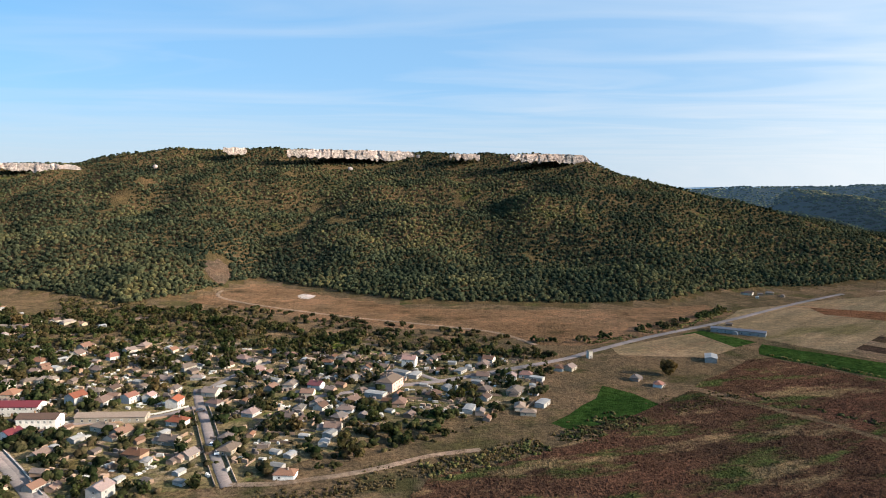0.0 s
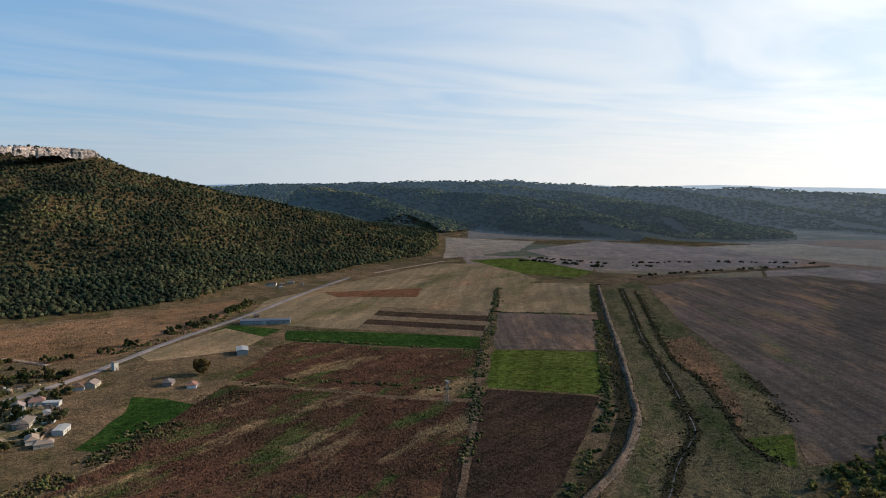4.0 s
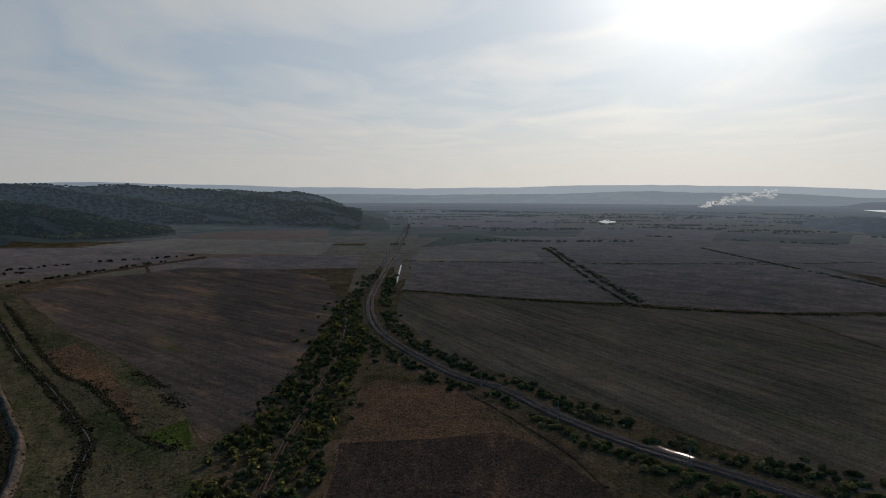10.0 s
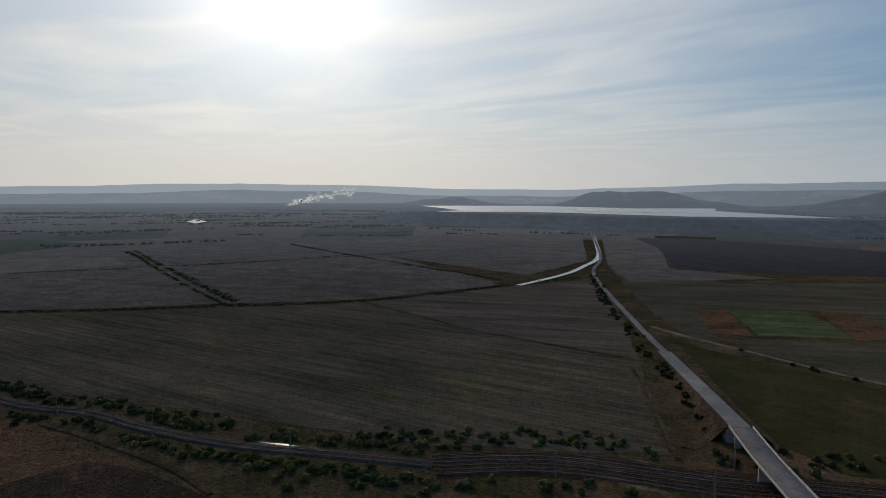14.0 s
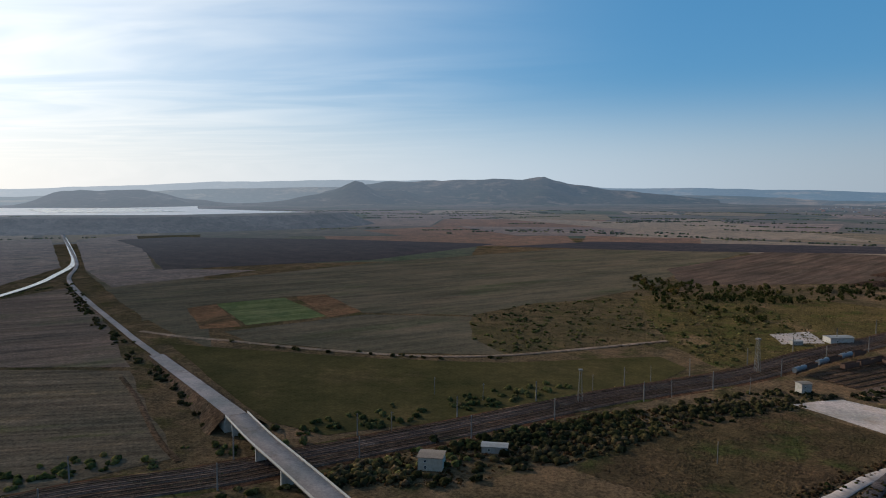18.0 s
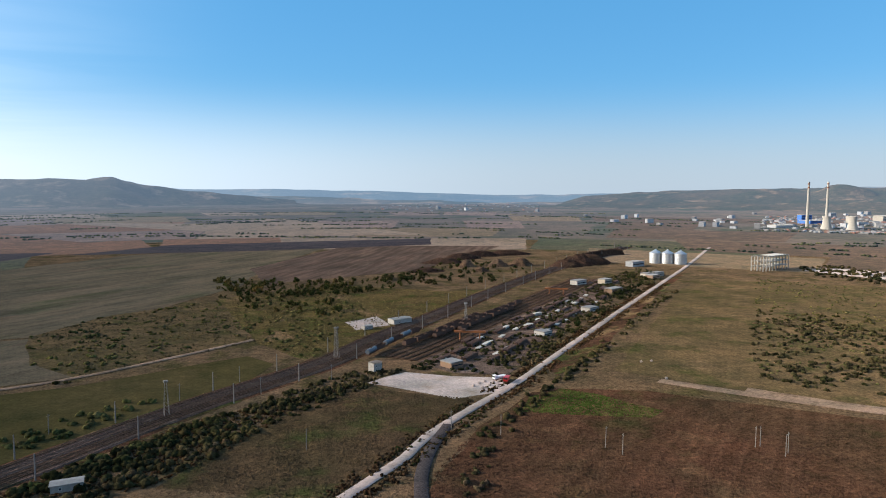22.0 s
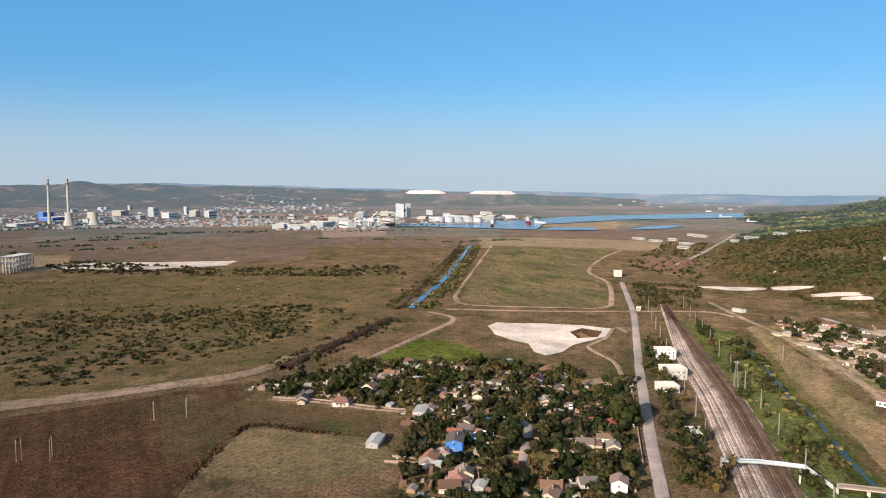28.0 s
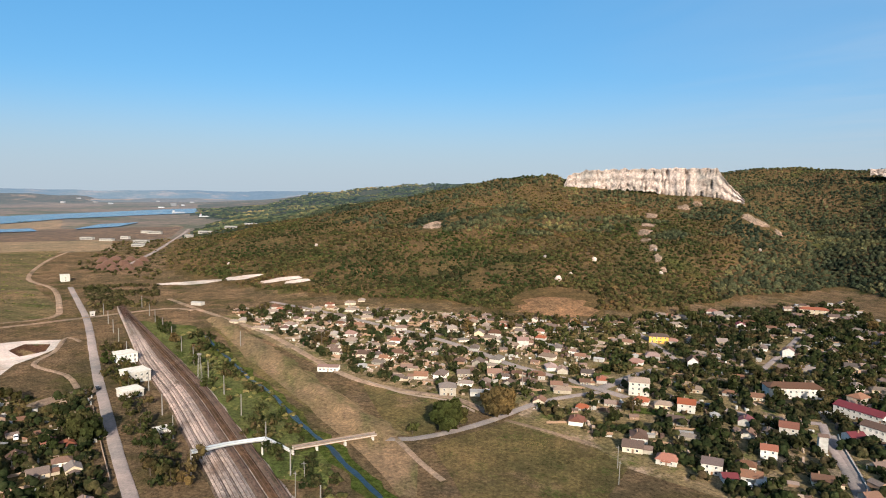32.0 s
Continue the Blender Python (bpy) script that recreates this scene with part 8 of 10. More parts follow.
# towns: scattered pale blocks across the plain
TOWN = [([(-1159, -2388), (-1365, -1945), (-1302, -1424), (-1032, -1469), (-952, -1808)], 18), ([(-1574, -2243), (-2400, -2381), (-2548, -1781), (-1594, -1112), (-1225, -1321)], 22), ([(-2437, -1888), (-3408, -1955), (-2458, -944), (-1752, -698), (-1508, -989)], 24), ([(-3173, -2304), (-4212, -2246), (-3241, -1471), (-2234, -1331)], 16), ([(-5, -4774), (-1067, -4653), (-1704, -4068), (-1062, -2531), (-611, -3164)], 16), ([(-4415, -594), (-4754, 433), (-3589, 622), (-3063, 172)], 10)]
far_house = None
for poly, count in TOWN:
    xs, ys = [p[0] for p in poly], [p[1] for p in poly]
    made = 0
    while made < count:
        u, v = rng_f.random(), rng_f.random()
        i = rng_f.randrange(1, len(poly) - 1)
        if u + v > 1:
            u, v = 1 - u, 1 - v
        a, b, c = poly[0], poly[i], poly[i + 1]
        at = (a[0] + u * (b[0] - a[0]) + v * (c[0] - a[0]), a[1] + u * (b[1] - a[1]) + v * (c[1] - a[1]))
        w, h = rng_f.uniform(10, 30), rng_f.choice((4, 5, 6, 8, 12))
        block("town_building", "pale town building in the distance", at, rng_f.uniform(0, 90), w, rng_f.uniform(10, 16), h, rng_f.choice(("farwhite", "farwhite", "fargrey", "fargrey")), rng_f.choice(("fargrey", "farroof", "fargrey")), "building", "town buildings")
        made += 1


def far_roofs(name, areas, material, label, seed, size=(5, 13), high=(2, 5)):
    """The small houses and sheds of a far town, too many to count."""
    r, bm = random.Random(seed), bmesh.new()
    for poly, count in areas:
        for _ in range(count):
            i = r.randrange(1, len(poly) - 1)
            u, v = sorted((r.random(), r.random()))
            x, y = (poly[0][k] * u + poly[i][k] * (v - u) + poly[i + 1][k] * (1 - v) for k in (0, 1))
            box(x, y, height(x, y) - 0.5, r.uniform(*size), r.uniform(5, 10), r.uniform(*high), bm, r.uniform(0, 3))
    me = bpy.data.meshes.new(name)
    bm.to_mesh(me); bm.free()
    me.materials.append(M[material])
    tagged(new(name, me), label, "houses", kind="stuff")


QUAY, WORKS = [(-1366, -844), (-1612, -860), (-1731, -719), (-1547, -628), (-1423, -703)], [(-1649, -914), (-2137, -847), (-2324, -426), (-1835, -398), (-1691, -670)]
PLANT_YARD, SUBURB = [(-1146, -1388), (-1759, -2126), (-2069, -1947), (-2150, -1514), (-1768, -944), (-1522, -940), (-1337, -1260)], [(-2817, -2078), (-3713, -2449), (-3401, -1884), (-2832, -1285), (-2286, -1220), (-2260, -1541)]
EAST_TOWN, SOUTH_TOWN = [(-1315, -1509), (-2437, -1888), (-3307, -1897), (-2458, -944), (-1883, -751), (-1553, -1018)], [(-366, -3105), (-974, -4240), (-1844, -4403), (-1062, -2531)]
for k, (mat_, share) in enumerate((("farwhite", 0.8), ("fargrey", 1.0), ("farroof", 0.5))):
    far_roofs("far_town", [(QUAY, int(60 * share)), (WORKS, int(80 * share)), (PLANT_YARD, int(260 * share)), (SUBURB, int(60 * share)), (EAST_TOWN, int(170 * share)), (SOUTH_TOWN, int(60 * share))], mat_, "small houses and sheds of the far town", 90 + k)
for p in [(-1389, -43), (-1342, -11), (-1383, 19), (-1282, 42), (-1530, 60), (-1501, 75), (-1340, 125), (-1379, 158), (-1370, 204), (-1385, 243), (-1457, 284), (-1501, 322), (-1208, 35), (-1468, 198)]:
    block("works_shed", "long pale shed beyond the scrap yard", p, 60, rng_f.uniform(12, 28), 9, rng_f.uniform(3, 5), "greywall", "sheetroof", "shed", "works sheds", 1)


# ---- wagons and yard things ----
def wheelset(t, x):
    bm = bmesh.new()
    for s in (-1, 1):
        for k in (-0.9, 0.9):
            tube((x + k, s * 0.68, 0.46), (x + k, s * 0.8, 0.46), 0.46, 0.46, 10, bm)
    part("bogie", bm, "darksteel", t)


def tank_wagon():
    t = thing("tank_wagon", "grey-blue railway tank wagon", "wagon", group="tank wagons")
    part("frame", box(0, 0, 0.9, 12, 2.4, 0.35), "darksteel", t)
    b = part("barrel", tube((-5.6, 0, 2.6), (5.6, 0, 2.6), 1.4, 1.4, 16), "tank", t)
    part("hatch", tube((0, 0, 3.9), (0, 0, 4.4), 0.5, 0.5, 10), "darksteel", b)
    wheelset(t, -4); wheelset(t, 4)
    return t


def hopper_wagon():
    t = thing("open_wagon", "rust-brown open goods wagon", "wagon", group="goods wagons")
    part("floor", box(0, 0, 0.9, 13, 2.7, 0.4), "darksteel", t)
    for s in (-1, 1):
        part("side", box(0, s * 1.35, 1.3, 13, 0.12, 2.0), "darksteel", t)
        part("end", box(s * 6.45, 0, 1.3, 0.12, 2.6, 2.0), "darksteel", t)
    wheelset(t, -4.3); wheelset(t, 4.3)
    return t


def train(proto, pts, off, first, count, gap):
    line = [Vector((*p, 0)) for p in beside(pts, off, 3.0)]
    run, goal, n = 0.0, first, 0
    for a, b in zip(line, line[1:]):
        run += (b - a).length
        if run >= goal and n < count:
            d = b - a
            m = pose(b.x, b.y, 0.78, 0, 0, math.degrees(math.atan2(d.y, d.x)))
            if n == 0 and proto.get("used") is None:
                proto.matrix_basis = m
                proto["used"] = 1
            else:
                copy_thing(proto, m)
            goal += gap
            n += 1


TW, OW = tank_wagon(), hopper_wagon()
train(TW, MAIN_C, 16, 200, 3, 26)
train(OW, MAIN_C, 16, 213, 3, 26)
train(OW, SIDINGS, -5.5, 60, 11, 14.5)
train(OW, SIDINGS, 0, 90, 7, 14.5)
train(OW, SIDINGS, -11, 30, 8, 14.5)


def gantry(at, rot, span=26, h=9):
    t = thing("gantry_crane", "orange gantry crane over the yard", "crane", (*at, 0), rot)
    for s in (-1, 1):
        part("leg", tube((s * span / 2, -2.5, 0), (s * span / 2, -0.6, h), 0.35, 0.3, 6), "orangepaint", t)
        part("leg", tube((s * span / 2, 2.5, 0), (s * span / 2, 0.6, h), 0.35, 0.3, 6), "orangepaint", t)
    part("bridge_beam", box(0, 0, h, span + 8, 1.6, 1.3), "orangepaint", t)
    part("trolley", box(4, 0, h + 1.3, 2.5, 2.2, 1.2), "darksteel", t)


gantry((-130.8, -427.7), -22, 13, 5)
gantry((-266.3, -594.2), -26, 13, 5)


def steel_stack(n):
    """A long stack of rusty beams lying on a base."""
    t = thing("beam_stack", "long stack of rusty steel beams in the goods yard", "stack", group="beam stacks")
    bm = bmesh.new()
    h = 0.3 + n * 0.42
    # one bundle: an outline with grooves between the top beams, drawn out along its length
    outline = [(-1.75, 0.3), (1.75, 0.3)]
    for k in range(7):
        y = 1.75 - k * 0.5
        top = h - 0.4 * ((k * 5 + n) % 3 == 0)
        outline += [(y, top), (y - 0.4, top)] + ([(y - 0.42, h - 0.7), (y - 0.48, h - 0.7)] if k < 6 else [])
    ends = [[bm.verts.new((x + 0.4 * math.sin(y * 9), y, z)) for y, z in outline] for x in (-8.0, 8.0)]
    for k in range(len(outline)):
        j = (k + 1) % len(outline)
        bm.faces.new((ends[0][k], ends[0][j], ends[1][j], ends[1][k]))
    bm.faces.new(ends[0]); bm.faces.new(ends[1][::-1])
    bmesh.ops.recalc_face_normals(bm, faces=bm.faces)
    part("bundle", bm, "darksteel", t)
    part("base", box(0, 0, -0.1, 13, 3.2, 0.4), "concrete", t, "concrete base")
    return t


STACKS = [steel_stack(n) for n in (3, 5, 4)]
rng_y = random.Random(91)
spots = []
for off, first, gap in ((17.5, 9, 0.25), (24, 5, 0.3), (37, 10, 0.35), (50, 14, 0.45)):
    line = [Vector((*p, 0)) for p in beside(SIDINGS, off, 2.0)]
    run, goal = 0.0, first * 2.0
    for a, b in zip(line, line[1:]):
        run += (b - a).length
        if run >= goal:
            goal += rng_y.uniform(19, 23)
            if rng_y.random() > gap:
                d = (b - a).normalized()
                spots.append((b.x, b.y, math.degrees(math.atan2(d.y, d.x)) + rng_y.uniform(-2, 2)))
rng_y.shuffle(spots)
spots = spots[:38]
for k, (x, y, r) in enumerate(spots):
    if k < 3:
        STACKS[k].matrix_basis = pose(x, y, 0, 0, 0, r)
    else:
        copy_thing(STACKS[k % 3], pose(x, y, 0, 0, 0, r))


def slab_stack(at, rot, n):
    t = thing("slab_stack", "stack of pale concrete slabs in the yard", "stack", (*at, 0), rot, "slab stacks")
    for k in range(n):
        part("slab", box(0.15 * (k % 2), 0.1 * (k % 3), 0.36 * k, 8, 2.6, 0.33), "concrete", t)


ROW_A, ROW_B = [(-130.6, -405.3), (-177.2, -456.8), (-235.7, -516.6), (-300.3, -592.4)], [(-135.6, -387.4), (-179.6, -430.9), (-232.3, -487.5), (-304.6, -571.5)]
for row_, n_ in ((ROW_A, 12), (ROW_B, 12)):
    l_ = curve_pts(row_, 2.0)
    for k in range(n_):
        c_, d_ = l_[int(k / n_ * (len(l_) - 1))], l_[-1] - l_[0]
        slab_stack((c_.x, c_.y), math.degrees(math.atan2(d_.y, d_.x)) + 2 * (k % 3), 2 + k % 2)
for k, p in enumerate([(-98.7, -380.3), (-109.0, -393.5), (-138.1, -428.4), (-150.8, -442.4), (-166.3, -456.8), (-184.8, -476.5), (-208.3, -499.7), (-226.9, -520.0), (-258.4, -554.4), (-119.1, -409.9), (-136.4, -411.4), (-152.0, -422.9), (-185.1, -460.3), (-215.9, -483.7), (-258.9, -537.8), (-292.2, -576.4)][::2]):
    slab_stack(p, 28 + 12 * (k % 3), 3 + k % 4)
for p, w, h, wall in zip([(-101.3, -365.7), (-316.2, -650.4), (-347.5, -652.3), (-326.1, -594.2), (-257.6, -507.9), (-418.4, -675.9), (-183.2, -429.4)], (9, 16, 13, 18, 12, 15, 8), (3, 4.5, 4.5, 4, 3, 4, 3), ("brownwall", "greywall", "cream", "brownwall", "greywall", "brownwall", "greywall")):
    block("yard_building", "low pale building in the goods yard", p, 28, w, 9, h, wall, "sheetroof", "building", "yard buildings", 1)


def car(at, rot, col, label, truck=False):
    t = thing("truck" if truck else "car", label, "truck" if truck else "car", (*at, 0.45), rot, "parked vehicles")
    if truck:
        part("chassis", box(0, 0, 0.6, 7.5, 2.3, 0.35), "darksteel", t)
        part("cab", box(3.0, 0, 0.96, 1.9, 2.3, 2.0, None, 0, 0.94), col, t)
        part("cargo_bed", box(-1.0, 0, 0.96, 5.6, 2.4, 1.2), col, t)
        part("windscreen", box(3.97, 0, 1.9, 0.06, 1.9, 0.8), "glass", t)
        xs, r = (-2.6, -1.4, 2.7), 0.5
    else:
        part("body", box(0, 0, 0.3, 4.2, 1.75, 0.62, None, 0, 0.97), col, t)
        c = part("cabin", box(-0.25, 0, 0.92, 2.3, 1.6, 0.55, None, 0, 0.78), "glass", t)
        part("roof", box(-0.25, 0, 1.47, 1.75, 1.25, 0.05), col, t)
        xs, r = (-1.3, 1.3), 0.32
    for x in xs:
        for s in (-1, 1):
            part("wheel", tube((x, s * 0.78, r), (x, s * 0.92, r), r, r, 10), "darksteel", t)


M["redcar"] = plain("red_car_paint", (0.4, 0.03, 0.025), None, 1, 0.35)
M["whitecar"] = plain("white_car_paint", (0.75, 0.75, 0.74), None, 1, 0.35)
M["darkcar"] = plain("dark_car_paint", (0.05, 0.055, 0.065), None, 1, 0.35)
for p, r, c in zip([(-262.5, -65.5), (-257.4, -68.9), (-253.6, -66.9), (-367.8, -9.4), (-278.6, -67.9), (-307.2, -36.9)], (40, 20, 30, 10, 60, 5), ("whitecar", "bluepaint", "whitecar", "darkcar", "bluepaint", "whitecar")):
    car(p, r, c, "small car parked in the village")
for p, r, c in zip([(-88.2, 256.6), (-83.7, 249.3), (-106.9, 297.5)] + [(-225.2, 244.1), (-158.1, 189.5), (-154.5, 191.1)], (100, 100, 20, 10, 60, 60), ("whitecar", "whitecar", "darkcar", "darkcar", "whitecar", "darkcar")):
    car(p, r, c, "small car parked in the village")
car((-120.6, -328.8), 60, "redcar", "red truck parked at the gravel yard", True)
car((-117.8, -332.2), 20, "whitecar", "white truck parked at the gravel yard", True)


def big_bag(at, rot):
    t = thing("rubble_block", "pale block of rubble on the gravel", "rubble", (*at, 0.2), rot, "rubble blocks")
    v, f = ico(0.25, int(abs(at[0])) % 40)
    me = mesh_np("stone", v * 0.9 + (0, 0, 0.5), f, M["chalk"])
    o = new("stone", me)
    o.parent = t


for p in [(-105.7, -328.2), (-109.6, -331.0), (-109.8, -324.3), (-113.3, -328.4), (-101.5, -324.5), (-112.9, -320.9), (-104.8, -320.0), (-203.1, -312.1), (-216.1, -347.5), (-209.3, -347.3)]:
    big_bag(p, p[0] % 90)


def smoke_material():
    m, nt, p = nodes("thin_smoke", 1.0, spec=0.0)
    nt.nodes.remove(p)
    tl, tr, mx = (nt.nodes.new("ShaderNode" + k) for k in ("BsdfTranslucent", "BsdfTransparent", "MixShader"))
    tl.inputs["Color"].default_value = (0.9, 0.9, 0.9, 1)
    mx.inputs[0].default_value = 0.1
    nt.links.new(tr.outputs[0], mx.inputs[1]); nt.links.new(tl.outputs[0], mx.inputs[2])
    nt.links.new(mx.outputs[0], nt.nodes["Material Output"].inputs["Surface"])
    return m


M["smoke"] = smoke_material()
puffs = []
rng_s = random.Random(3)
for u in np.linspace(0, 1, 90) ** 1.2:
    p = bearing(107.2 + 5.2 * u + rng_s.gauss(0, 0.12), 3300)
    puffs.append((p.x, p.y, 2 + 70 * u ** 0.75 + rng_s.gauss(0, 12) * (0.15 + u)))
clumps("smoke_plume", puffs, (5, 17), "smoke", "thin white plume of smoke drifting over the fields", "smoke", 0.6, 9, 0.3)
hill_wood()

# ---- trees and bushes ----
def crown_mesh(w, h, n, seed, lobes=7):
    """Leaf clusters spread over several lobes, with gaps between them."""
    rng = np.random.RandomState(seed)
    V, F = [], []
    cs = [(np.array((rng.uniform(-0.34, 0.34) * w, rng.uniform(-0.34, 0.34) * w, h * rng.uniform(0.28, 0.82))), w * rng.uniform(0.16, 0.3)) for _ in range(lobes)]
    for c, r in cs:
        iv, jf = ico(0.2, rng.randint(1000))
        F += [tuple(x + len(V) for x in f) for f in jf]
        V += list(iv * (r * 0.7, r * 0.7, r * 0.6) + c)
    for k in range(n):
        c, r = cs[rng.randint(lobes)]
        d = rng.normal(size=3); d /= np.linalg.norm(d)
        p = c + d * (r, r, r * 0.85) * rng.uniform(0.7, 1.2)
        u = np.cross(d, rng.normal(size=3)); u /= np.linalg.norm(u)
        v = np.cross(d, u) + d * rng.uniform(-0.5, 0.5)
        s = w * rng.uniform(0.08, 0.15)
        b = len(V)
        V += [p - u * s, p + v * s * 1.2, p + u * s, p - v * s * 0.9 + d * s * 0.5]
        F += [(b, b + 1, b + 2), (b, b + 2, b + 3)]
    return mesh_np("crown", V, F, M["crown"])


def trunk_mesh(h, r, seed, limbs=5):
    rng = random.Random(seed)
    bm = tube((0, 0, -0.3), (rng.uniform(-0.3, 0.3), rng.uniform(-0.3, 0.3), h * 0.45), r, r * 0.65, 7)
    for k in range(limbs):
        a = 2 * math.pi * k / limbs + rng.uniform(-0.4, 0.4)
        z = h * rng.uniform(0.22, 0.42)
        tube((0, 0, z), (math.cos(a) * h * 0.2, math.sin(a) * h * 0.2, z + h * rng.uniform(0.2, 0.35)), r * 0.5, r * 0.2, 5, bm)
    tube((0, 0, h * 0.42), (0.2, 0.1, h * 0.85), r * 0.6, r * 0.15, 6, bm)
    me = bpy.data.meshes.new("trunk")
    bm.to_mesh(me); bm.free()
    me.materials.append(M["bark"])
    return me


TREES = []
for k, (w, h, r, lab) in enumerate(((7.5, 7.5, 0.22, "round garden tree with dense green leaves"), (6, 6.5, 0.18, "fruit tree with thinning autumn leaves"), (9, 9.5, 0.28, "broad walnut tree in dark green leaf"), (5, 9, 0.18, "slim upright tree in green leaf"),
                                    (4.5, 4.2, 0.14, "small bushy tree in a garden"), (8.5, 8.5, 0.26, "spreading tree turning brown"), (13, 14, 0.45, "very large round tree on the common"))):
    TREES.append((crown_mesh(w, h, 64 if k < 6 else 600, 20 + k, 5 + k % 2 if k < 6 else 12), trunk_mesh(h, r, k), lab))


def tree(at, k, s=1.0, rot=0.0):
    cm, tm, lab = TREES[k]
    t = thing("tree", lab, "tree", (*at, 0) if len(at) == 2 else at, rot, "village trees")
    t.scale = (s, s, s)
    for n, me in (("trunk", tm), ("crown", cm)):
        o = new(n, me)
        o.parent = t


ROADS = [o for o in scene.objects if o.get("category") == "road" or o.get("category") == "railway track"]
cells = {}


def claim(x, y, r):
    cells.setdefault((int(x // 12), int(y // 12)), []).append((x, y, r))


for o in ROADS:
    for ob in (o, *o.children):
        if ob.type == "MESH" and ob.name.split(".")[0] != "rail":
            for v in ob.data.vertices:
                claim(v.co.x, v.co.y, 4.5)
for p in curve_pts(OLD_LINE, 3.0):
    claim(p.x, p.y, 0.9)
for x, y, r in HOUSE_SPOTS:
    claim(x, y, r - 2.0)


def free(x, y, r):
    i, j = int(x // 12), int(y // 12)
    return all((x - a) ** 2 + (y - b) ** 2 > (r + q) ** 2 for u in (-1, 0, 1) for v in (-1, 0, 1) for a, b, q in cells.get((i + u, j + v), ()))


def inside(poly, x, y):
    hit = False
    for (x1, y1), (x2, y2) in zip(poly, poly[1:] + poly[:1]):
        if (y1 > y) != (y2 > y) and x < (x2 - x1) * (y - y1) / (y2 - y1) + x1:
            hit = not hit
    return hit


rng_t = random.Random(21)


def scatter(poly, count, need=1.5, clump=0.0, scale=35.0):
    """Free spots inside a plot, gathered in clumps where wanted."""
    xs, ys = [p[0] for p in poly], [p[1] for p in poly]
    out, tries = [], 0
    while len(out) < count and tries < count * 30:
        tries += 1
        x, y = rng_t.uniform(min(xs), max(xs)), rng_t.uniform(min(ys), max(ys))
        if inside(poly, x, y) and (not clump or wobble(x, y, scale, 9) > rng_t.uniform(-0.5, clump)) and free(x, y, need):
            out.append((x, y))
    return out


V_HILL = [(-349.4, 517.1), (-210.4, 559.4), (-84.5, 455.3), (-8.6, 449.0), (69.6, 402.3), (46.7, 312.8), (-13.2, 253.3), (-67.1, 218.4), (-122.8, 205.6), (-167.6, 235.0)]
V_BLUFF = [(-569.6, 79.7), (-500.6, 198.8), (-411.4, 349.7), (-394.9, 592.4), (-279.6, 481.3), (-125.8, 222.7), (-146.0, 178.5), (-204.4, 175.8), (-264.2, 160.6), (-309.7, 123.1), (-356.3, 108.5)]
V_STATION = [(-286.4, -194.3), (-355.6, -161.9), (-380.2, -81.4), (-357.3, -14.6), (-223.7, -5.4), (-196.1, -0.5), (-173.6, -68.9), (-273.0, -103.0)]
V_DARK = [(-385.9, 328.2), (-375.5, 563.8), (-279.6, 481.3), (-125.8, 222.7), (-146.0, 178.5), (-195.4, 181.8), (-247.7, 239.9), (-311.3, 257.3)]
V_FARSIDE = [(-569.6, 79.7), (-562.5, 151.9), (-517.0, 205.3), (-419.3, 302.8), (-333.6, 275.4), (-288.5, 195.3), (-283.4, 159.5), (-314.2, 137.2), (-373.9, 113.9), (-466.7, 90.8)]
# lesser houses and sheds fill the remaining plots
V_LOWER = [(-265.4, 395.9), (-207.4, 426.7), (-125.3, 413.9), (-28.3, 409.4), (58.0, 391.3), (40.9, 308.5), (-19.9, 288.1), (-69.7, 227.1), (-127.3, 213.4), (-169.0, 240.0)]
for poly, count, heading, keys in ((V_LOWER, 75, 75, "bhdghehgbghg"), (V_FARSIDE, 70, 50, "behebaebjd"), (V_BLUFF, 80, 50, "behghbeghdhg"), (V_STATION, 22, 10, "hgbdgh")):
    for k, (x, y) in enumerate(scatter(poly, count, 4.5)):
        plots([((x, y), keys[k % len(keys)])], heading)
        claim(x, y, 5.0)
for poly, count in ((V_HILL, 85), (V_BLUFF, 85), (V_STATION, 60)):
    for x, y in scatter(poly, count, 1.0):
        k = rng_t.choice((0, 0, 1, 1, 2, 3, 4, 5))
        tree((x, y), k, rng_t.uniform(0.7, 1.1), rng_t.uniform(0, 360))
        claim(x, y, 1.5)
for p, k, s in zip([(-246.8, 119.2), (-246.2, 125.4), (-252.9, 148.0), (-292.0, -11.6), (-249.8, 23.3), (-249.0, 106.4)] + [(122.2, 362.9)] + [(-221.2, -49.7), (-295.6, -12.7), (-255.1, -53.1), (-228.0, -36.4), (-235.0, -15.2)], (6, 2, 6, 2, 0, 4, 6, 2, 6, 2, 2, 2), (0.95, 1.1, 1.0, 1.4, 1.1, 1.2, 0.62, 1.2, 0.9, 1.1, 1.0, 1.0)):
    tree(p, k, s, p[0] * 10 % 360)


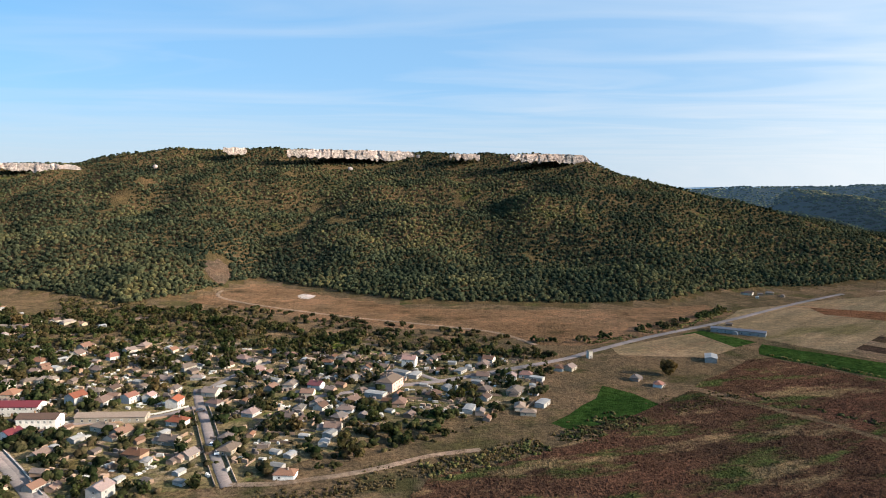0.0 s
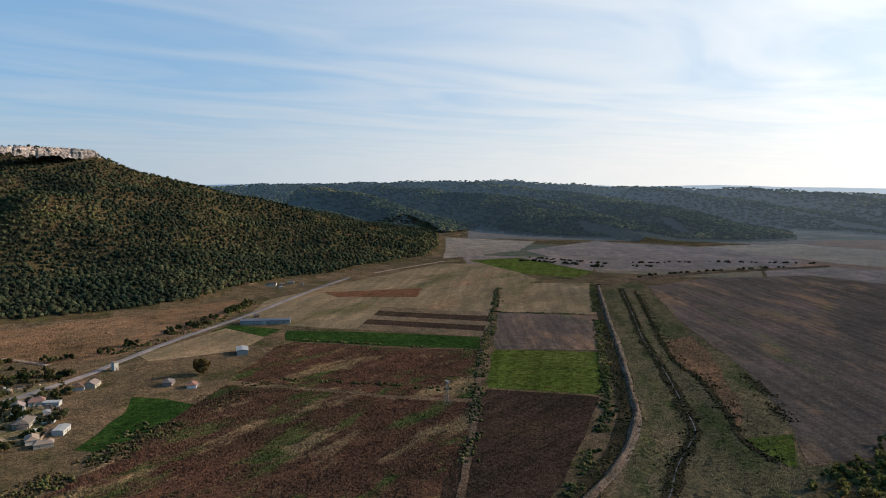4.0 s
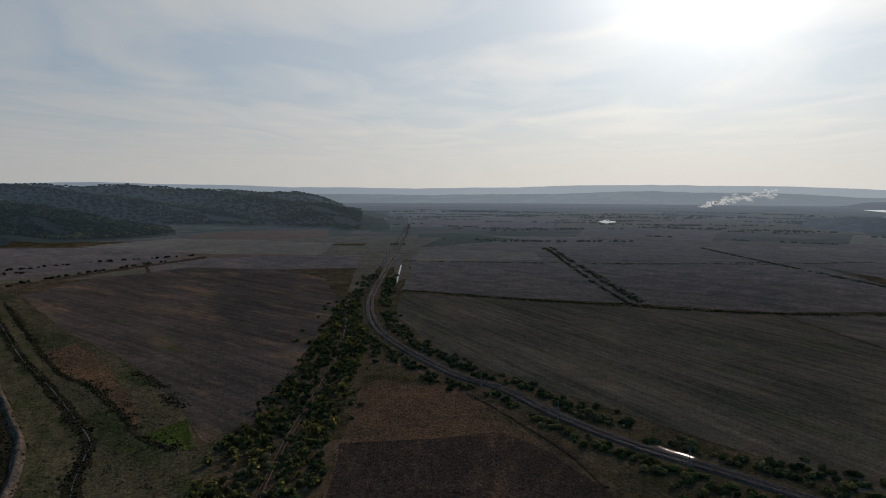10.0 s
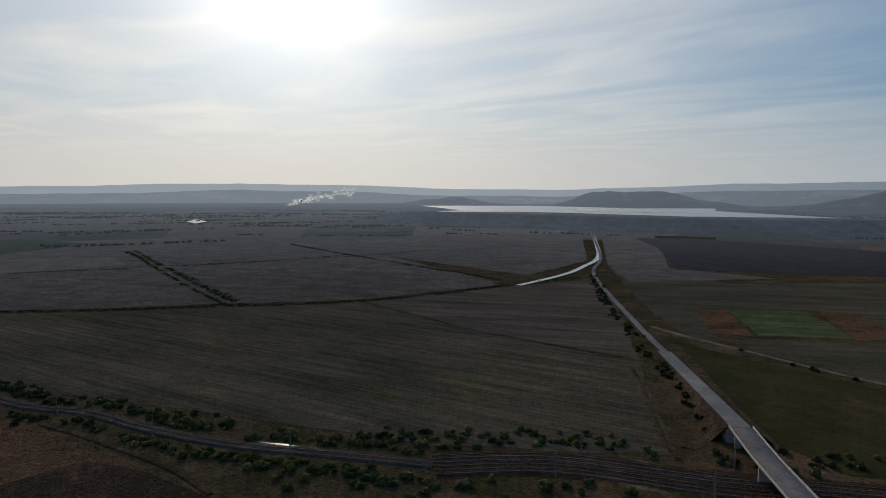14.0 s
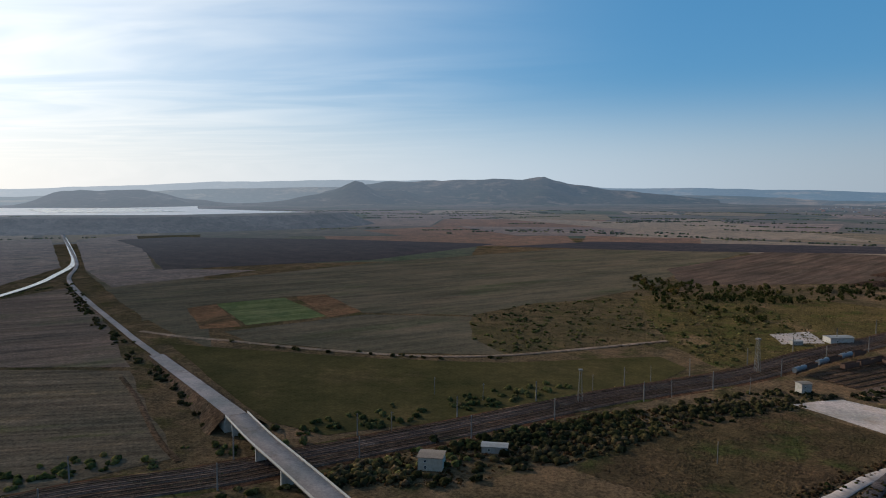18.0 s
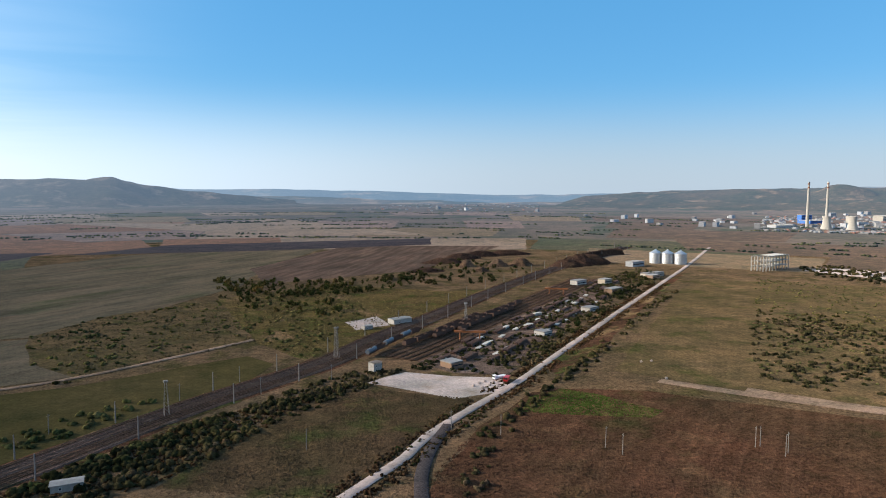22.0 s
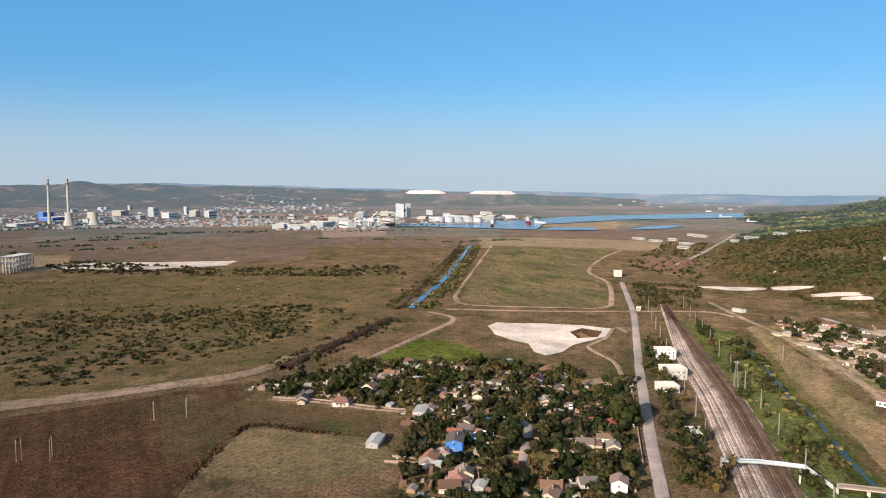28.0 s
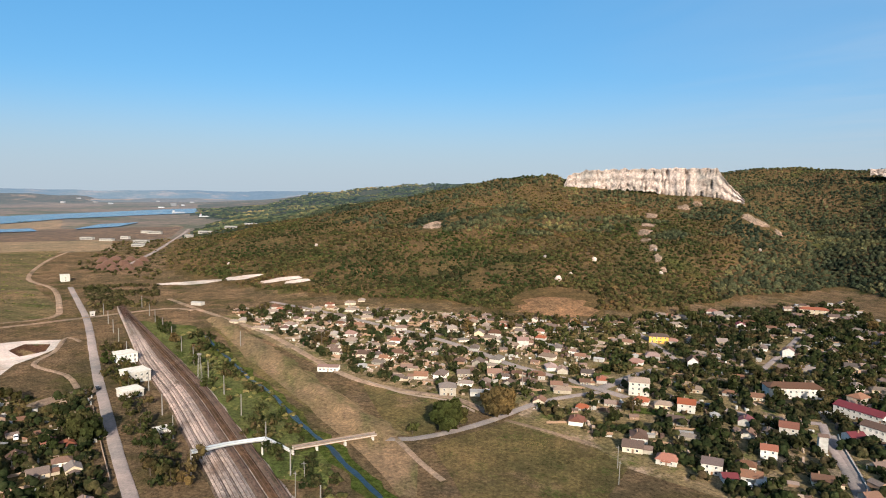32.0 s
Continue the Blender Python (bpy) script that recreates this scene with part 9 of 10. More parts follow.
def grove(name, spots_, label, seed, kinds=(0, 1, 2, 3, 4, 5), size=(0.42, 0.85), material="grove"):
    """Many trees joined into one thing."""
    r = random.Random(seed)
    V, F, base = [], [], 0
    data = {}
    for k in kinds:
        me = TREES[k][0]
        v = np.empty(len(me.vertices) * 3, np.float32); me.vertices.foreach_get("co", v)
        f = np.empty(len(me.loops), np.int32); me.loops.foreach_get("vertex_index", f)
        data[k] = v.reshape(-1, 3), f.reshape(-1, 3)
    for x, y in spots_:
        v, f = data[r.choice(kinds)]
        s, a = r.uniform(*size), r.uniform(0, 6.283)
        c, d = math.cos(a) * s, math.sin(a) * s
        V.append(np.stack([v[:, 0] * c - v[:, 1] * d + x, v[:, 0] * d + v[:, 1] * c + y, v[:, 2] * s - 0.7 * s], -1))
        F.append(f + base)
        base += len(v)
    ob = new(name, mesh_np(name, np.concatenate(V), np.concatenate(F), M[material]))
    return tagged(ob, label, "trees", kind="stuff")


grove("garden_trees", scatter(V_HILL, 330, 0.2, 0.6, 45) + scatter(V_BLUFF, 460, 0.2, 0.5, 45) + scatter(V_DARK, 380, 0.2) + scatter(V_STATION, 140, 0.2), "garden trees in green and brown leaf between the houses", 61)
grove("brookside_trees", scatter([(-497.2, 43.1), (-462.2, 57.2), (-365.7, 59.1), (-275.0, 64.4), (-215.4, 65.4), (-202.7, 54.2), (-209.2, 39.9), (-257.9, 43.2), (-336.0, 41.0), (-421.5, 37.7)], 75, 0.3, 0.5, 30) + scatter([(-428.6, -11.2), (-421.0, 6.0), (-314.4, 10.4), (-269.2, 18.3), (-231.9, 18.8), (-243.3, 4.0), (-303.2, 1.4)], 40, 0.3), "green and yellowing trees between railway and brook", 66, (0, 1, 3, 4, 5), (0.4, 0.85))
grove("hedgerow_trees", scatter([(-330.1, 582.5), (-207.5, 551.6), (-139.5, 554.2), (-70.8, 522.4), (45.6, 468.4), (66.3, 402.2), (-15.7, 440.4), (-89.7, 443.2), (-184.7, 490.2), (-265.5, 481.4)], 80, 0.5, 0.45), "dark thicket trees between village and pasture", 62)
for x, y in scatter([(-469.7, -10.9), (-472.8, -2.0), (-355.2, 10.0), (-278.4, 16.9), (-232.0, 19.8), (-227.4, 5.9), (-307.3, -0.2)], 30, 0.5) + scatter([(-567.8, 26.6), (-422.9, 36.1), (-338.6, 44.2), (-266.8, 50.6), (-237.2, 58.3), (-233.9, 48.1), (-320.7, 39.8), (-448.4, 25.0)], 24, 0.5):
    tree((x, y), rng_t.choice((0, 1, 3, 4)), rng_t.uniform(0.7, 1.1), rng_t.uniform(0, 360))
for x, y in scatter([(52.7, -782.8), (-11.5, -736.3), (-100.7, -727.8), (-89.1, -640.2), (-17.2, -629.9), (43.9, -696.1)], 34, 0.5):
    tree((x, y), rng_t.choice((0, 2, 3, 5)), rng_t.uniform(0.5, 0.85), rng_t.uniform(0, 360))

grove("plain_trees", scatter([(52.7, -782.8), (-11.5, -736.3), (-100.7, -727.8), (-197.3, -802.0), (-173.1, -700.8), (-89.1, -640.2), (-17.2, -629.9), (43.9, -696.1)], 200, 0.3, 0.4, 40) + scatter([(49.1, -730.3), (20.4, -782.7), (-62.8, -599.9), (-59.7, -533.4), (-15.3, -527.9), (34.1, -623.6)], 70, 0.3, 0.4, 30) + scatter([(-73.3, -693.4), (-183.1, -809.9), (-273.9, -940.6), (-317.8, -747.7), (-285.9, -671.3), (-159.5, -680.6), (-71.8, -630.9)], 110, 0.3) + scatter([(-176.3, -413.1), (-254.8, -523.8), (-453.4, -766.8), (-441.5, -707.0), (-230.2, -453.7), (-176.5, -395.3)], 60, 0.3), "loose trees on the rough ground", 63, (0, 2, 3, 5), (0.35, 0.75))


def bushes(name, spots_, size, label, seed, material="scrub", squash=0.8):
    pts = []
    r = random.Random(seed)
    for x, y in spots_:
        for k in range(r.randint(2, 4)):
            pts.append((x + r.uniform(-1.2, 1.2), y + r.uniform(-1.2, 1.2), r.uniform(-0.3, 0.2)))
    if pts:
        clumps(name, pts, size, material, label, "bushes", squash, seed, 0.4)


def along(pts, width, per_m, off=0.0):
    """Spots on either side of a line."""
    out = []
    line = [Vector((*p, 0)) for p in beside(pts, off)]
    for a, b in zip(line, line[1:]):
        n = (b - a).length * per_m
        for _ in range(int(n) + (rng_t.random() < n % 1)):
            c = a.lerp(b, rng_t.random())
            d = (b - a).normalized()
            w = rng_t.gauss(0, width / 2)
            if wobble(c.x, c.y, 18, 6) > -0.25:
                out.append((c.x + d.y * w, c.y - d.x * w))
    return out


def unclaimed(spots_, r=0.4):
    return [p for p in spots_ if free(p[0], p[1], r)]


def low_trees(name, spots_, label, seed, material="grove", size=(0.9, 1.9)):
    """Small garden trees, each of four or five leafy lumps."""
    r, pts = random.Random(seed), []
    for x, y in spots_:
        h = r.uniform(0.2, 1.6)
        for k in range(r.randint(3, 5)):
            pts.append((x + r.gauss(0, 0.9), y + r.gauss(0, 0.9), h + r.uniform(-0.6, 1.2)))
    clumps(name, pts, size, material, label, "trees", 0.95, seed, 0.45)


low_trees("orchard_trees", scatter(V_HILL, 560, 0.1, 0.5, 30) + scatter(V_BLUFF, 650, 0.1, 0.6, 30) + scatter(V_DARK, 400, 0.1) + scatter(V_STATION, 300, 0.1, 0.6, 25), "small fruit trees and tall shrubs in the gardens", 64)
bushes("garden_scrub", scatter(V_HILL, 1000, 0.2, 0.6, 25) + scatter(V_BLUFF, 1000, 0.2, 0.6, 25) + scatter(V_STATION, 850, 0.2, 0.6, 25), (0.5, 1.4), "hedges and garden scrub between the houses", 31)
bushes("hillside_scrub", scatter([(-338.3, 597.1), (-210.4, 559.4), (-141.4, 562.0), (-71.4, 527.0), (45.6, 468.4), (66.3, 402.2), (-15.7, 440.4), (-90.4, 446.5), (-188.5, 500.5), (-268.8, 487.3)], 300, 0.2, 0.2, 45), (0.9, 2.2), "dark thicket between village and pasture", 32)
bushes("lineside_scrub", unclaimed(along(OLD_LINE, 20, 0.9)) + unclaimed(along(MAIN_A[2:], 9, 0.8, 11)) + unclaimed(along(MAIN_A[2:], 9, 0.9, -11)) + unclaimed(along(MAIN_B, 12, 0.5, 18)) + unclaimed(along(MAIN_B, 16, 0.7, -22)), (0.7, 1.7), "dense lineside scrub", 33, "thicket")
OLD_STRIP = [(236.0, 99.3), (340.0, 101.0), (470.0, 108.0), (590.0, 124.0), (590.0, 112.0), (440.0, 74.0), (343.2, 66.3), (240.0, 56.0), (187.4, 53.0), (168.6, 82.8)]
def off_line(spots_, line, least):
    """Spots that keep clear of a line."""
    run = curve_pts(line, 4.0)
    return [p for p in spots_ if min((c.x - p[0]) ** 2 + (c.y - p[1]) ** 2 for c in run) > least ** 2]


grove("old_line_thicket", off_line(scatter(OLD_STRIP, 330, 0.2, 0.6, 24), OLD_LINE, 3.6), "dense dark green thicket on the old line", 34, (0, 1, 2, 4, 5), (0.3, 0.62), "thicket")
low_trees("old_line_scrub", off_line(scatter(OLD_STRIP, 420, 0.1, 0.7, 26), OLD_LINE, 3.5), "brown and green scrub on the old line", 65, "thicket", (0.5, 1.2))
bushes("yard_scrub", scatter([(18.7, -269.4), (-53.3, -338.6), (-112.2, -404.6), (-360.1, -682.7), (-453.4, -766.8), (-419.3, -659.4), (-190.2, -407.6), (-130.1, -335.4), (-98.1, -354.3), (-52.9, -372.5), (-1.2, -331.1)], 1300, 0.3, 0.3), (0.5, 1.4), "scrub between the sidings", 35)
bushes("yard_scrub", scatter([(127.8, -212.8), (92.6, -245.8), (23.4, -307.2), (-51.6, -347.7), (-14.7, -314.2), (23.3, -252.6), (56.2, -225.7), (71.3, -209.4), (105.5, -198.2)], 420, 0.3, 0.35), (0.6, 1.8), "scrub below the railway", 36)
STRAIGHT_ROAD = [(-22.7, -214.5), (-50.3, -244.3), (-91.6, -292.9), (-127.4, -328.4), (-190.0, -398.6), (-279.5, -499.2), (-406.3, -638.9)]
bushes("roadside_weeds", along(STRAIGHT_ROAD, 3, 1.3, 5.5) + along(STRAIGHT_ROAD, 3, 1.3, -5.5) + along([(-190.3, -151.6), (-240.4, -162.0), (-244.9, -129.9), (-246.9, -102.4)], 1.5, 2.0), (0.25, 0.75), "tall dead weeds along the road and plot edges", 53, "weeds", 0.9)
bushes("railway_weeds", along(SIDE[:8], 9, 2.2) + along(SIDE[:8], 4, 1.2, 3.5) + along(SIDE[:8], 4, 1.2, -6.8), (0.12, 0.4), "low weeds between the running lines", 54, "drygrass", 0.6)
bushes("dry_weeds", scatter([(127.8, -212.8), (92.6, -245.8), (23.4, -307.2), (-51.6, -347.7), (-14.7, -314.2), (23.3, -252.6), (56.2, -225.7), (71.3, -209.4), (105.5, -198.2)], 900, 0.2, 0.3), (0.25, 0.7), "rusty dead weeds below the railway", 55, "weeds", 0.8)
bushes("pit_scrub", scatter([(152.6, -506.7), (113.7, -580.5), (38.5, -626.1), (-70.3, -663.7), (-79.9, -550.3), (-27.7, -399.5), (12.6, -452.1), (97.5, -392.7), (129.8, -430.3)], 330, 0.2, 0.05, 45), (0.5, 1.5), "dark scrub on the pitted rough ground", 44, "thicket", 0.6)
bushes("marsh_scrub", scatter([(-531.2, -647.2), (-618.4, -509.1), (-801.8, -317.9), (-671.8, -253.6), (-471.0, -252.3), (-350.6, -217.9), (-290.9, -277.8), (-248.6, -306.6)], 900, 0.1, 0.5, 40) + scatter([(-605.0, -162.0), (-1048.9, -245.0), (-1112.1, -77.1), (-837.0, -83.9), (-628.3, -47.4)], 350, 0.1, 0.5, 30) + scatter([(-1205, 26), (-1616, 367), (-1034.3, 281.6), (-752.9, 206.4), (-779.1, 46.5)], 500, 0.1, 0.4, 40), (0.35, 1.0), "low scrub dotted over the marsh and rough land", 46, "thicket")
bushes("embankment_scrub", along([(-324.9, -195.1), (-372.9, -196.2), (-425.7, -193.7), (-478.9, -194.5)], 12, 1.0) + along([(-525.3, -194.3), (-573.6, -203.1), (-729.5, -228.2), (-1123.5, -309.6)], 9, 1.2, -15) + along([(-525.3, -194.3), (-573.6, -203.1), (-729.5, -228.2), (-1123.5, -309.6)], 6, 0.9, 12), (0.5, 1.6), "dark scrub along bank and canal", 47)
bushes("meadow_bushes", scatter([(-319.4, -391.8), (-402.1, -417.4), (-509.9, -305.0), (-503.6, -230.2), (-432.3, -216.0), (-375.6, -244.0), (-289.6, -262.8), (-237.9, -291.9)], 520, 0.3, 0.6, 45) + scatter([(-392.1, -479.6), (-476.0, -392.7), (-471.0, -252.3), (-392.8, -235.5), (-310.1, -295.8), (-310.0, -380.6)], 420, 0.3, 0.6, 45), (0.6, 1.5), "low green bushes dotted over the meadow", 37)
bushes("field_hedge", along([(462.7, 501.2), (334.8, 368.6), (284.4, 321.2), (210.2, 241.1), (157.2, 185.5)], 3.5, 0.9) + along([(563.4, 457.3), (369.0, 289.9), (267.6, 202.0), (221.7, 169.8), (166.7, 137.7)], 3, 1.2, 6) + along([(653.0, 76.3), (600.4, -56.2), (551.9, -235.9), (570.1, -392.9)], 3, 0.5) + along([(1112.8, -96.7), (862.7, -122.9), (588.0, -137.9)], 5, 0.6) + along([(1130.2, -355.1), (857.1, -382.4), (603.7, -415.9)], 4, 0.35) + along([(906.6, -85.6), (907.0, -343.7), (945.9, -517.1)], 3, 0.3) + along([(98.2, 430.6), (136.4, 456.1), (191.3, 500.3), (247.9, 563.7)], 5, 0.9, -9) + along([(-17.7, 227.9), (14.2, 245.6), (49.6, 269.3), (97.2, 297.8)], 8, 1.0) + along([(371.5, 400.9), (426.9, 346.8)], 1.5, 0.6) + along([(196.5, 411.1), (274.7, 313.7)], 1.5, 0.5) + along([(151.0, 328.1), (215.0, 253.9)], 2, 0.5), (0.35, 0.95), "straggling hedge along the field edge", 38, "thicket")
bushes("brook_reeds", along(BROOK_EAST, 2.6, 2.2) + along(OLD_BED, 2.0, 1.6) + along(DITCH, 2.2, 1.6), (0.2, 0.6), "dark reeds and low scrub in the ditches", 50, "scrub", 0.8)
bushes("dead_reeds", along([(356.1, 192.1), (334.2, 167.1), (304.5, 144.4), (295.2, 133.4)], 4, 3.5) + along(OLD_BED, 5, 0.8, -3) + along(BROOK_EAST[5:], 3, 1.0, 3) + along(DYKE, 2.5, 1.6), (0.18, 0.5), "pale dead reeds and grass heads", 51, "drygrass", 0.9)
bushes("station_weeds", along(STATION, 1.6, 0.9, -0.6) + along(STATION, 2.5, 0.8, -10.5) + along(STATION[3:], 6, 0.6, -6), (0.12, 0.35), "low weeds between the station tracks", 52, "scrub", 0.6)
bushes("brookside_scrub", along([(-525.3, -194.3), (-573.6, -203.1), (-729.5, -228.2), (-1123.5, -309.6)], 10, 0.7, 9) + along([(-487.6, 42.2), (-375.0, 51.8), (-292.7, 58.8), (-232.1, 62.2), (-206.5, 62.7)], 12, 0.5), (0.6, 1.5), "reeds and scrub on the banks", 39, "thicket")
bushes("ditch_hedge", along([(648.0, 64.9), (602.1, -46.5), (585.8, -123.2), (561.9, -166.2), (547.4, -271.8), (550.9, -314.3), (567.1, -387.6), (584.9, -509.3)], 4, 0.5) + along([(1136.4, -106.9), (883.3, -116.1), (694.9, -123.7), (575.5, -133.0)], 3, 0.6, 7) + along([(1136.4, -106.9), (883.3, -116.1), (694.9, -123.7), (575.5, -133.0)], 3, 0.6, -4) + along([(894.6, -138.5), (901.3, -251.3), (934.6, -380.0)], 3, 0.5) + along([(1159.6, -354.0), (964.7, -373.9), (758.3, -399.8), (610.9, -420.9)], 3, 0.6) + along([(910.2, 106.5), (898.5, -77.3)], 3, 0.5), (0.4, 1.0), "dark hedges along the ditches of the plain", 48, "thicket", 0.7)
bushes("roadside_scrub", along([(592.7, -545.5), (358.8, -367.9), (242.2, -289.7), (171.2, -238.4)], 5, 0.35, 10) + along([(-48.8, -203.9), (-67.8, -246.0), (-86.3, -276.2), (-131.6, -323.2), (-186.5, -382.9), (-382.7, -601.5)], 6, 0.35, 12) + along([(272.8, -366.1), (208.3, -362.7), (141.4, -368.4), (95.9, -386.1)], 3, 0.12), (0.6, 1.6), "scrub along the road", 40)
bushes("tree_belts", along([(700.0, 690.0), (730.0, 560.0), (742.0, 500.0)], 5, 0.2) + along([(760.0, 560.0), (860.0, 500.0), (960.0, 405.0)], 4, 0.12) + along([(640.0, 470.0), (735.0, 455.0), (898.0, 405.0)], 6, 0.16) + along([(666.2, 673.5), (683.0, 623.1), (690.1, 552.5)], 8, 0.5) + scatter([(-654.2, -722.1), (-718.7, -734.9), (-699.9, -494.6), (-813.4, -322.5), (-714.5, -269.8), (-626.2, -515.4), (-603.7, -650.4)], 500, 0, 0.2) + scatter([(-752.5, -28.0), (-732.6, 38.6), (-608.6, 28.3), (-592.8, -16.9)], 320, 0.5, 0.3) + scatter([(-1322, 9), (-1379, 158), (-775.0, 35.0), (-913.5, -48.7)], 350, 0, 0.2), (0.9, 2.3), "distant belts of trees and scrub", 41)
def tree_rows(areas, seed):
    """Rows of trees along far field edges and ditches: heading span, distance span, how many."""
    r, out = random.Random(seed), []
    for a0, a1, d0, d1, n in areas:
        for _ in range(n):
            a, d = r.uniform(a0, a1), r.uniform(d0, d1)
            c, turn, half = bearing(a, d), radians(90 - a + 90 + r.gauss(0, 16)), r.uniform(50, 190) * d / 1500
            w = Vector((math.cos(turn), math.sin(turn), 0))
            for k in range(int(half / 2.6)):
                p = c + w * r.uniform(-half, half) + Vector((r.gauss(0, 3), r.gauss(0, 3), 0))
                if height(p.x, p.y) < 1 and wobble(p.x, p.y, 60, 13) > -0.2:
                    out.append((p.x, p.y))
    return out


bushes("far_belts", tree_rows(((78, 130, 1250, 2800, 46), (150, 205, 1350, 2800, 50), (205, 262, 1150, 2500, 34), (84, 120, 2000, 2700, 14)), 5), (1.2, 2.8), "far rows of trees along the fields of the plain", 42, "farforest", 0.7)


# ---- walls and fences along the lanes ----
def garden_wall(pts, off, high, material, label):
    w_ = strip("garden_wall", beside(pts, off), [(-0.15, -0.2), (-0.15, high), (0.15, high), (0.15, -0.2)], material, label, "wall", step=5.0, jag=0.25)
    return w_


for pts, off, m_ in (([(-163.9, 277.0), (-139.7, 285.0), (-123.0, 291.1), (-112.3, 302.1)], 4.2, "brownwall"), ([(-163.9, 277.0), (-139.7, 285.0), (-123.0, 291.1), (-112.3, 302.1)], -4.2, "greywall"), ([(-109.9, 305.3), (-101.3, 286.5), (-88.6, 257.7), (-78.8, 236.5), (-72.1, 222.6)], 4.4, "brownwall"), ([(-109.9, 305.3), (-101.3, 286.5), (-88.6, 257.7), (-78.8, 236.5), (-72.1, 222.6)], -4.4, "brownwall"),
                     ([(-255.9, 233.0), (-232.2, 242.5), (-209.3, 249.2), (-195.9, 261.1)], 4.2, "brownwall"), ([(-255.9, 233.0), (-232.2, 242.5), (-209.3, 249.2), (-195.9, 261.1)], -4.2, "brownwall"),
                     ([(-179.3, 261.7), (-168.1, 249.2), (-150.2, 231.3), (-131.1, 211.2)], -4.6, "greywall"), ([(-276.6, -172.4), (-280.2, -150.7), (-278.7, -124.3), (-279.6, -106.9)], -3.2, "brownwall"), ([(-339.6, -6.8), (-291.5, -3.2), (-250.2, 0.4)], 5.0, "brownwall"), ([(-328.2, 118.0), (-303.1, 126.4), (-283.7, 141.4), (-263.9, 145.7)], 4, "brownwall")):
    garden_wall(pts, off * 0.8, 0.9, m_, "weathered masonry wall along the lane")


# ---- garden plots between the houses ----
def gardens(poly, count, heading):
    for x, y in scatter(poly, count, 5.0):
        w, d, a = rng_t.uniform(7, 16), rng_t.uniform(6, 12), radians(heading + rng_t.uniform(-12, 12))
        c, s = math.cos(a), math.sin(a)
        pts = [(x + u * c * w / 2 - v * s * d / 2, y + u * s * w / 2 + v * c * d / 2) for u, v in ((-1, -1), (1, -1), (1, 1), (-1, 1))]
        field("garden_plot", pts, rng_t.choice(("plough", "lucerne", "lawn", "reeds", "stubble", "lawn", "lucerne", "olive")), "small tilled garden plot behind a house", "garden", 0.3, 0.33)


gardens(V_HILL, 60, 75)
gardens(V_BLUFF, 60, 50)
gardens(V_STATION, 25, 10)


# ---- fences, sheds and clutter of the yards ----
def yard_clutter(name, poly, count, material, label, seed, heading, long=(0.6, 3.2), high=(0.4, 1.7)):
    """Woodpiles, hutches, barrels and lean-tos, too many to count."""
    r, bm = random.Random(seed), bmesh.new()
    for x, y in scatter(poly, count, 0.2):
        for _ in range(r.randint(1, 3)):
            box(x + r.gauss(0, 1.6), y + r.gauss(0, 1.6), -0.1, r.uniform(*long), r.uniform(0.5, 1.6), r.uniform(*high), bm, radians(heading + r.choice((0, 90)) + r.gauss(0, 9)), r.uniform(0.75, 1.0))
    me = bpy.data.meshes.new(name)
    bm.to_mesh(me); bm.free()
    me.materials.append(M[material])
    tagged(new(name, me), label, "clutter", kind="stuff")


def plot_fences(name, poly, count, material, label, seed, heading):
    """Straight lengths of fence and low wall between the garden plots."""
    r, bm = random.Random(seed), bmesh.new()
    for x, y in scatter(poly, count, 0.6):
        a = radians(heading + r.choice((0, 90)) + r.gauss(0, 6))
        long, h = r.uniform(5, 15), r.uniform(0.8, 1.4)
        box(x, y, -0.2, long, 0.14, h + 0.2, bm, a)
        for k in range(int(long / 2.5)):
            u = (k + 0.5) * 2.5 - long / 2
            box(x + u * math.cos(a), y + u * math.sin(a), -0.2, 0.18, 0.2, h + 0.4, bm, a)
    me = bpy.data.meshes.new(name)
    bm.to_mesh(me); bm.free()
    me.materials.append(M[material])
    tagged(new(name, me), label, "fences", kind="stuff")


for k, (poly, n, heading) in enumerate(((V_LOWER, 1.0, 75), (V_BLUFF, 1.2, 50), (V_STATION, 0.6, 10), (V_FARSIDE, 0.7, 50))):
    yard_clutter("yard_clutter", poly, int(260 * n), "brownwall", "brown sheds, woodpiles and hutches in the yards", 201 + k, heading)
    yard_clutter("yard_clutter", poly, int(160 * n), "greywall", "grey lean-tos and rubble heaps in the yards", 211 + k, heading)
    yard_clutter("yard_clutter", poly, int(60 * n), "whitewash", "white barrels, sheets and small sheds in the yards", 221 + k, heading, (0.5, 2.0), (0.4, 1.3))
    yard_clutter("yard_clutter", poly, int(90 * n), "tiles", "low clay-tiled lean-tos in the yards", 231 + k, heading, (1.5, 4.0), (1.2, 2.2))
    plot_fences("plot_fences", poly, int(170 * n), "brownwall", "weathered fences and low walls between garden plots", 241 + k, heading)

# pale dead reeds and scrub between the gardens and the fallow field
FRINGE = [(-60.0, 209.0), (-31.3, 218.0), (-17.3, 224.7), (1.7, 239.4), (23.1, 251.3), (47.3, 266.4), (75.1, 285.0), (99.5, 298.8), (128.4, 318.5), (143.3, 327.1)]
bushes("reed_fringe", along(FRINGE, 5, 2.6) + along(FRINGE, 9, 1.2, -5), (0.25, 0.65), "pale dead reeds along the edge of the fallow field", 49, "drygrass", 0.9)
low_trees("roadside_trees", along([(139.0, 471.2), (176.3, 496.0), (237.4, 558.9)], 5, 0.55, -7) + along([(60.0, 431.0), (98.2, 437.0), (120.0, 452.0)], 6, 0.4, -8), "row of green bushes beside the country road", 67, "grove", (0.8, 1.6))


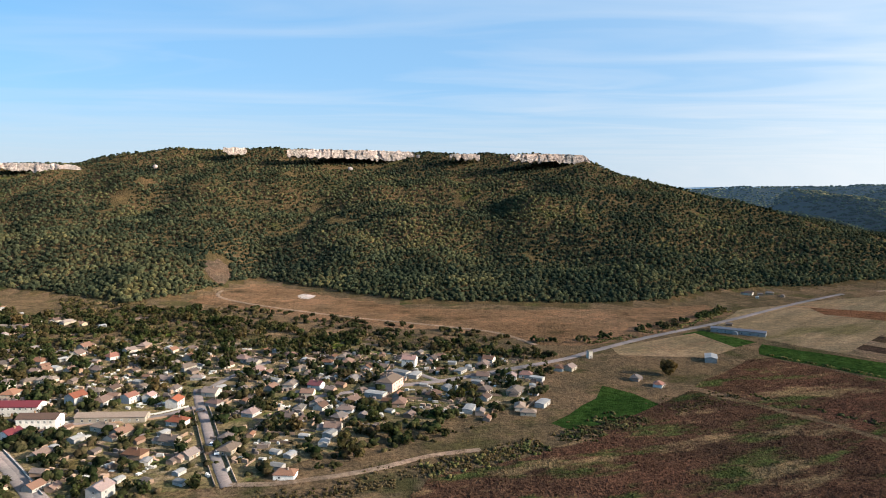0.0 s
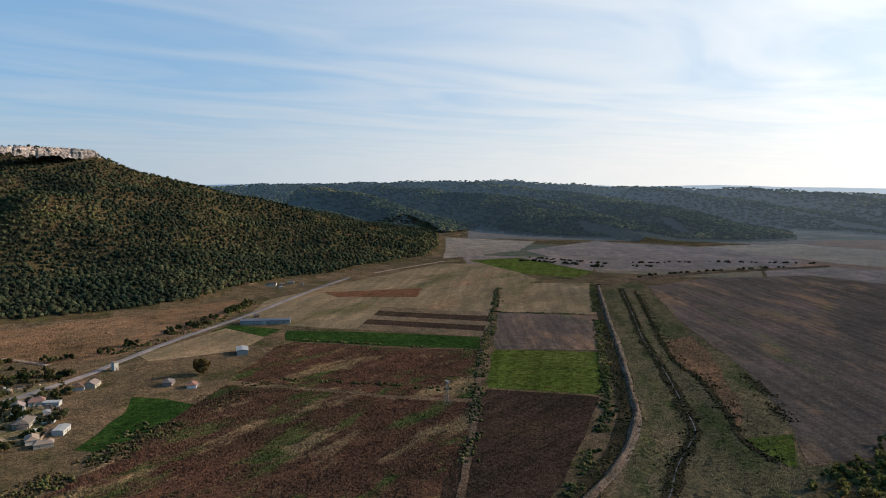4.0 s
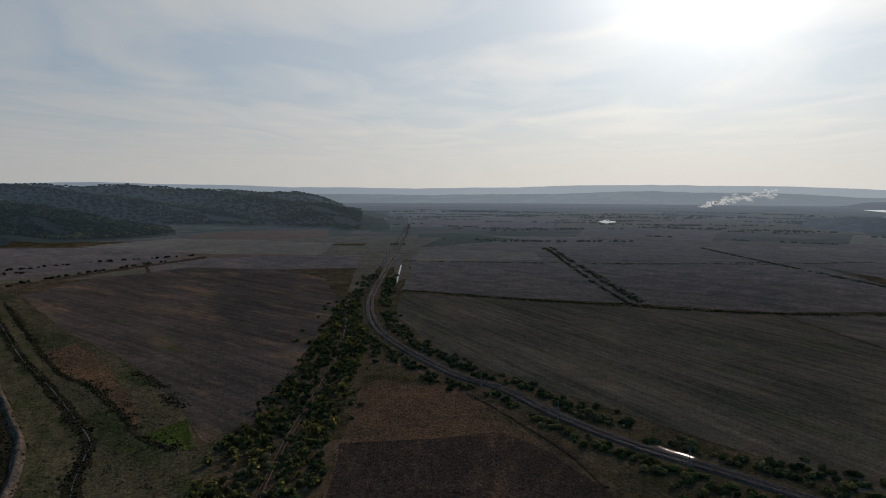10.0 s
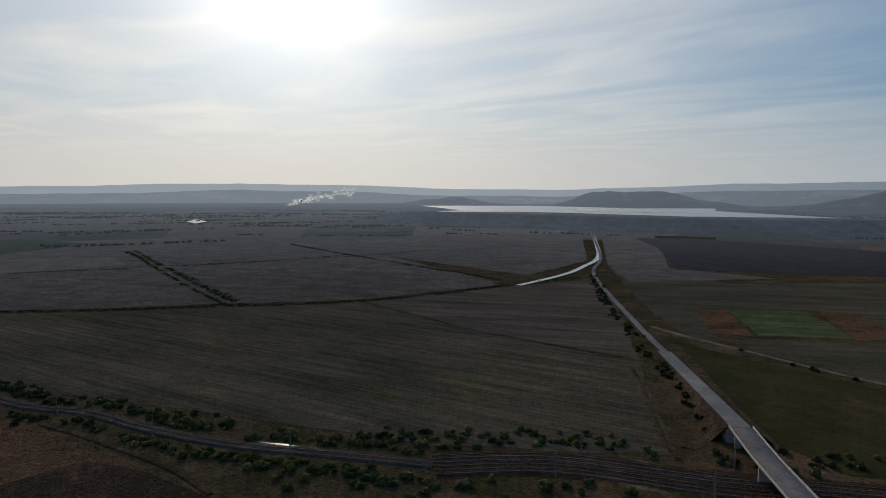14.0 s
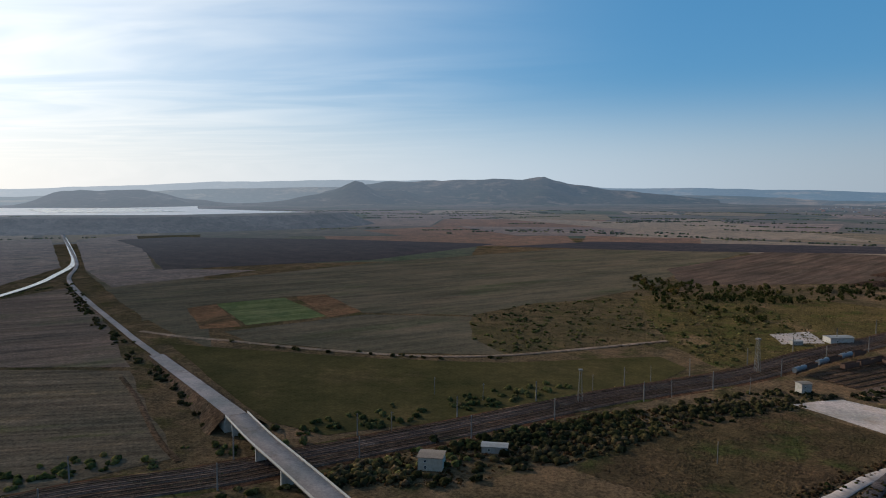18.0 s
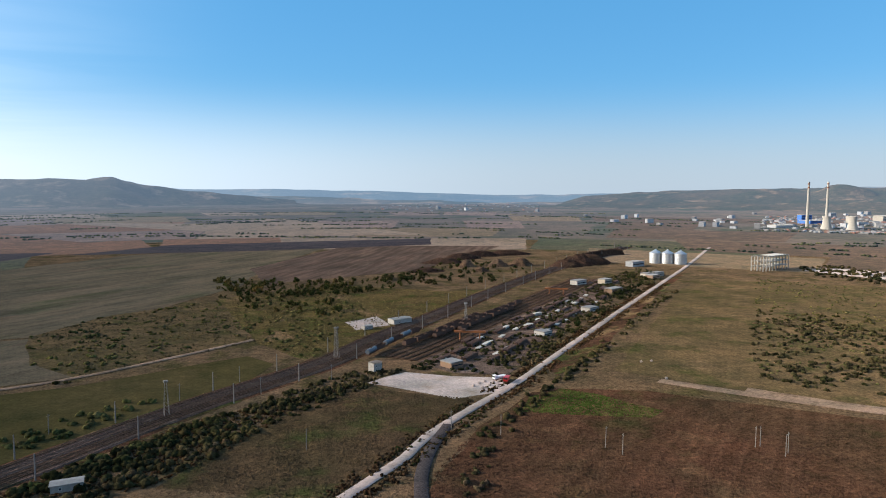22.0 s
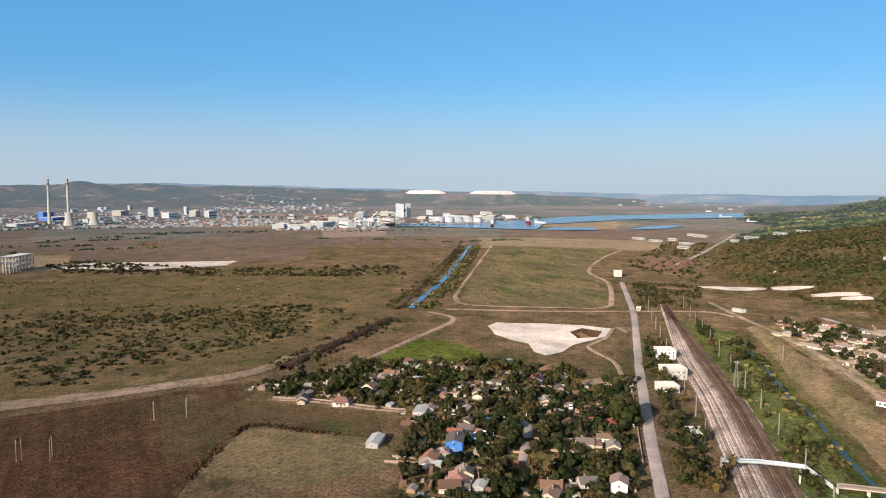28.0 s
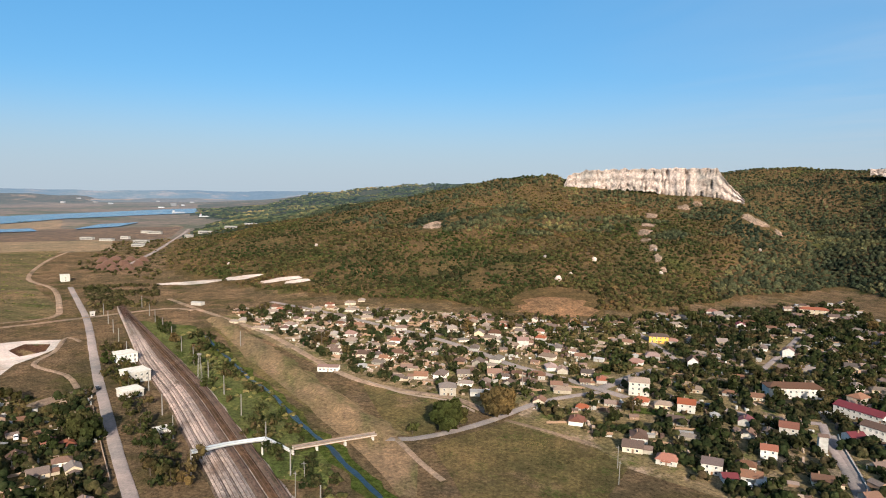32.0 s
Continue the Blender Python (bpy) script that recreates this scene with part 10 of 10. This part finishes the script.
# ---- weeds and dry grass standing on the nearest fields ----
def tufts(name, poly, count, size, material, label, seed, clump=0.3, scale=14.0):
    rng = np.random.RandomState(seed)
    P = np.array(poly)
    lo, hi = P.min(0), P.max(0)
    pts = []
    for x, y in rng.uniform(lo, hi, (count * 3, 2)):
        if len(pts) >= count:
            break
        if inside(poly, x, y) and wobble(x, y, scale, 19) > rng.uniform(-0.6, clump):
            pts.append((x, y))
    P = np.array(pts)
    n = len(P)
    a, s, h = rng.uniform(0, 6.283, n), rng.uniform(*size, n), rng.uniform(0.7, 1.5, n)
    V = np.zeros((n, 4, 3))
    for k in range(3):
        V[:, k, 0], V[:, k, 1] = P[:, 0] + s * np.cos(a + 2.094 * k), P[:, 1] + s * np.sin(a + 2.094 * k)
    V[:, 3, 0], V[:, 3, 1], V[:, 3, 2] = P[:, 0] + s * 0.5 * np.cos(a), P[:, 1] + s * 0.5 * np.sin(a), s * h * 0.75 + 0.1
    F = np.array([(0, 1, 3), (1, 2, 3), (2, 0, 3)])[None] + (np.arange(n) * 4)[:, None, None]
    ob = new(name, mesh_np(name, V.reshape(-1, 3), F.reshape(-1, 3), M[material]))
    return tagged(ob, label, "weeds", kind="stuff")


tufts("weeds", [(123.6, 335.0), (158.0, 296.1), (179.1, 265.2), (203.3, 237.1), (170.3, 201.5), (147.3, 178.8), (90.3, 167.4), (-16.3, 200.6), (-4.5, 231.0), (30.8, 247.2), (68.8, 280.5)], 16000, (0.35, 0.8), "mixed", "dense russet and green weeds on the fallow field", 71)
tufts("weeds", [(190.1, 408.3), (233.6, 353.5), (274.0, 313.8), (207.8, 241.8), (182.4, 270.2), (160.3, 300.4), (128.2, 342.9)], 7000, (0.35, 0.8), "russet", "dense russet weeds on the fallow field", 72)
tufts("weeds", [(-136.0, -312.6), (-182.6, -296.7), (-282.0, -195.4), (-241.3, -161.2), (-186.1, -152.0), (-155.7, -148.0), (-127.3, -136.2), (-44.4, -210.5), (-87.2, -269.0)], 15000, (0.3, 0.7), "reddish", "dense red-brown weeds on the field", 73)
tufts("weeds", [(36.0, -238.3), (-26.5, -337.5), (-52.3, -332.0), (-95.3, -305.0), (-64.2, -266.8), (-46.9, -248.5), (-22.7, -214.5)], 8000, (0.3, 0.7), "tilthweed", "dense olive-brown weeds on the field", 74)
tufts("weeds", [(336.1, 61.6), (342.3, 18.4), (292.4, -10.3), (241.7, -33.6), (210.1, -43.5), (180.1, -46.8), (212.4, 52.4), (241.2, 52.6)], 2500, (0.3, 0.6), "orangeweed", "dense red-brown weeds on the field", 75)
tufts("dry_grass", [(549.5, 440.1), (623.0, 450.6), (446.5, 285.1), (364.4, 192.0), (294.8, 133.8), (249.4, 108.0), (264.8, 102.0), (197.5, 89.1), (167.7, 84.2), (143.0, 123.3), (169.1, 133.8), (214.1, 157.8), (269.7, 198.7), (356.6, 276.4)], 14000, (0.35, 0.8), "brookgrass", "rough tussocks of grass along the brook", 76)
tufts("dry_grass", [(-185.0, -335.5), (-404.7, -599.3), (-607.5, -553.1), (-811.3, -308.4), (-542.7, -225.9), (-342.6, -207.4), (-306.0, -216.0), (-201.7, -316.0)], 12000, (0.4, 0.9), "meadow", "rough tussocks on the dry meadow", 77)
tufts("dry_grass", [(-549.6, 9.6), (-509.5, 50.0), (-362.8, 62.1), (-290.0, 70.1), (-249.2, 72.0), (-217.1, 63.4), (-232.8, 44.7), (-354.0, 36.0)], 7000, (0.3, 0.7), "lushgrass", "reeds and tussocks beside the brook", 78)
tufts("dry_grass", [(-235.1, 107.6), (-244.6, 148.8), (-205.7, 165.9), (-186.4, 163.2), (-170.2, 142.4), (-148.0, 124.3), (-161.3, 95.1)], 6000, (0.25, 0.6), "meadow", "dry tussocks on the common", 79)
tufts("dry_grass", [(-220.6, 586.9), (-219.0, 690.2), (-179.0, 712.9), (-73.0, 614.3), (3.1, 559.5), (162.7, 565.5), (228.4, 590.2), (155.9, 471.9), (92.7, 432.3), (63.7, 431.5), (-1.2, 476.4), (-75.2, 493.8)], 6000, (0.4, 0.9), "pasture", "dry tussocks on the pasture", 80)
tufts("dry_grass", [(152.6, -506.7), (113.7, -580.5), (38.5, -626.1), (-74.1, -701.3), (-192.0, -623.5), (-119.1, -503.9), (-21.3, -398.4), (5.2, -453.4), (97.5, -392.7)], 7000, (0.4, 1.0), "drygrass", "dry tussocks on the rough ground", 81)
tufts("dry_grass", V_HILL, 9000, (0.25, 0.6), "valley", "dry grass between the gardens", 82)
tufts("dry_grass", V_BLUFF, 9000, (0.25, 0.6), "valley", "dry grass between the gardens", 83)
